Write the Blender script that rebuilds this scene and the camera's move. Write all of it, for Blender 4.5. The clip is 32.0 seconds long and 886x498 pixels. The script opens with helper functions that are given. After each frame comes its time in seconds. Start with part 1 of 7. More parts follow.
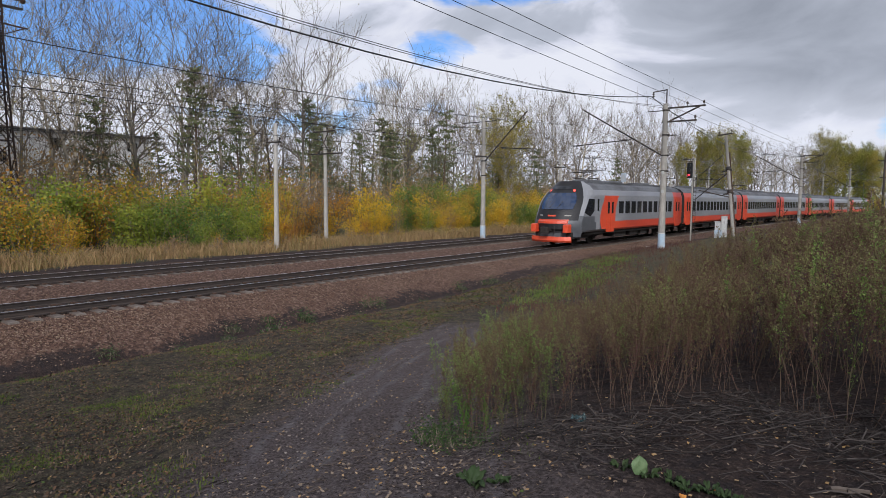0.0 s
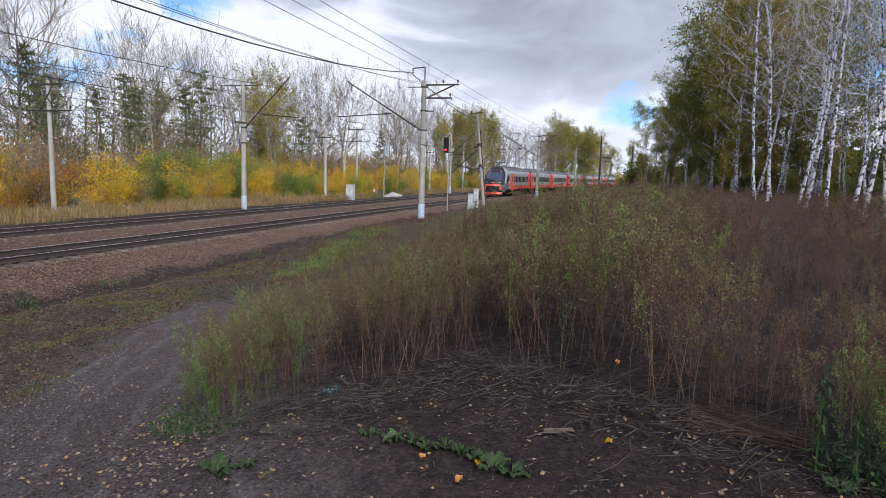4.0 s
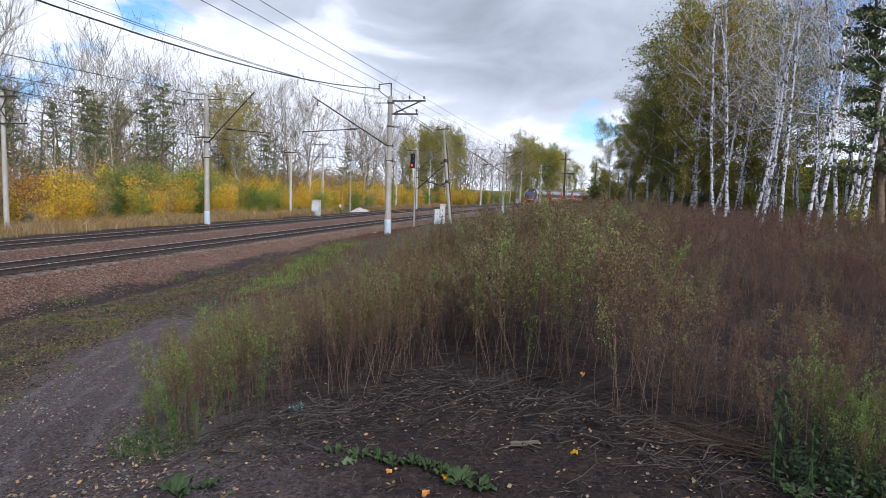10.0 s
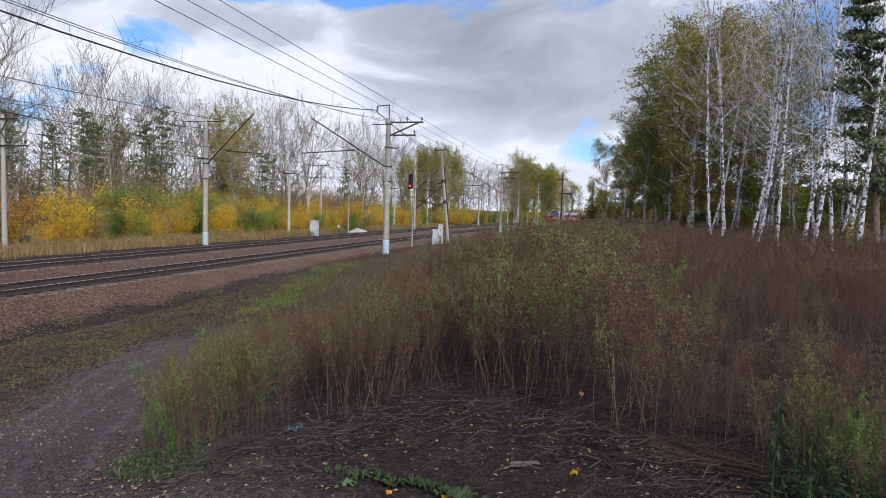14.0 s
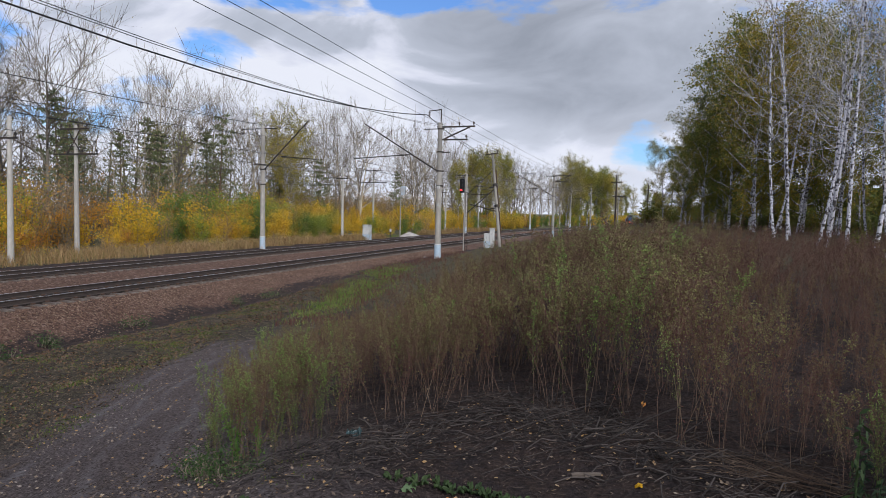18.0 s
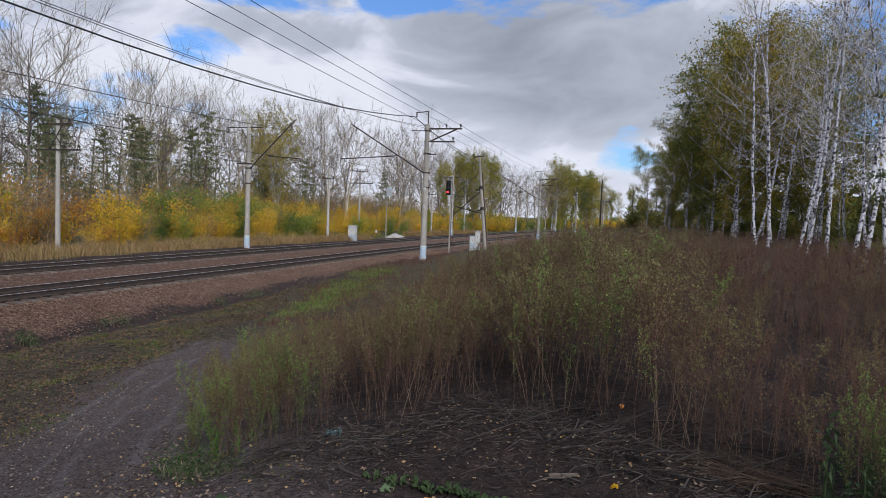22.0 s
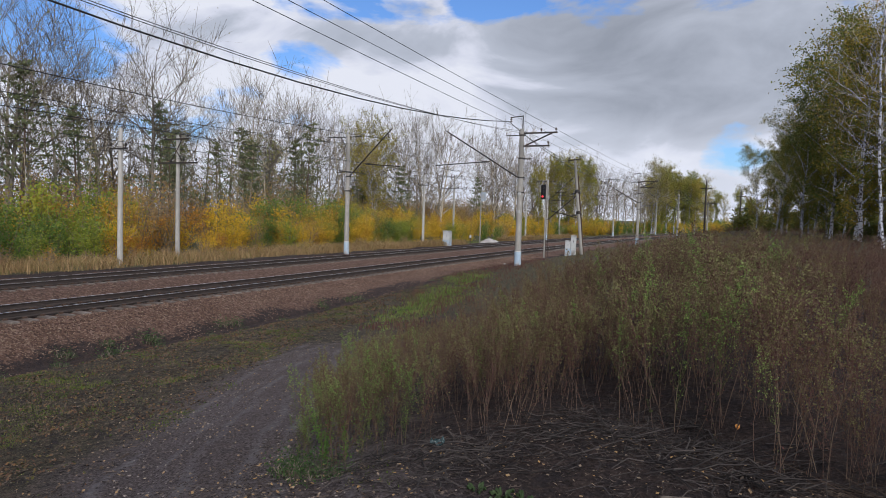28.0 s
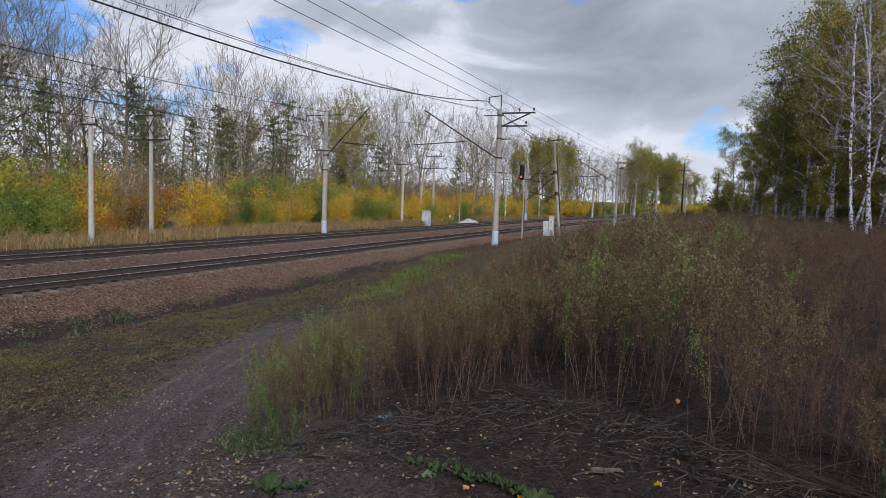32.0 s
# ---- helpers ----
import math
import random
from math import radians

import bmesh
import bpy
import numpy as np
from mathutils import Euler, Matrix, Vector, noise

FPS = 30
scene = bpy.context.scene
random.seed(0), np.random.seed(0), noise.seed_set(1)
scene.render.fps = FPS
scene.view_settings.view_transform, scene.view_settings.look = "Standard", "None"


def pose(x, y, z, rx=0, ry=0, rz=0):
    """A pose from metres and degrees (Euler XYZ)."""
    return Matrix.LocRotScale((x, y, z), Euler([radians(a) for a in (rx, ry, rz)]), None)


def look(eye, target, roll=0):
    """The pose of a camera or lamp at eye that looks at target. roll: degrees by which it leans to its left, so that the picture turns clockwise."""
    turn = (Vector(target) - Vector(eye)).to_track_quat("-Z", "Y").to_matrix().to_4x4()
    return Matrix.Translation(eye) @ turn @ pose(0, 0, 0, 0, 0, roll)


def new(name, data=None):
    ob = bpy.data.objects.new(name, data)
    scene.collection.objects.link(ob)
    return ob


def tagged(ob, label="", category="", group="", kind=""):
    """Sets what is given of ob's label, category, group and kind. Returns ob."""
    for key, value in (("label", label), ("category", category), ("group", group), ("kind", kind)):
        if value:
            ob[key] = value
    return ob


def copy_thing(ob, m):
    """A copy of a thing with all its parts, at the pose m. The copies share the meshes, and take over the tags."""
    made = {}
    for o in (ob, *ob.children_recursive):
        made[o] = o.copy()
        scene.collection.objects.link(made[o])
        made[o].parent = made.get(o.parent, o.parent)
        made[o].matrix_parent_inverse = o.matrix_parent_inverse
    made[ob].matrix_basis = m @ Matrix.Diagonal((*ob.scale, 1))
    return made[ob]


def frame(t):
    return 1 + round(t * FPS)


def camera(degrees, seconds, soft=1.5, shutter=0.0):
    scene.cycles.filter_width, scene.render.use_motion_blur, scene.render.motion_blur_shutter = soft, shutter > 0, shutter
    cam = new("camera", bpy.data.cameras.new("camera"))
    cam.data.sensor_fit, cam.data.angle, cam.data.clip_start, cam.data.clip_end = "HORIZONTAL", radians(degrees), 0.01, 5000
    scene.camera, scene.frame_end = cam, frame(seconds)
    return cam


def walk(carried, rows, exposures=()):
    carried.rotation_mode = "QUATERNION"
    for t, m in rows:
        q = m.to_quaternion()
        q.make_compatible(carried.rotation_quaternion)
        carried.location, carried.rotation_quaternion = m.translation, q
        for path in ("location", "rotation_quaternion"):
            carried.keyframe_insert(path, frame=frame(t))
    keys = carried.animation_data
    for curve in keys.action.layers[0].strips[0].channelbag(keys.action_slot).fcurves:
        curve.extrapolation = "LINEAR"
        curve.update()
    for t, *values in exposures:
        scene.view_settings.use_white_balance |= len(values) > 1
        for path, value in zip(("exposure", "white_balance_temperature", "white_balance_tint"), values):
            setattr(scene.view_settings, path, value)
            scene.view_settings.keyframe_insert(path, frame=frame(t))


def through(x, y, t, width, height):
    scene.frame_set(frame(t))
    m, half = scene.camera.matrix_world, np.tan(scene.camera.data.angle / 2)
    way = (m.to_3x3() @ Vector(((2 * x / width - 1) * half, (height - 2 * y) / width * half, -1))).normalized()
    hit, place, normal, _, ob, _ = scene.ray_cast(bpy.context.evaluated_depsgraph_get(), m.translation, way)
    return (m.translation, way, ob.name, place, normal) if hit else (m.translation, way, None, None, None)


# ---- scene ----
cam = camera(70.57, 32.0, soft=0.7)
EYE, TURN = 3.20, 38.40
# seconds, x, y, z from the first eye, yaw, pitch, roll
ROWS = [
    (0.0, -0.106, -0.014, -0.030, -0.18, -4.79, -0.22),
    (0.5, -0.088, -0.022, -0.028, -1.13, -5.39, -0.21),
    (1.0, -0.054, -0.024, -0.020, -5.05, -5.71, -0.87),
    (1.5, -0.020, -0.006, -0.013, -9.31, -5.70, -1.09),
    (2.0, 0.006, -0.037, -0.002, -12.15, -6.06, -1.50),
    (2.5, 0.034, -0.007, -0.006, -16.21, -6.42, -1.10),
    (3.0, 0.007, 0.017, -0.003, -19.12, -7.02, -1.86),
    (3.5, 0.026, 0.019, -0.004, -20.63, -7.21, -1.90),
    (5.5, 0.060, 0.010, -0.020, -21.66, -6.69, -1.42),
    (6.0, 0.041, 0.005, -0.024, -22.01, -6.32, -1.92),
    (6.5, 0.059, 0.040, -0.034, -22.41, -5.90, -1.64),
    (7.0, 0.047, 0.014, -0.031, -23.50, -5.64, -1.31),
    (7.5, 0.054, 0.006, -0.030, -23.98, -5.44, -1.29),
    (8.0, 0.052, -0.009, -0.023, -24.20, -5.50, -1.53),
    (8.5, 0.049, -0.005, -0.024, -24.46, -5.55, -1.68),
    (9.0, 0.049, -0.007, -0.017, -24.68, -5.46, -1.96),
    (9.5, 0.050, -0.007, -0.015, -24.46, -5.54, -1.89),
    (10.0, 0.041, -0.001, -0.015, -24.23, -5.64, -1.69),
    (10.5, 0.035, 0.002, -0.022, -23.90, -5.76, -1.51),
    (11.0, 0.030, 0.009, -0.024, -24.05, -5.79, -1.58),
    (11.5, 0.021, -0.006, -0.018, -24.12, -5.66, -1.55),
    (12.0, 0.009, -0.028, -0.013, -24.31, -5.47, -1.59),
    (12.5, 0.030, -0.026, -0.012, -24.44, -4.73, -1.41),
    (13.0, 0.022, -0.032, -0.011, -24.51, -4.19, -1.35),
    (13.5, 0.022, -0.041, -0.010, -24.57, -3.88, -1.52),
    (14.0, 0.013, -0.043, -0.003, -24.43, -3.80, -1.53),
    (14.5, 0.015, -0.036, -0.003, -24.22, -3.70, -1.68),
    (16.5, -0.006, -0.034, -0.003, -22.60, -3.43, -1.57),
    (17.0, -0.015, -0.011, -0.002, -22.05, -3.48, -1.79),
    (17.5, -0.032, -0.007, 0.001, -20.81, -3.54, -1.47),
    (18.0, -0.032, 0.005, 0.007, -19.79, -3.56, -1.33),
    (18.5, -0.036, -0.002, 0.004, -18.55, -3.55, -1.07),
    (19.0, -0.035, -0.010, -0.000, -18.42, -3.47, -1.21),
    (19.5, -0.021, -0.013, -0.003, -18.43, -3.33, -1.05),
    (20.0, -0.006, -0.024, -0.001, -19.05, -3.19, -1.24),
    (20.5, -0.008, -0.045, -0.003, -20.39, -3.16, -1.38),
    (21.0, 0.002, -0.044, -0.002, -20.91, -3.23, -1.34),
    (21.5, -0.008, -0.035, -0.002, -20.99, -3.23, -2.03),
    (22.0, -0.016, -0.031, 0.006, -21.04, -3.35, -2.18),
    (22.5, -0.055, -0.007, 0.019, -19.54, -3.35, -2.04),
    (23.0, -0.089, 0.014, 0.006, -13.92, -3.89, -1.96),
    (23.5, -0.104, 0.026, 0.010, -9.00, -4.04, -0.90),
    (24.0, -0.067, 0.050, -0.014, -5.46, -4.09, -1.15),
    (24.5, -0.073, 0.100, 0.001, -2.89, -4.11, -0.77),
    (25.0, -0.114, 0.290, -0.076, 3.79, -4.05, 0.14),
    (25.5, -0.118, 0.448, -0.095, 9.43, -4.14, 0.24),
    (27.5, 0.057, -0.137, 0.031, -2.26, -3.93, -0.85),
    (28.0, -0.088, -0.015, 0.063, -12.51, -3.22, -1.58),
    (28.5, -0.136, 0.075, 0.076, -16.71, -3.19, -1.26),
    (29.0, -0.049, 0.032, 0.067, -17.81, -3.74, -2.10),
    (29.5, 0.096, -0.081, 0.053, -16.32, -4.35, -1.68),
    (30.0, 0.096, -0.066, 0.061, -14.85, -4.65, -1.91),
    (30.5, 0.070, -0.030, 0.070, -14.66, -5.05, -1.83),
    (31.0, 0.035, -0.006, 0.072, -14.63, -5.13, -1.86),
    (31.5, 0.097, -0.077, 0.061, -14.78, -5.04, -1.90),
    (32.0, 0.178, -0.112, 0.054, -14.18, -4.98, -1.97),
]
walk(cam, [(t, pose(0, 0, EYE, 0, 0, TURN) @ pose(x, y, z, 90 + pitch, roll, yaw)) for t, x, y, z, yaw, pitch, roll in ROWS],
     [(t, e, k, 12) for t, e, k in ((0.0, 0.0, 6400), (2.0, 0.1, 6350), (4.0, 0.32, 6200), (6.5, 0.46, 6150), (12.0, 0.44, 6150), (14.0, 0.22, 6300), (17.0, 0.1, 6350), (19.0, 0.0, 6350), (32.0, -0.03, 6350))])

# ---- light ----
world = bpy.data.worlds.new("sky")
scene.world = world
world.use_nodes = True


def sky_nodes():
    t = world.node_tree
    n, l = t.nodes, t.links
    n.clear()

    def node(kind, **kw):
        q = n.new(kind)
        for k, v in kw.items():
            q.inputs[k].default_value = v
        return q

    def mth(op, a, b=None, c=None, clamp=False):
        q = n.new("ShaderNodeMath")
        q.operation, q.use_clamp = op, clamp
        for i, v in enumerate((a, b, c)):
            if v is None:
                continue
            if isinstance(v, (int, float)):
                q.inputs[i].default_value = v
            else:
                l.new(v, q.inputs[i])
        return q.outputs[0]

    def ramp(src, stops):
        q = n.new("ShaderNodeValToRGB")
        e = q.color_ramp.elements
        while len(e) < len(stops):
            e.new(0.5)
        for s, (p, c) in zip(e, stops):
            s.position, s.color = p, (*c, 1)
        l.new(src, q.inputs[0])
        return q.outputs[0]

    def mix(f, a, b):
        q = n.new("ShaderNodeMix")
        q.data_type = "RGBA"
        l.new(f, q.inputs[0])
        l.new(a, q.inputs[6])
        l.new(b, q.inputs[7])
        return q.outputs[2]

    sky = n.new("ShaderNodeTexSky")
    sky.sky_type, sky.sun_disc = "NISHITA", False
    sky.sun_elevation, sky.sun_rotation = radians(SUN_EL), radians(SUN_AZ)
    blue = n.new("ShaderNodeVectorMath")
    blue.operation = "MULTIPLY"
    l.new(sky.outputs[0], blue.inputs[0])
    blue.inputs[1].default_value = (0.082, 0.116, 0.166)
    co = n.new("ShaderNodeTexCoord")
    sep = n.new("ShaderNodeSeparateXYZ")
    l.new(co.outputs["Generated"], sep.inputs[0])
    comb = n.new("ShaderNodeCombineXYZ")
    l.new(mth("ADD", sep.outputs[0], CLOUD_SEED), comb.inputs[0])
    l.new(sep.outputs[1], comb.inputs[1])
    l.new(mth("MULTIPLY", sep.outputs[2], 2.3), comb.inputs[2])
    big = node("ShaderNodeTexNoise", Scale=3.4, Detail=9.0, Roughness=0.55, Distortion=0.3)
    l.new(comb.outputs[0], big.inputs["Vector"])
    low = node("ShaderNodeTexNoise", Scale=4.6, Detail=9.0, Roughness=0.52, Distortion=0.5)
    off = n.new("ShaderNodeVectorMath")
    off.operation = "ADD"
    l.new(comb.outputs[0], off.inputs[0])
    off.inputs[1].default_value = (3.7, -1.3, 2.0)
    l.new(off.outputs[0], low.inputs["Vector"])
    def blob(bearing, elev, wide, tall):
        """1 in the middle of a patch of sky, falling to 0 at its rim."""
        b, e = radians(bearing), radians(elev)
        f, r = (math.sin(b), math.cos(b)), (math.cos(b), -math.sin(b))
        side = mth("ADD", mth("MULTIPLY", sep.outputs[0], r[0]), mth("MULTIPLY", sep.outputs[1], r[1]))
        ahead = mth("ADD", mth("MULTIPLY", sep.outputs[0], f[0]), mth("MULTIPLY", sep.outputs[1], f[1]))
        a = mth("DIVIDE", side, math.sin(radians(wide)))
        c = mth("DIVIDE", mth("SUBTRACT", sep.outputs[2], math.sin(e)), math.sin(radians(tall)))
        d = mth("ADD", mth("MULTIPLY", a, a), mth("MULTIPLY", c, c))
        return mth("MULTIPLY", mth("SUBTRACT", 1.0, d, clamp=True), mth("GREATER_THAN", ahead, 0.0))

    gaps = mth("ADD", mth("MULTIPLY", blob(-68, 12, 22, 6.5), 0.33), mth("MULTIPLY", blob(-2.6, 6.0, 5.5, 3.4), 0.27))
    gaps = mth("ADD", gaps, mth("MULTIPLY", blob(-39, 13, 6, 2.5), 0.16))
    gaps = mth("ADD", gaps, mth("MULTIPLY", blob(20, 13, 15, 10), 0.11))
    gaps = mth("ADD", gaps, mth("MULTIPLY", blob(-22, 19.5, 5, 3), 0.22))
    thick = mth("SUBTRACT", big.outputs[0], gaps)
    thick = mth("ADD", thick, mth("MULTIPLY", blob(-16, 11, 26, 9), 0.10))
    dark = mth("ADD", low.outputs[0], mth("MULTIPLY", blob(-9, 14.5, 23, 9), 0.17))
    dark = mth("SUBTRACT", dark, mth("MULTIPLY", blob(-38, 8, 24, 7), 0.2))
    dark = mth("SUBTRACT", dark, mth("MULTIPLY", blob(-66, 6, 26, 6), 0.2))
    low_haze = ramp(sep.outputs[2], [(0.06, (1, 1, 1)), (0.12, (0, 0, 0))])
    thick = mth("ADD", thick, mth("MULTIPLY", mth("MULTIPLY", low_haze, 0.13), mth("SUBTRACT", 1.0, blob(-3.5, 6.0, 9, 6))))
    cover = ramp(thick, [(0.37, (0, 0, 0)), (0.44, (1, 1, 1))])
    shade = ramp(dark, [(0.42, (0.87, 0.90, 0.98)), (0.50, (0.74, 0.775, 0.885)), (0.58, (0.53, 0.575, 0.665)), (0.86, (0.33, 0.365, 0.43))])
    # towards the horizon the cloud is thin and bright
    hz = ramp(sep.outputs[2], [(0.04, (1, 1, 1)), (0.16, (0, 0, 0))])
    pale = n.new("ShaderNodeRGB")
    pale.outputs[0].default_value = (0.84, 0.88, 0.98, 1)
    cloud = mix(mth("MULTIPLY", hz, 0.8), shade, pale.outputs[0])
    final = mix(cover, blue.outputs[0], cloud)
    bg = n.new("ShaderNodeBackground")
    l.new(final, bg.inputs[0])
    bg.inputs[1].default_value = 0.92
    out = n.new("ShaderNodeOutputWorld")
    l.new(bg.outputs[0], out.inputs[0])


SUN_EL, SUN_AZ, CLOUD_SEED = 32.0, 142.0, 4.4
sky_nodes()
sun = new("sun", bpy.data.lights.new("sun", "SUN"))
sun.data.energy, sun.data.angle, sun.data.color = 3.1, radians(12), (0.985, 0.975, 0.965)
sun.matrix_world = look((math.sin(radians(SUN_AZ)) * 60, math.cos(radians(SUN_AZ)) * 60, 60 * math.tan(radians(SUN_EL))), (0, 0, 0))

# ---- materials ----


def mat(name, a, b, scale=8.0, rough=0.85, bump=0.0, c=None, big=0.35, metal=0.0, coord="Object", spec=0.3, random_tint=0.0, stretch=(1, 1, 1), detail=6.0):
    """Two tones at a fine scale, a third at a coarse one, with relief."""
    m = bpy.data.materials.new(name)
    m.use_nodes = True
    n, l = m.node_tree.nodes, m.node_tree.links
    p = n["Principled BSDF"]
    p.inputs["Roughness"].default_value, p.inputs["Metallic"].default_value = rough, metal
    p.inputs["Specular IOR Level"].default_value = spec
    co = n.new("ShaderNodeTexCoord")
    mp = n.new("ShaderNodeMapping")
    mp.inputs["Scale"].default_value = stretch
    l.new(co.outputs[coord], mp.inputs[0])
    t = n.new("ShaderNodeTexNoise")
    t.inputs["Scale"].default_value, t.inputs["Detail"].default_value, t.inputs["Roughness"].default_value = scale, detail, 0.65
    l.new(mp.outputs[0], t.inputs["Vector"])
    r = n.new("ShaderNodeValToRGB")
    r.color_ramp.elements[0].position, r.color_ramp.elements[1].position = 0.36, 0.64
    r.color_ramp.elements[0].color, r.color_ramp.elements[1].color = (*a, 1), (*b, 1)
    l.new(t.outputs[0], r.inputs[0])
    col = r.outputs[0]
    if c is not None:
        t2 = n.new("ShaderNodeTexNoise")
        t2.inputs["Scale"].default_value, t2.inputs["Detail"].default_value = scale * big * 0.3, 5.0
        l.new(mp.outputs[0], t2.inputs["Vector"])
        r2 = n.new("ShaderNodeValToRGB")
        r2.color_ramp.elements[0].position, r2.color_ramp.elements[1].position = 0.45, 0.62
        l.new(t2.outputs[0], r2.inputs[0])
        mx = n.new("ShaderNodeMix")
        mx.data_type = "RGBA"
        l.new(r2.outputs[0], mx.inputs[0])
        l.new(col, mx.inputs[6])
        mx.inputs[7].default_value = (*c, 1)
        col = mx.outputs[2]
    if random_tint:
        oi = n.new("ShaderNodeObjectInfo")
        hs = n.new("ShaderNodeHueSaturation")
        mr = n.new("ShaderNodeMapRange")
        mr.inputs[3].default_value, mr.inputs[4].default_value = 1 - random_tint, 1 + random_tint
        l.new(oi.outputs["Random"], mr.inputs[0])
        l.new(mr.outputs[0], hs.inputs["Value"])
        l.new(col, hs.inputs["Color"])
        col = hs.outputs[0]
    l.new(col, p.inputs["Base Color"])
    if bump:
        bp = n.new("ShaderNodeBump")
        bp.inputs["Strength"].default_value, bp.inputs["Distance"].default_value = bump, 0.02
        l.new(t.outputs[0], bp.inputs["Height"])
        l.new(bp.outputs[0], p.inputs["Normal"])
    return m


def glow(name, col, strength):
    m = bpy.data.materials.new(name)
    m.use_nodes = True
    p = m.node_tree.nodes["Principled BSDF"]
    p.inputs["Base Color"].default_value = (*col, 1)
    p.inputs["Emission Color"].default_value = (*col, 1)
    p.inputs["Emission Strength"].default_value = strength
    return m


def leaf_mat(name, tones, patch=0.25, through=0.35, rough=0.6, island=0.5):
    """Leaves: tones vary leaf by leaf, plant by plant and over patches of ground; light shines through them."""
    m = bpy.data.materials.new(name)
    m.use_nodes = True
    n, l = m.node_tree.nodes, m.node_tree.links
    p = n["Principled BSDF"]
    geo, oi = n.new("ShaderNodeNewGeometry"), n.new("ShaderNodeObjectInfo")
    t = n.new("ShaderNodeTexNoise")
    t.inputs["Scale"].default_value, t.inputs["Detail"].default_value = patch, 3.0
    l.new(geo.outputs["Position"], t.inputs["Vector"])

    def mth(op, a, b):
        q = n.new("ShaderNodeMath")
        q.operation = op
        for i, v in enumerate((a, b)):
            if isinstance(v, (int, float)):
                q.inputs[i].default_value = v
            else:
                l.new(v, q.inputs[i])
        return q.outputs[0]

    f = mth("ADD", mth("MULTIPLY", geo.outputs["Random Per Island"], island), mth("MULTIPLY", oi.outputs["Random"], 0.24))
    f = mth("ADD", f, mth("MULTIPLY", mth("SUBTRACT", t.outputs[0], 0.32), 0.85))
    r = n.new("ShaderNodeValToRGB")
    e = r.color_ramp.elements
    while len(e) < len(tones):
        e.new(0.5)
    for i, (s, c) in enumerate(zip(e, tones)):
        s.position, s.color = 0.12 + 0.76 * i / max(1, len(tones) - 1), (*c, 1)
    l.new(f, r.inputs[0])
    l.new(r.outputs[0], p.inputs["Base Color"])
    p.inputs["Roughness"].default_value = rough
    p.inputs["Specular IOR Level"].default_value = 0.25
    tr = n.new("ShaderNodeBsdfTranslucent")
    l.new(r.outputs[0], tr.inputs[0])
    mx = n.new("ShaderNodeMixShader")
    mx.inputs[0].default_value = through
    l.new(p.outputs[0], mx.inputs[1])
    l.new(tr.outputs[0], mx.inputs[2])
    l.new(mx.outputs[0], n["Material Output"].inputs[0])
    return m


CONCRETE = mat("weathered_concrete", (0.26, 0.245, 0.22), (0.36, 0.34, 0.305), 9, 0.9, 0.3, (0.19, 0.18, 0.165), random_tint=0.12, stretch=(1, 1, 0.3))
CONCRETE_PALE = mat("pale_concrete", (0.33, 0.315, 0.285), (0.43, 0.41, 0.375), 9, 0.9, 0.3, (0.26, 0.25, 0.23), random_tint=0.1, stretch=(1, 1, 0.25))
BASE_PAINT = mat("blue_grey_paint", (0.30, 0.40, 0.50), (0.40, 0.49, 0.58), 14, 0.7, 0.2, (0.34, 0.35, 0.36))
WHITE_PAINT = mat("dull_white_paint", (0.42, 0.43, 0.43), (0.56, 0.56, 0.55), 12, 0.75, 0.15, (0.32, 0.32, 0.31))
STEEL_DARK = mat("dark_painted_steel", (0.022, 0.021, 0.022), (0.045, 0.042, 0.04), 20, 0.6, 0.2, (0.06, 0.045, 0.035))
RUST = mat("rusty_steel", (0.05, 0.032, 0.024), (0.10, 0.06, 0.042), 18, 0.8, 0.3)
RAIL_SIDE = mat("rusty_rail_side", (0.032, 0.026, 0.024), (0.065, 0.05, 0.043), 25, 0.75, 0.2, stretch=(1, 0.05, 1))
RAIL_TOP = mat("polished_rail_head", (0.62, 0.63, 0.66), (0.72, 0.73, 0.75), 20, 0.42, 0.0, metal=1.0, stretch=(1, 0.02, 1))
SLEEPER = mat("concrete_sleeper", (0.15, 0.125, 0.11), (0.245, 0.21, 0.185), 14, 0.95, 0.4, (0.10, 0.08, 0.068), random_tint=0.22)
STONE = leaf_mat("brown_ballast_stone", [(0.0279, 0.0185, 0.0143), (0.0724, 0.0440, 0.0312), (0.1184, 0.0681, 0.0468), (0.1533, 0.0909, 0.0624), (0.1741, 0.1065, 0.0741), (0.2368, 0.1704, 0.1235)], 0.6, 0.0, 0.9, island=0.75)
PEBBLE = leaf_mat("pale_pebbles", [(0.07, 0.058, 0.055), (0.11, 0.09, 0.082), (0.17, 0.14, 0.125), (0.27, 0.23, 0.20)], 3.0, 0.0, 0.9, island=0.8)
WIRE = mat("wire", (0.018, 0.018, 0.02), (0.03, 0.03, 0.032), 20, 0.5)
INSULATOR = mat("brown_porcelain", (0.03, 0.018, 0.014), (0.05, 0.03, 0.022), 20, 0.3)
WOOD_DARK = mat("dark_weathered_timber", (0.05, 0.042, 0.036), (0.09, 0.075, 0.065), 12, 0.9, 0.4, stretch=(1, 1, 0.15))
RED_GLOW = glow("red_lamp", (1.0, 0.025, 0.03), 3.0)
TAIL_GLOW = glow("red_tail_lamp", (1.0, 0.08, 0.05), 3.0)
BLACK = mat("black_plastic", (0.012, 0.012, 0.014), (0.02, 0.02, 0.022), 20, 0.5)

# ---- plan ----
NEAR_X, FAR_X = -19.8, -26.6


def bend(y):
    """How far the railway has swung to the right."""
    return 4.2e-4 * max(0.0, y - 85.0) ** 2


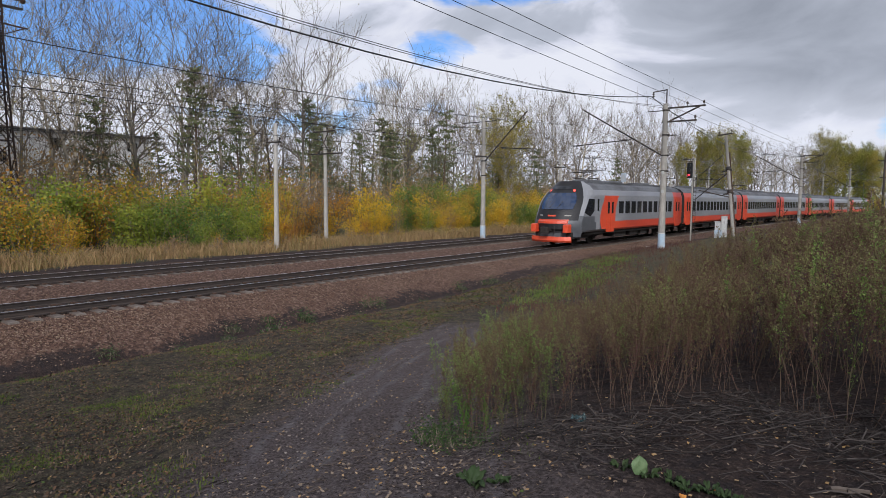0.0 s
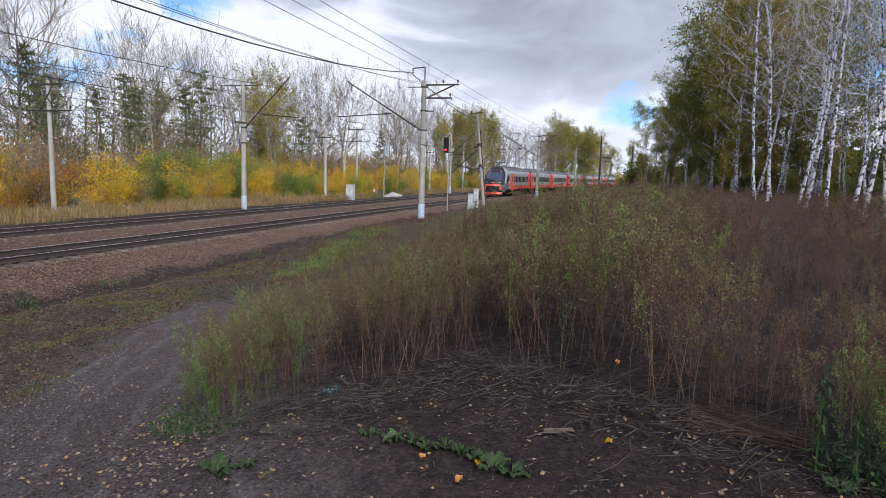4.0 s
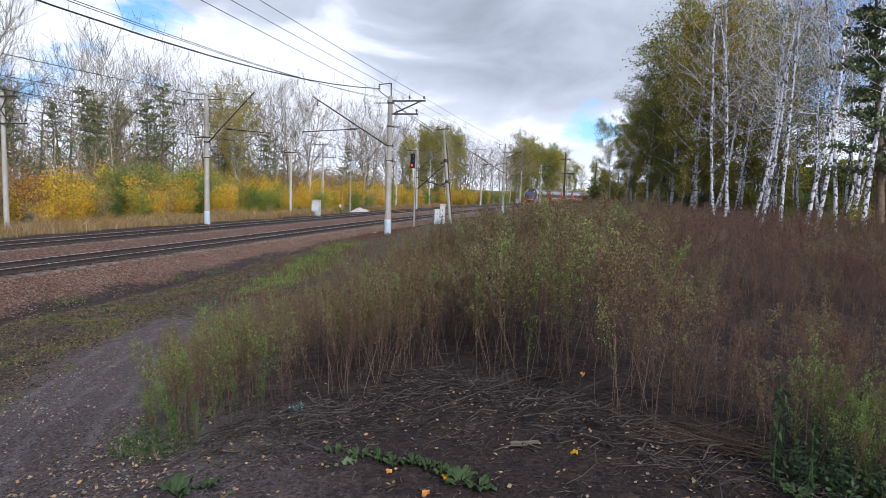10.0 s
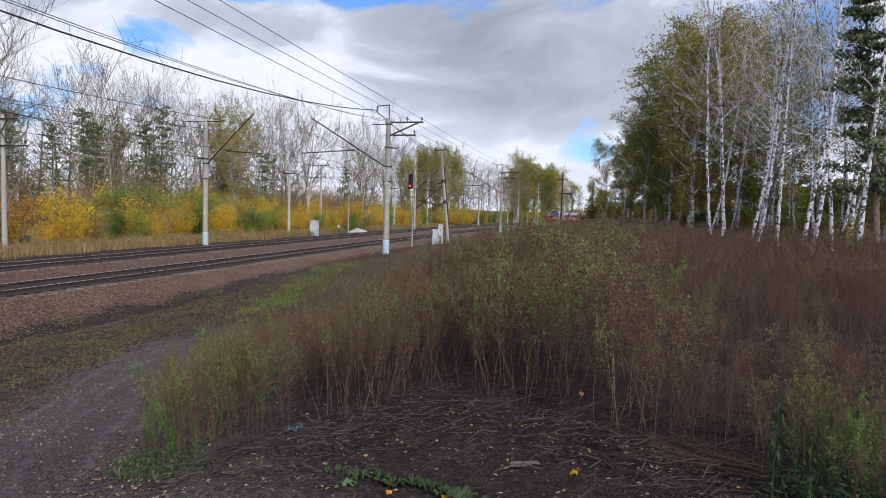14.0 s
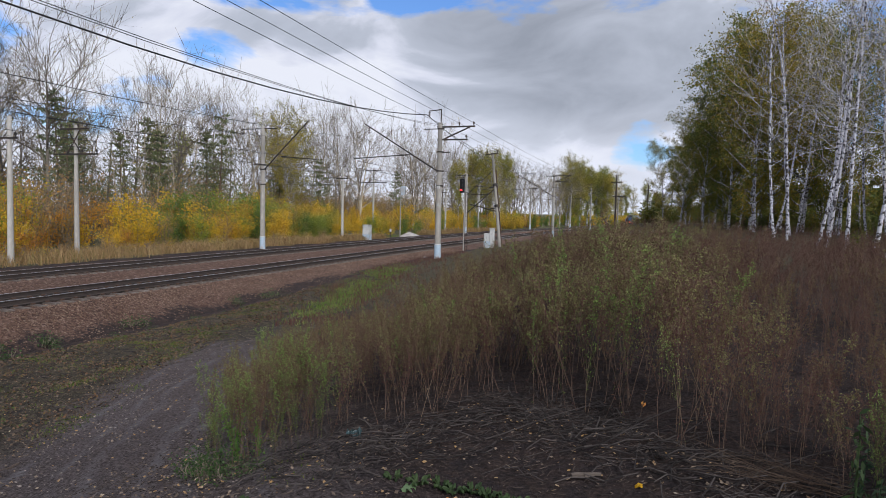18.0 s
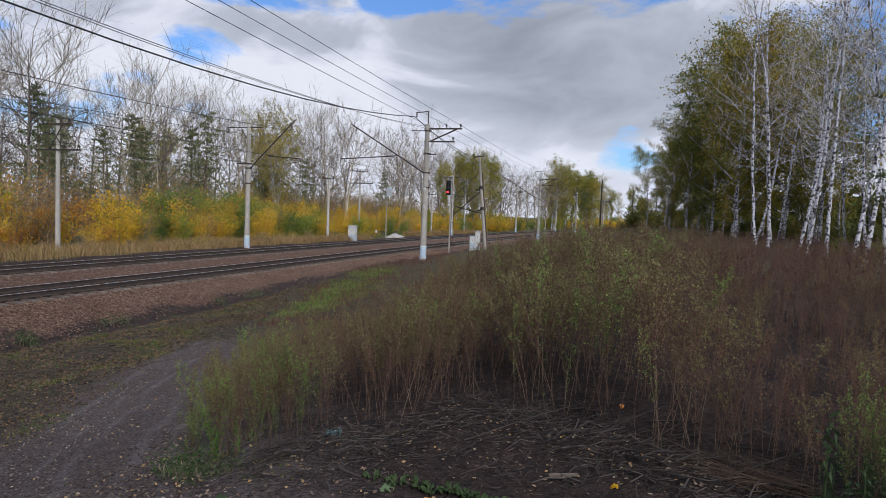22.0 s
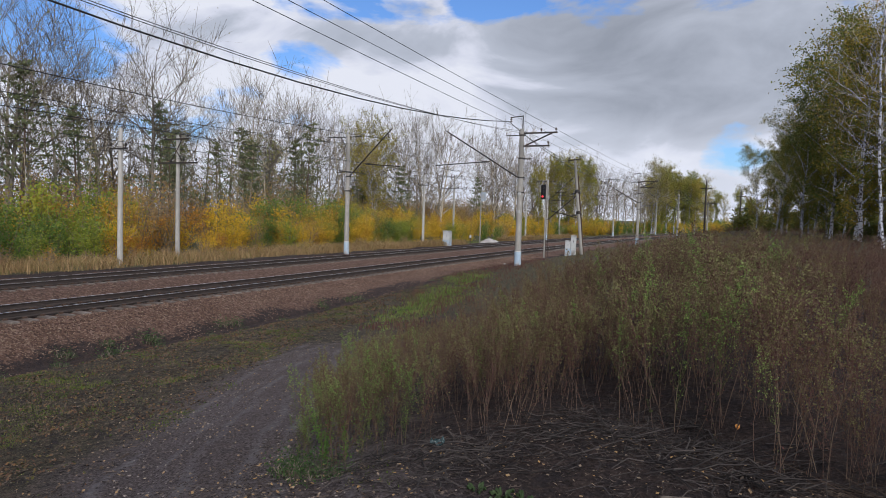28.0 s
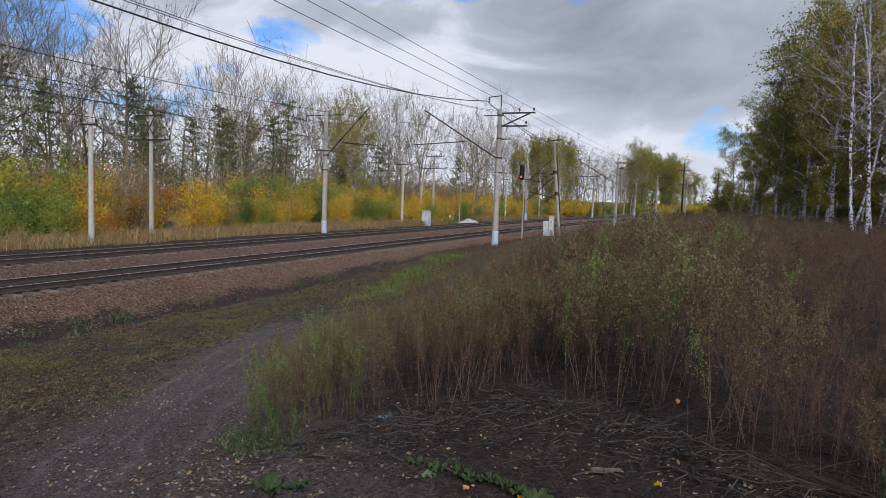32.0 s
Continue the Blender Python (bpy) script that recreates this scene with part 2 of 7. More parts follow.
def heading(y):
    return -math.degrees(math.atan(8.4e-4 * max(0.0, y - 85.0)))


FALL = [(-20, 0.0), (0, -0.03), (10, -0.09), (28, -0.19), (45, -0.24), (62, -0.31), (112, -0.6), (160, -1.0), (305, -2.0)]


def grade(y):
    """The railway falls away gently along its course."""
    return lerp(FALL, y)


def lerp(table, x):
    if x <= table[0][0]:
        return table[0][1]
    for (xa, za), (xb, zb) in zip(table, table[1:]):
        if x <= xb:
            return za + (zb - za) * (x - xa) / (xb - xa)
    return table[-1][1]


def step(a, b, x):
    t = min(1.0, max(0.0, (x - a) / (b - a)))
    return t * t * (3 - 2 * t)


PROFILE = [(-600, 1.0), (-90, 0.2), (-50, -0.05), (-34, -0.2), (-30.8, -0.02), (-29.6, -0.08), (-28.6, -0.065), (-24.6, -0.06), (-23.6, -0.33), (-22.8, -0.33), (-21.6, -0.06),
           (-18.3, -0.065), (-16.4, -0.86), (-16.15, -1.14), (-15.65, -1.1), (-15.4, -0.76), (-14.2, -0.5), (-11, -0.3), (-8, 0.12), (-4.5, 0.8), (-2.5, 1.3), (0, 1.55), (3, 1.66), (10, 1.75), (600, 2.2)]
BANK = [(-18.3, -0.065), (-16.4, -0.42), (-15.4, 0.0), (-14, 0.12), (-11.4, 0.2), (-9, 0.45), (-7, 0.8), (-5, 1.2), (-3.5, 1.5), (-2.3, 1.65), (0, 1.75), (900, 1.75)]
TOE = [(2, -1.5), (4, -3.1), (5, -3.8), (10, -6.5), (18, -9.7), (35, -13.4), (50, -14.9), (60, -15.2), (900, -15.2)]
PATH = [(-8, 2.6), (-2, 0.4), (0, -1.0), (1.5, -2.3), (4.6, -4.7), (8.8, -7.3), (12, -8.8), (20, -10.9), (35, -12.9), (60, -14.3)]


def smooth_ground(x, y):
    u = x - bend(y)
    z = lerp(PROFILE, u)
    toe = lerp(TOE, y)
    near_bank = -0.9 + 2.65 * step(toe - 0.5, toe + 5.0 + 6.0 * step(8, 24, y), u)
    z += max(0.0, near_bank - z) * step(4, 11, y) * (1 - step(20, 36, y))
    if u > -18.3:
        z += (lerp(BANK, u) - z) * step(18, 36, y)
    return z + grade(y) * (1 - step(-14, -4, u))


def ground_z(x, y):
    z = smooth_ground(x, y)
    u = x - bend(y)
    if -18 < u < 40 and -10 < y < 120:
        z += 0.05 * noise.noise((x * 0.9, y * 0.9, 0)) + 0.025 * noise.noise((x * 3.1, y * 3.1, 4)) + 0.012 * noise.noise((x * 8.3, y * 8.3, 7))
    elif u < -30:
        z += 0.12 * noise.noise((x * 0.4, y * 0.4, 9))
    return z


def part(name, verts, faces, material, parent=None, label="", slots=None, smooth=False):
    """One mesh object under a thing."""
    me = bpy.data.meshes.new(name)
    me.from_pydata([tuple(v) for v in verts], [], [tuple(f) for f in faces])
    for m in material if isinstance(material, (list, tuple)) else [material]:
        me.materials.append(m)
    if slots is not None:
        me.polygons.foreach_set("material_index", slots)
    if smooth:
        me.polygons.foreach_set("use_smooth", [True] * len(me.polygons))
    ob = new(name, me)
    ob.parent = parent
    if label:
        ob["label"] = label
    return ob


def thing(name, x, y, z, label, category, group="", kind="", rz=0.0):
    ob = new(name)
    ob.empty_display_size = 0.2
    ob.matrix_world = pose(x, y, z, 0, 0, rz)
    return tagged(ob, label, category, group, kind)


class Geo:
    """Vertices and faces gathered from simple solids."""

    def __init__(self):
        self.v, self.f, self.s = [], [], []

    def add(self, v, f, slot=0):
        o = len(self.v)
        self.v += [tuple(p) for p in v]
        self.f += [tuple(o + i for i in q) for q in f]
        self.s += [slot] * len(f)
        return self

    def box(self, x0, x1, y0, y1, z0, z1, slot=0, cut=0.0):
        """A box; cut bevels its long edges."""
        if cut:
            c = cut
            ring = [(x0 + c, y0), (x1 - c, y0), (x1, y0 + c), (x1, y1 - c), (x1 - c, y1), (x0 + c, y1), (x0, y1 - c), (x0, y0 + c)]
            inner = [(x0 + 2 * c, y0 + c), (x1 - 2 * c, y0 + c), (x1 - c, y0 + 2 * c), (x1 - c, y1 - 2 * c), (x1 - 2 * c, y1 - c), (x0 + 2 * c, y1 - c), (x0 + c, y1 - 2 * c), (x0 + c, y0 + 2 * c)]
            v = [(x, y, z0) for x, y in ring] + [(x, y, z1 - c) for x, y in ring] + [(x, y, z1) for x, y in inner]
            f = [tuple(range(7, -1, -1)), tuple(range(16, 24))]
            for k in (0, 8):
                f += [(k + i, k + (i + 1) % 8, k + 8 + (i + 1) % 8, k + 8 + i) for i in range(8)]
            return self.add(v, f, slot)
        v = [(x, y, z) for x in (x0, x1) for y in (y0, y1) for z in (z0, z1)]
        return self.add(v, [(0, 1, 3, 2), (4, 6, 7, 5), (0, 4, 5, 1), (2, 3, 7, 6), (0, 2, 6, 4), (1, 5, 7, 3)], slot)

    def tube(self, a, b, ra, rb=None, n=8, slot=0):
        rb = ra if rb is None else rb
        a, b = Vector(a), Vector(b)
        d = (b - a).normalized()
        s = d.orthogonal().normalized()
        t = d.cross(s)
        v = []
        for p, r in ((a, ra), (b, rb)):
            v += [p + r * (math.cos(2 * math.pi * i / n) * s + math.sin(2 * math.pi * i / n) * t) for i in range(n)]
        f = [(i, (i + 1) % n, n + (i + 1) % n, n + i) for i in range(n)] + [tuple(range(n - 1, -1, -1)), tuple(range(n, 2 * n))]
        return self.add(v, f, slot)

    def lathe(self, prof, n=14, slot=0, at=(0, 0)):
        """Rings (radius, z) turned about an upright axis, closed at both ends."""
        v, f = [], []
        for r, z in prof:
            v += [(at[0] + r * math.cos(2 * math.pi * i / n), at[1] + r * math.sin(2 * math.pi * i / n), z) for i in range(n)]
        for k in range(len(prof) - 1):
            f += [(k * n + i, k * n + (i + 1) % n, k * n + n + (i + 1) % n, k * n + n + i) for i in range(n)]
        f += [tuple(range(n - 1, -1, -1)), tuple(range(len(v) - n, len(v)))]
        return self.add(v, f, slot)

    def done(self, name, material, parent=None, label="", smooth=False):
        return part(name, self.v, self.f, material, parent, label, self.s, smooth)


# ---- ground ----


def lane(x, y):
    """Distance from the middle of the dirt track."""
    best = 99.0
    for (ya, xa), (yb, xb) in zip(PATH, PATH[1:]):
        dx, dy = xb - xa, yb - ya
        t = min(1.0, max(0.0, ((x - xa) * dx + (y - ya) * dy) / (dx * dx + dy * dy)))
        best = min(best, math.hypot(x - xa - t * dx, y - ya - t * dy))
    return best


def ground_material():
    m = bpy.data.materials.new("ground_soil_ballast_grass")
    m.use_nodes = True
    n, l = m.node_tree.nodes, m.node_tree.links
    p = n["Principled BSDF"]
    p.inputs["Roughness"].default_value, p.inputs["Specular IOR Level"].default_value = 0.95, 0.15
    geo = n.new("ShaderNodeNewGeometry")

    def tex(scale, detail=8.0, rough=0.65):
        t = n.new("ShaderNodeTexNoise")
        t.inputs["Scale"].default_value, t.inputs["Detail"].default_value, t.inputs["Roughness"].default_value = scale, detail, rough
        l.new(geo.outputs["Position"], t.inputs["Vector"])
        return t.outputs[0]

    def ramp(src, stops):
        q = n.new("ShaderNodeValToRGB")
        e = q.color_ramp.elements
        while len(e) < len(stops):
            e.new(0.5)
        for s, (pp, c) in zip(e, stops):
            s.position, s.color = pp, (*c, 1)
        l.new(src, q.inputs[0])
        return q.outputs[0]

    def mix(f, a, b):
        q = n.new("ShaderNodeMix")
        q.data_type = "RGBA"
        l.new(f, q.inputs[0])
        l.new(a, q.inputs[6])
        l.new(b, q.inputs[7])
        return q.outputs[2]

    def edge(src, t, soft=0.25):
        q = n.new("ShaderNodeMath")
        q.operation = "ADD"
        l.new(src, q.inputs[0])
        s = n.new("ShaderNodeMath")
        s.operation = "MULTIPLY_ADD"
        l.new(t, s.inputs[0])
        s.inputs[1].default_value, s.inputs[2].default_value = 1.4, -0.7
        l.new(s.outputs[0], q.inputs[1])
        return ramp(q.outputs[0], [(0.5 - soft, (0, 0, 0)), (0.5 + soft, (1, 1, 1))])

    zone = n.new("ShaderNodeVertexColor")
    zone.layer_name = "zone"
    sep = n.new("ShaderNodeSeparateColor")
    l.new(zone.outputs[0], sep.inputs[0])
    fine, mid, wide = tex(34), tex(5.5), tex(0.8)
    vor = n.new("ShaderNodeTexVoronoi")
    vor.inputs["Scale"].default_value = 17.0
    l.new(geo.outputs["Position"], vor.inputs["Vector"])
    cell = n.new("ShaderNodeSeparateColor")
    l.new(vor.outputs["Color"], cell.inputs[0])
    soil = mix(ramp(mid, [(0.40, (0, 0, 0)), (0.62, (1, 1, 1))]), ramp(fine, [(0.3, (0.0116, 0.009, 0.0096)), (0.55, (0.0349, 0.027, 0.0276)), (0.72, (0.0921, 0.075, 0.072))]),
               ramp(fine, [(0.3, (0.0213, 0.015, 0.0144)), (0.66, (0.0825, 0.056, 0.0456))]))
    grass = mix(ramp(mid, [(0.42, (0, 0, 0)), (0.58, (1, 1, 1))]), ramp(fine, [(0.34, (0.0223, 0.0286, 0.012)), (0.50, (0.0691, 0.0832, 0.0336)), (0.64, (0.167, 0.182, 0.078))]), ramp(fine, [(0.34, (0.0245, 0.0195, 0.0144)), (0.50, (0.0871, 0.0689, 0.0456)), (0.64, (0.212, 0.176, 0.108))]))
    track = mix(ramp(mid, [(0.38, (0, 0, 0)), (0.64, (1, 1, 1))]), ramp(fine, [(0.36, (0.038, 0.030, 0.030)), (0.50, (0.097, 0.078, 0.078)), (0.64, (0.205, 0.175, 0.17))]),
                ramp(fine, [(0.36, (0.056, 0.044, 0.044)), (0.62, (0.145, 0.12, 0.119))]))
    stone = mix(ramp(fine, [(0.4, (0, 0, 0)), (0.75, (1, 1, 1))]), ramp(cell.outputs[0], [(0.1, (0.052, 0.031, 0.024)), (0.6, (0.132, 0.078, 0.058)), (0.85, (0.195, 0.122, 0.094)), (0.97, (0.24, 0.172, 0.135))]),
                ramp(wide, [(0.35, (0.088, 0.051, 0.039)), (0.65, (0.136, 0.083, 0.063))]))
    oily = ramp(fine, [(0.3, (0.016, 0.012, 0.011)), (0.7, (0.042, 0.031, 0.027))])
    stone = mix(sep.outputs[2], stone, oily)
    col = mix(edge(sep.outputs[2], mid), soil, grass)
    worn = ramp(mid, [(0.3, (0.108, 0.094, 0.10)), (0.7, (0.185, 0.168, 0.175))])
    track = mix(ramp(wide, [(0.45, (0, 0, 0)), (0.65, (0.3, 0.3, 0.3))]), track, soil)
    track = mix(edge(zone.outputs["Alpha"], fine, 0.3), track, worn)
    col = mix(edge(sep.outputs[1], mid, 0.4), col, track)
    col = mix(edge(sep.outputs[0], mid, 0.12), col, stone)
    l.new(col, p.inputs["Base Color"])
    b1 = n.new("ShaderNodeBump")
    b1.inputs["Strength"].default_value, b1.inputs["Distance"].default_value = 1.0, 0.05
    l.new(fine, b1.inputs["Height"])
    b2 = n.new("ShaderNodeBump")
    b2.inputs["Strength"].default_value, b2.inputs["Distance"].default_value = 0.8, 0.14
    l.new(mid, b2.inputs["Height"])
    l.new(b1.outputs[0], b2.inputs["Normal"])
    l.new(b2.outputs[0], p.inputs["Normal"])
    return m


def build_ground():
    xs = np.concatenate([np.linspace(-600, -100, 10), np.linspace(-90, -36, 24), np.arange(-34, -18.6, 0.4), np.arange(-18.6, -9, 0.16), np.arange(-9, 3, 0.08), np.arange(3, 5, 0.16), np.arange(5, 16, 0.5), np.linspace(17, 60, 22), np.linspace(80, 600, 9)])
    ys = np.concatenate([np.linspace(-300, -30, 9), np.linspace(-26, -4, 14), np.arange(-3, 1, 0.16), np.arange(1, 9, 0.09), np.arange(9, 24, 0.16), np.arange(24, 70, 0.7), np.linspace(71, 420, 70), np.linspace(450, 1500, 12)])
    n = len(ys)
    verts, zone = [], []
    for x in xs:
        for y in ys:
            xx = x + bend(y) if y < 420 else x + bend(420)
            d = lane(xx, y) if -16 < x < 6 and y < 62 else 99.0
            rut = 0.04 * math.exp(-((d - 0.75) / 0.22) ** 2) if d < 2 else 0.0
            verts.append((xx, y, ground_z(xx, min(y, 420)) - rut))
            ball = step(-30.4, -29.2, x) * (1 - step(-17.7, -16.0, x + 0.9 * noise.noise((x * 0.7, y * 0.5, 3))))
            path = (1 - step(0.9, 2.5, d + 0.35 * noise.noise((xx * 1.1, y * 1.1, 8)))) * (1 - step(10, 16, y + 2.0 * noise.noise((xx * 0.6, y * 0.6, 12))))
            green = 0.42 * step(-15.4, -14.4, x) * (1 - step(-6, -1, x)) + (1 - step(-33, -30, x))
            if y > 10 and x > lerp(TOE, y):
                green = 0.25 + 0.3 * step(14, 22, y)
            if ball > 0.9:
                green = max(math.exp(-((x - c) / 0.75) ** 6) for c in (NEAR_X, FAR_X)) * 0.85
            streak = max(math.exp(-((d - c - 0.12 * noise.noise((xx * 0.8, y * 0.8, 2 + c))) / 0.07) ** 2) for c in (0.3, 0.62, 1.12)) if d < 1.8 else 0.0
            zone.append((ball, path, min(1, green), streak * (0.72 + 0.7 * noise.noise((xx * 1.3, y * 1.3, 6)))))
    faces = [(i * n + j, i * n + n + j, i * n + n + j + 1, i * n + j + 1) for i in range(len(xs) - 1) for j in range(n - 1)]
    ob = part("ground", verts, faces, ground_material(), smooth=True)
    tagged(ob, "brown soil and leaf litter with a trodden dirt track and ballast", "ground", kind="structure")
    layer = ob.data.color_attributes.new("zone", "FLOAT_COLOR", "POINT")
    layer.data.foreach_set("color", np.array(zone, dtype=np.float32).ravel())


build_ground()

# ---- railway ----


def rail_mesh(cx, name, parent):
    sec = [(-0.075, 0.0), (0.075, 0.0), (0.075, 0.015), (0.012, 0.04), (0.012, 0.135), (0.036, 0.15), (0.036, 0.172), (0.028, 0.18), (-0.028, 0.18), (-0.036, 0.172), (-0.036, 0.15), (-0.012, 0.135), (-0.012, 0.04), (-0.075, 0.015)]
    ys = np.concatenate([[-160, -60], np.arange(-30, 90, 10.0), np.arange(90, 520, 6.0)])
    k = len(sec)
    v = [(cx + bend(y) + x, y, z + grade(y)) for y in ys for x, z in sec]
    f, s = [], []
    for j in range(len(ys) - 1):
        for i in range(k):
            f.append((j * k + i, j * k + (i + 1) % k, j * k + k + (i + 1) % k, j * k + k + i))
            s.append(1 if i == 7 else 0)
    return part(name, v, f, [RAIL_SIDE, RAIL_TOP], parent, slots=s)


def sleeper_geo():
    g = Geo()
    for x0, x1, h0, h1 in ((-1.37, -0.66, 0.005, 0.0), (-0.66, 0.66, -0.1, -0.1), (0.66, 1.37, 0.0, 0.005)):
        g.add([(x0, -0.15, -0.2), (x1, -0.15, -0.2), (x1, 0.15, -0.2), (x0, 0.15, -0.2), (x0, -0.11, h0), (x1, -0.11, h1), (x1, 0.11, h1), (x0, 0.11, h0)],
              [(4, 5, 6, 7), (0, 1, 5, 4), (2, 3, 7, 6), (1, 2, 6, 5), (3, 0, 4, 7)])
    for s in (-0.76, 0.76):
        for d in (-0.115, 0.115):
            g.box(s + d - 0.035, s + d + 0.035, -0.06, 0.06, 0.0, 0.055, 1)
    return g


def build_track(cx, label):
    root = thing("railway_track", cx, 0, 0, label, "railway track", "railway tracks", "structure")
    for s in (-0.76, 0.76):
        ob = rail_mesh(s, "rail", root)
    g = sleeper_geo()
    first = None
    far = Geo()
    for k in range(700):
        y = -14 + k * 0.543
        if y < 66:
            if first is None:
                first = g.done("sleeper", [SLEEPER, RUST], root)
                ob = first
            else:
                ob = new("sleeper", first.data)
                ob.parent = root
            ob.matrix_basis = pose(random.uniform(-0.02, 0.02), y + random.uniform(-0.02, 0.02), random.uniform(-0.035, -0.015) + grade(y), 0, 0, random.uniform(-0.8, 0.8))
        elif y < 260:
            a = radians(heading(y))
            far.add([(bend(y) + p[0] * math.cos(a) - p[1] * math.sin(a), y + p[0] * math.sin(a) + p[1] * math.cos(a), p[2] + grade(y)) for p in g.v[:24]], g.f[:15])
    tagged(far.done("distant_sleepers", SLEEPER, root), kind="stuff")


build_track(NEAR_X, "near railway track with concrete sleepers and worn steel rails")
build_track(FAR_X, "far railway track with concrete sleepers half sunk in ballast")


def scatter_mesh(name, places, make, material, label, category):
    """Many small pieces in one mesh; make(i, rnd) gives corner points and faces of one."""
    v, f = [], []
    for i, (x, y, z) in enumerate(places):
        pv, pf = make(i)
        o = len(v)
        v += [(x + a, y + b, z + c) for a, b, c in pv]
        f += [tuple(o + q for q in face) for face in pf]
    return tagged(part(name, v, f, material), label, category, kind="stuff")


def stone_shape(i):
    s = random.uniform(0.011, 0.032) * (1.6 if random.random() < 0.04 else 1)
    ax = [s * random.uniform(0.6, 1.3) for _ in range(6)]
    v = [(ax[0], 0, 0), (-ax[1], 0, 0), (0, ax[2], 0), (0, -ax[3], 0), (0, 0, ax[4] * 0.7), (0, 0, -ax[5] * 0.6)]
    a = random.uniform(0, 6.28)
    c, d = math.cos(a), math.sin(a)
    v = [(x * c - y * d, x * d + y * c, z) for x, y, z in v]
    return v, [(0, 2, 4), (2, 1, 4), (1, 3, 4), (3, 0, 4), (2, 0, 5), (1, 2, 5), (3, 1, 5), (0, 3, 5)]


def build_stones():
    pts = []
    for k in range(72000):
        y = -3 + 60 * random.random() ** 1.6
        x = random.uniform(-18.4, -15.2) if k % 4 else random.uniform(-28.5, -18.4)
        if abs(abs(x - NEAR_X) - 0.76) < 0.1 or abs(abs(x - FAR_X) - 0.76) < 0.1:
            continue
        if x > -17.4 and random.random() < 0.4 + 0.5 * (x + 17.4) + 0.7 * noise.noise((x * 0.9, y * 0.7, 3)):
            continue
        if -21.2 < x < -18.4 and (y + 14) % 0.543 < 0.15:
            continue
        pts.append((x, y, ground_z(x, y) + 0.008))
    scatter_mesh("ballast_stones", pts, stone_shape, STONE, "brown crushed-stone ballast on the shoulder of the track", "ballast")
    pts = []
    for k in range(7000):
        y = 1.2 + 18 * random.random() ** 1.5
        x = lerp(PATH, y) + random.gauss(0, 1.3)
        if x < -15:
            continue
        pts.append((x, y, ground_z(x, y) - 0.005))
    scatter_mesh("pebbles", pts, lambda i: (lambda q: ([(a * 0.45, b * 0.45, c * 0.35) for a, b, c in q[0]], q[1]))(stone_shape(i)), PEBBLE, "small pebbles trodden into the dirt track", "pebbles")


build_stones()


# ---- masts, poles and wires ----


def insulator(g, x, y, z, discs=3, r=0.085, slot=0):
    """A hanging string of porcelain discs below z."""
    g.tube((x, y, z), (x, y, z - 0.14 * discs - 0.1), 0.018, n=6, slot=slot)
    for i in range(discs):
        c = z - 0.1 - 0.14 * i
        g.lathe([(0.03, c - 0.05), (r, c - 0.04), (r * 0.8, c), (0.03, c + 0.03)], 10, slot, (x, y))


def pin_insulator(g, x, y, z, slot=0):
    g.lathe([(0.02, z), (0.02, z + 0.08), (0.07, z + 0.1), (0.06, z + 0.16), (0.075, z + 0.18), (0.04, z + 0.27)], 8, slot, (x, y))


def post_mesh(root, h, r0, r1, material, base_band=True, lean=(0, 0)):
    rings = [(r0 + (r1 - r0) * i / 8, h * i / 8) for i in range(9)]
    g = Geo()
    g.lathe([(r0 * 1.02, -0.8)] + rings + [(r1 * 0.8, h + 0.03)], 16)
    ob = g.done("post", material, root, smooth=False)
    ob.data.polygons.foreach_set("use_smooth", [len(p.vertices) == 4 for p in ob.data.polygons])
    if base_band:
        g = Geo()
        g.lathe([(r0 * 1.03, -0.5), (r0 * 1.035, 0.95)], 16)
        g.done("base_band", BASE_PAINT, root, "blue-grey painted foot")
        g = Geo()
        g.lathe([(r0 * 1.03, 0.951), (r0 * 1.03, 1.03)], 16)
        g.done("white_ring", WHITE_PAINT, root)
    return ob


def clamp(root, z, r):
    g = Geo()
    g.lathe([(r + 0.012, z - 0.05), (r + 0.025, z - 0.045), (r + 0.025, z + 0.045), (r + 0.012, z + 0.05)], 14)
    g.box(r, r + 0.12, -0.03, 0.03, z - 0.05, z + 0.05)
    g.done("clamp", STEEL_DARK, root)


def cantilever(root, side, foot, tip, reg, reach):
    """A slanting bracket over the track with its steady arm; side is +1 or -1."""
    g = Geo()
    g.tube((side * 0.15, 0, foot), (side * reach, 0, tip), 0.05, 0.045)
    g.tube((side * reach, 0, tip), (side * (reach + 0.12), 0, tip + 0.06), 0.05, 0.03)
    g.done("bracket", STEEL_DARK, root)
    g = Geo()
    insulator(g, side * (reach - 0.25), 0, tip - 0.15, 3, 0.09)
    g.done("insulator_string", INSULATOR, root)
    g = Geo()
    a, b = side * reach * 0.42, side * (reach + 0.9)
    g.tube((a, 0, reg + 0.12), (b, 0, reg - 0.12), 0.035)
    g.tube((a, 0, reg + 0.12), (side * reach * 0.38, 0, foot + (tip - foot) * 0.37), 0.025)
    g.tube((b - side * 0.3, 0, reg - 0.1), (b - side * 0.3, 0, reg - 0.32), 0.02, n=6)
    g.tube((b - side * 0.3, 0, reg - 0.3), (b - side * 1.7, 0, reg - 0.55), 0.018, n=6)
    for i in range(3):
        g.tube((a + side * (0.15 + i * 0.14), 0, reg + 0.11), (a + side * (0.2 + i * 0.14), 0, reg + 0.11), 0.08, n=8)
    g.done("steady_arm", STEEL_DARK, root)


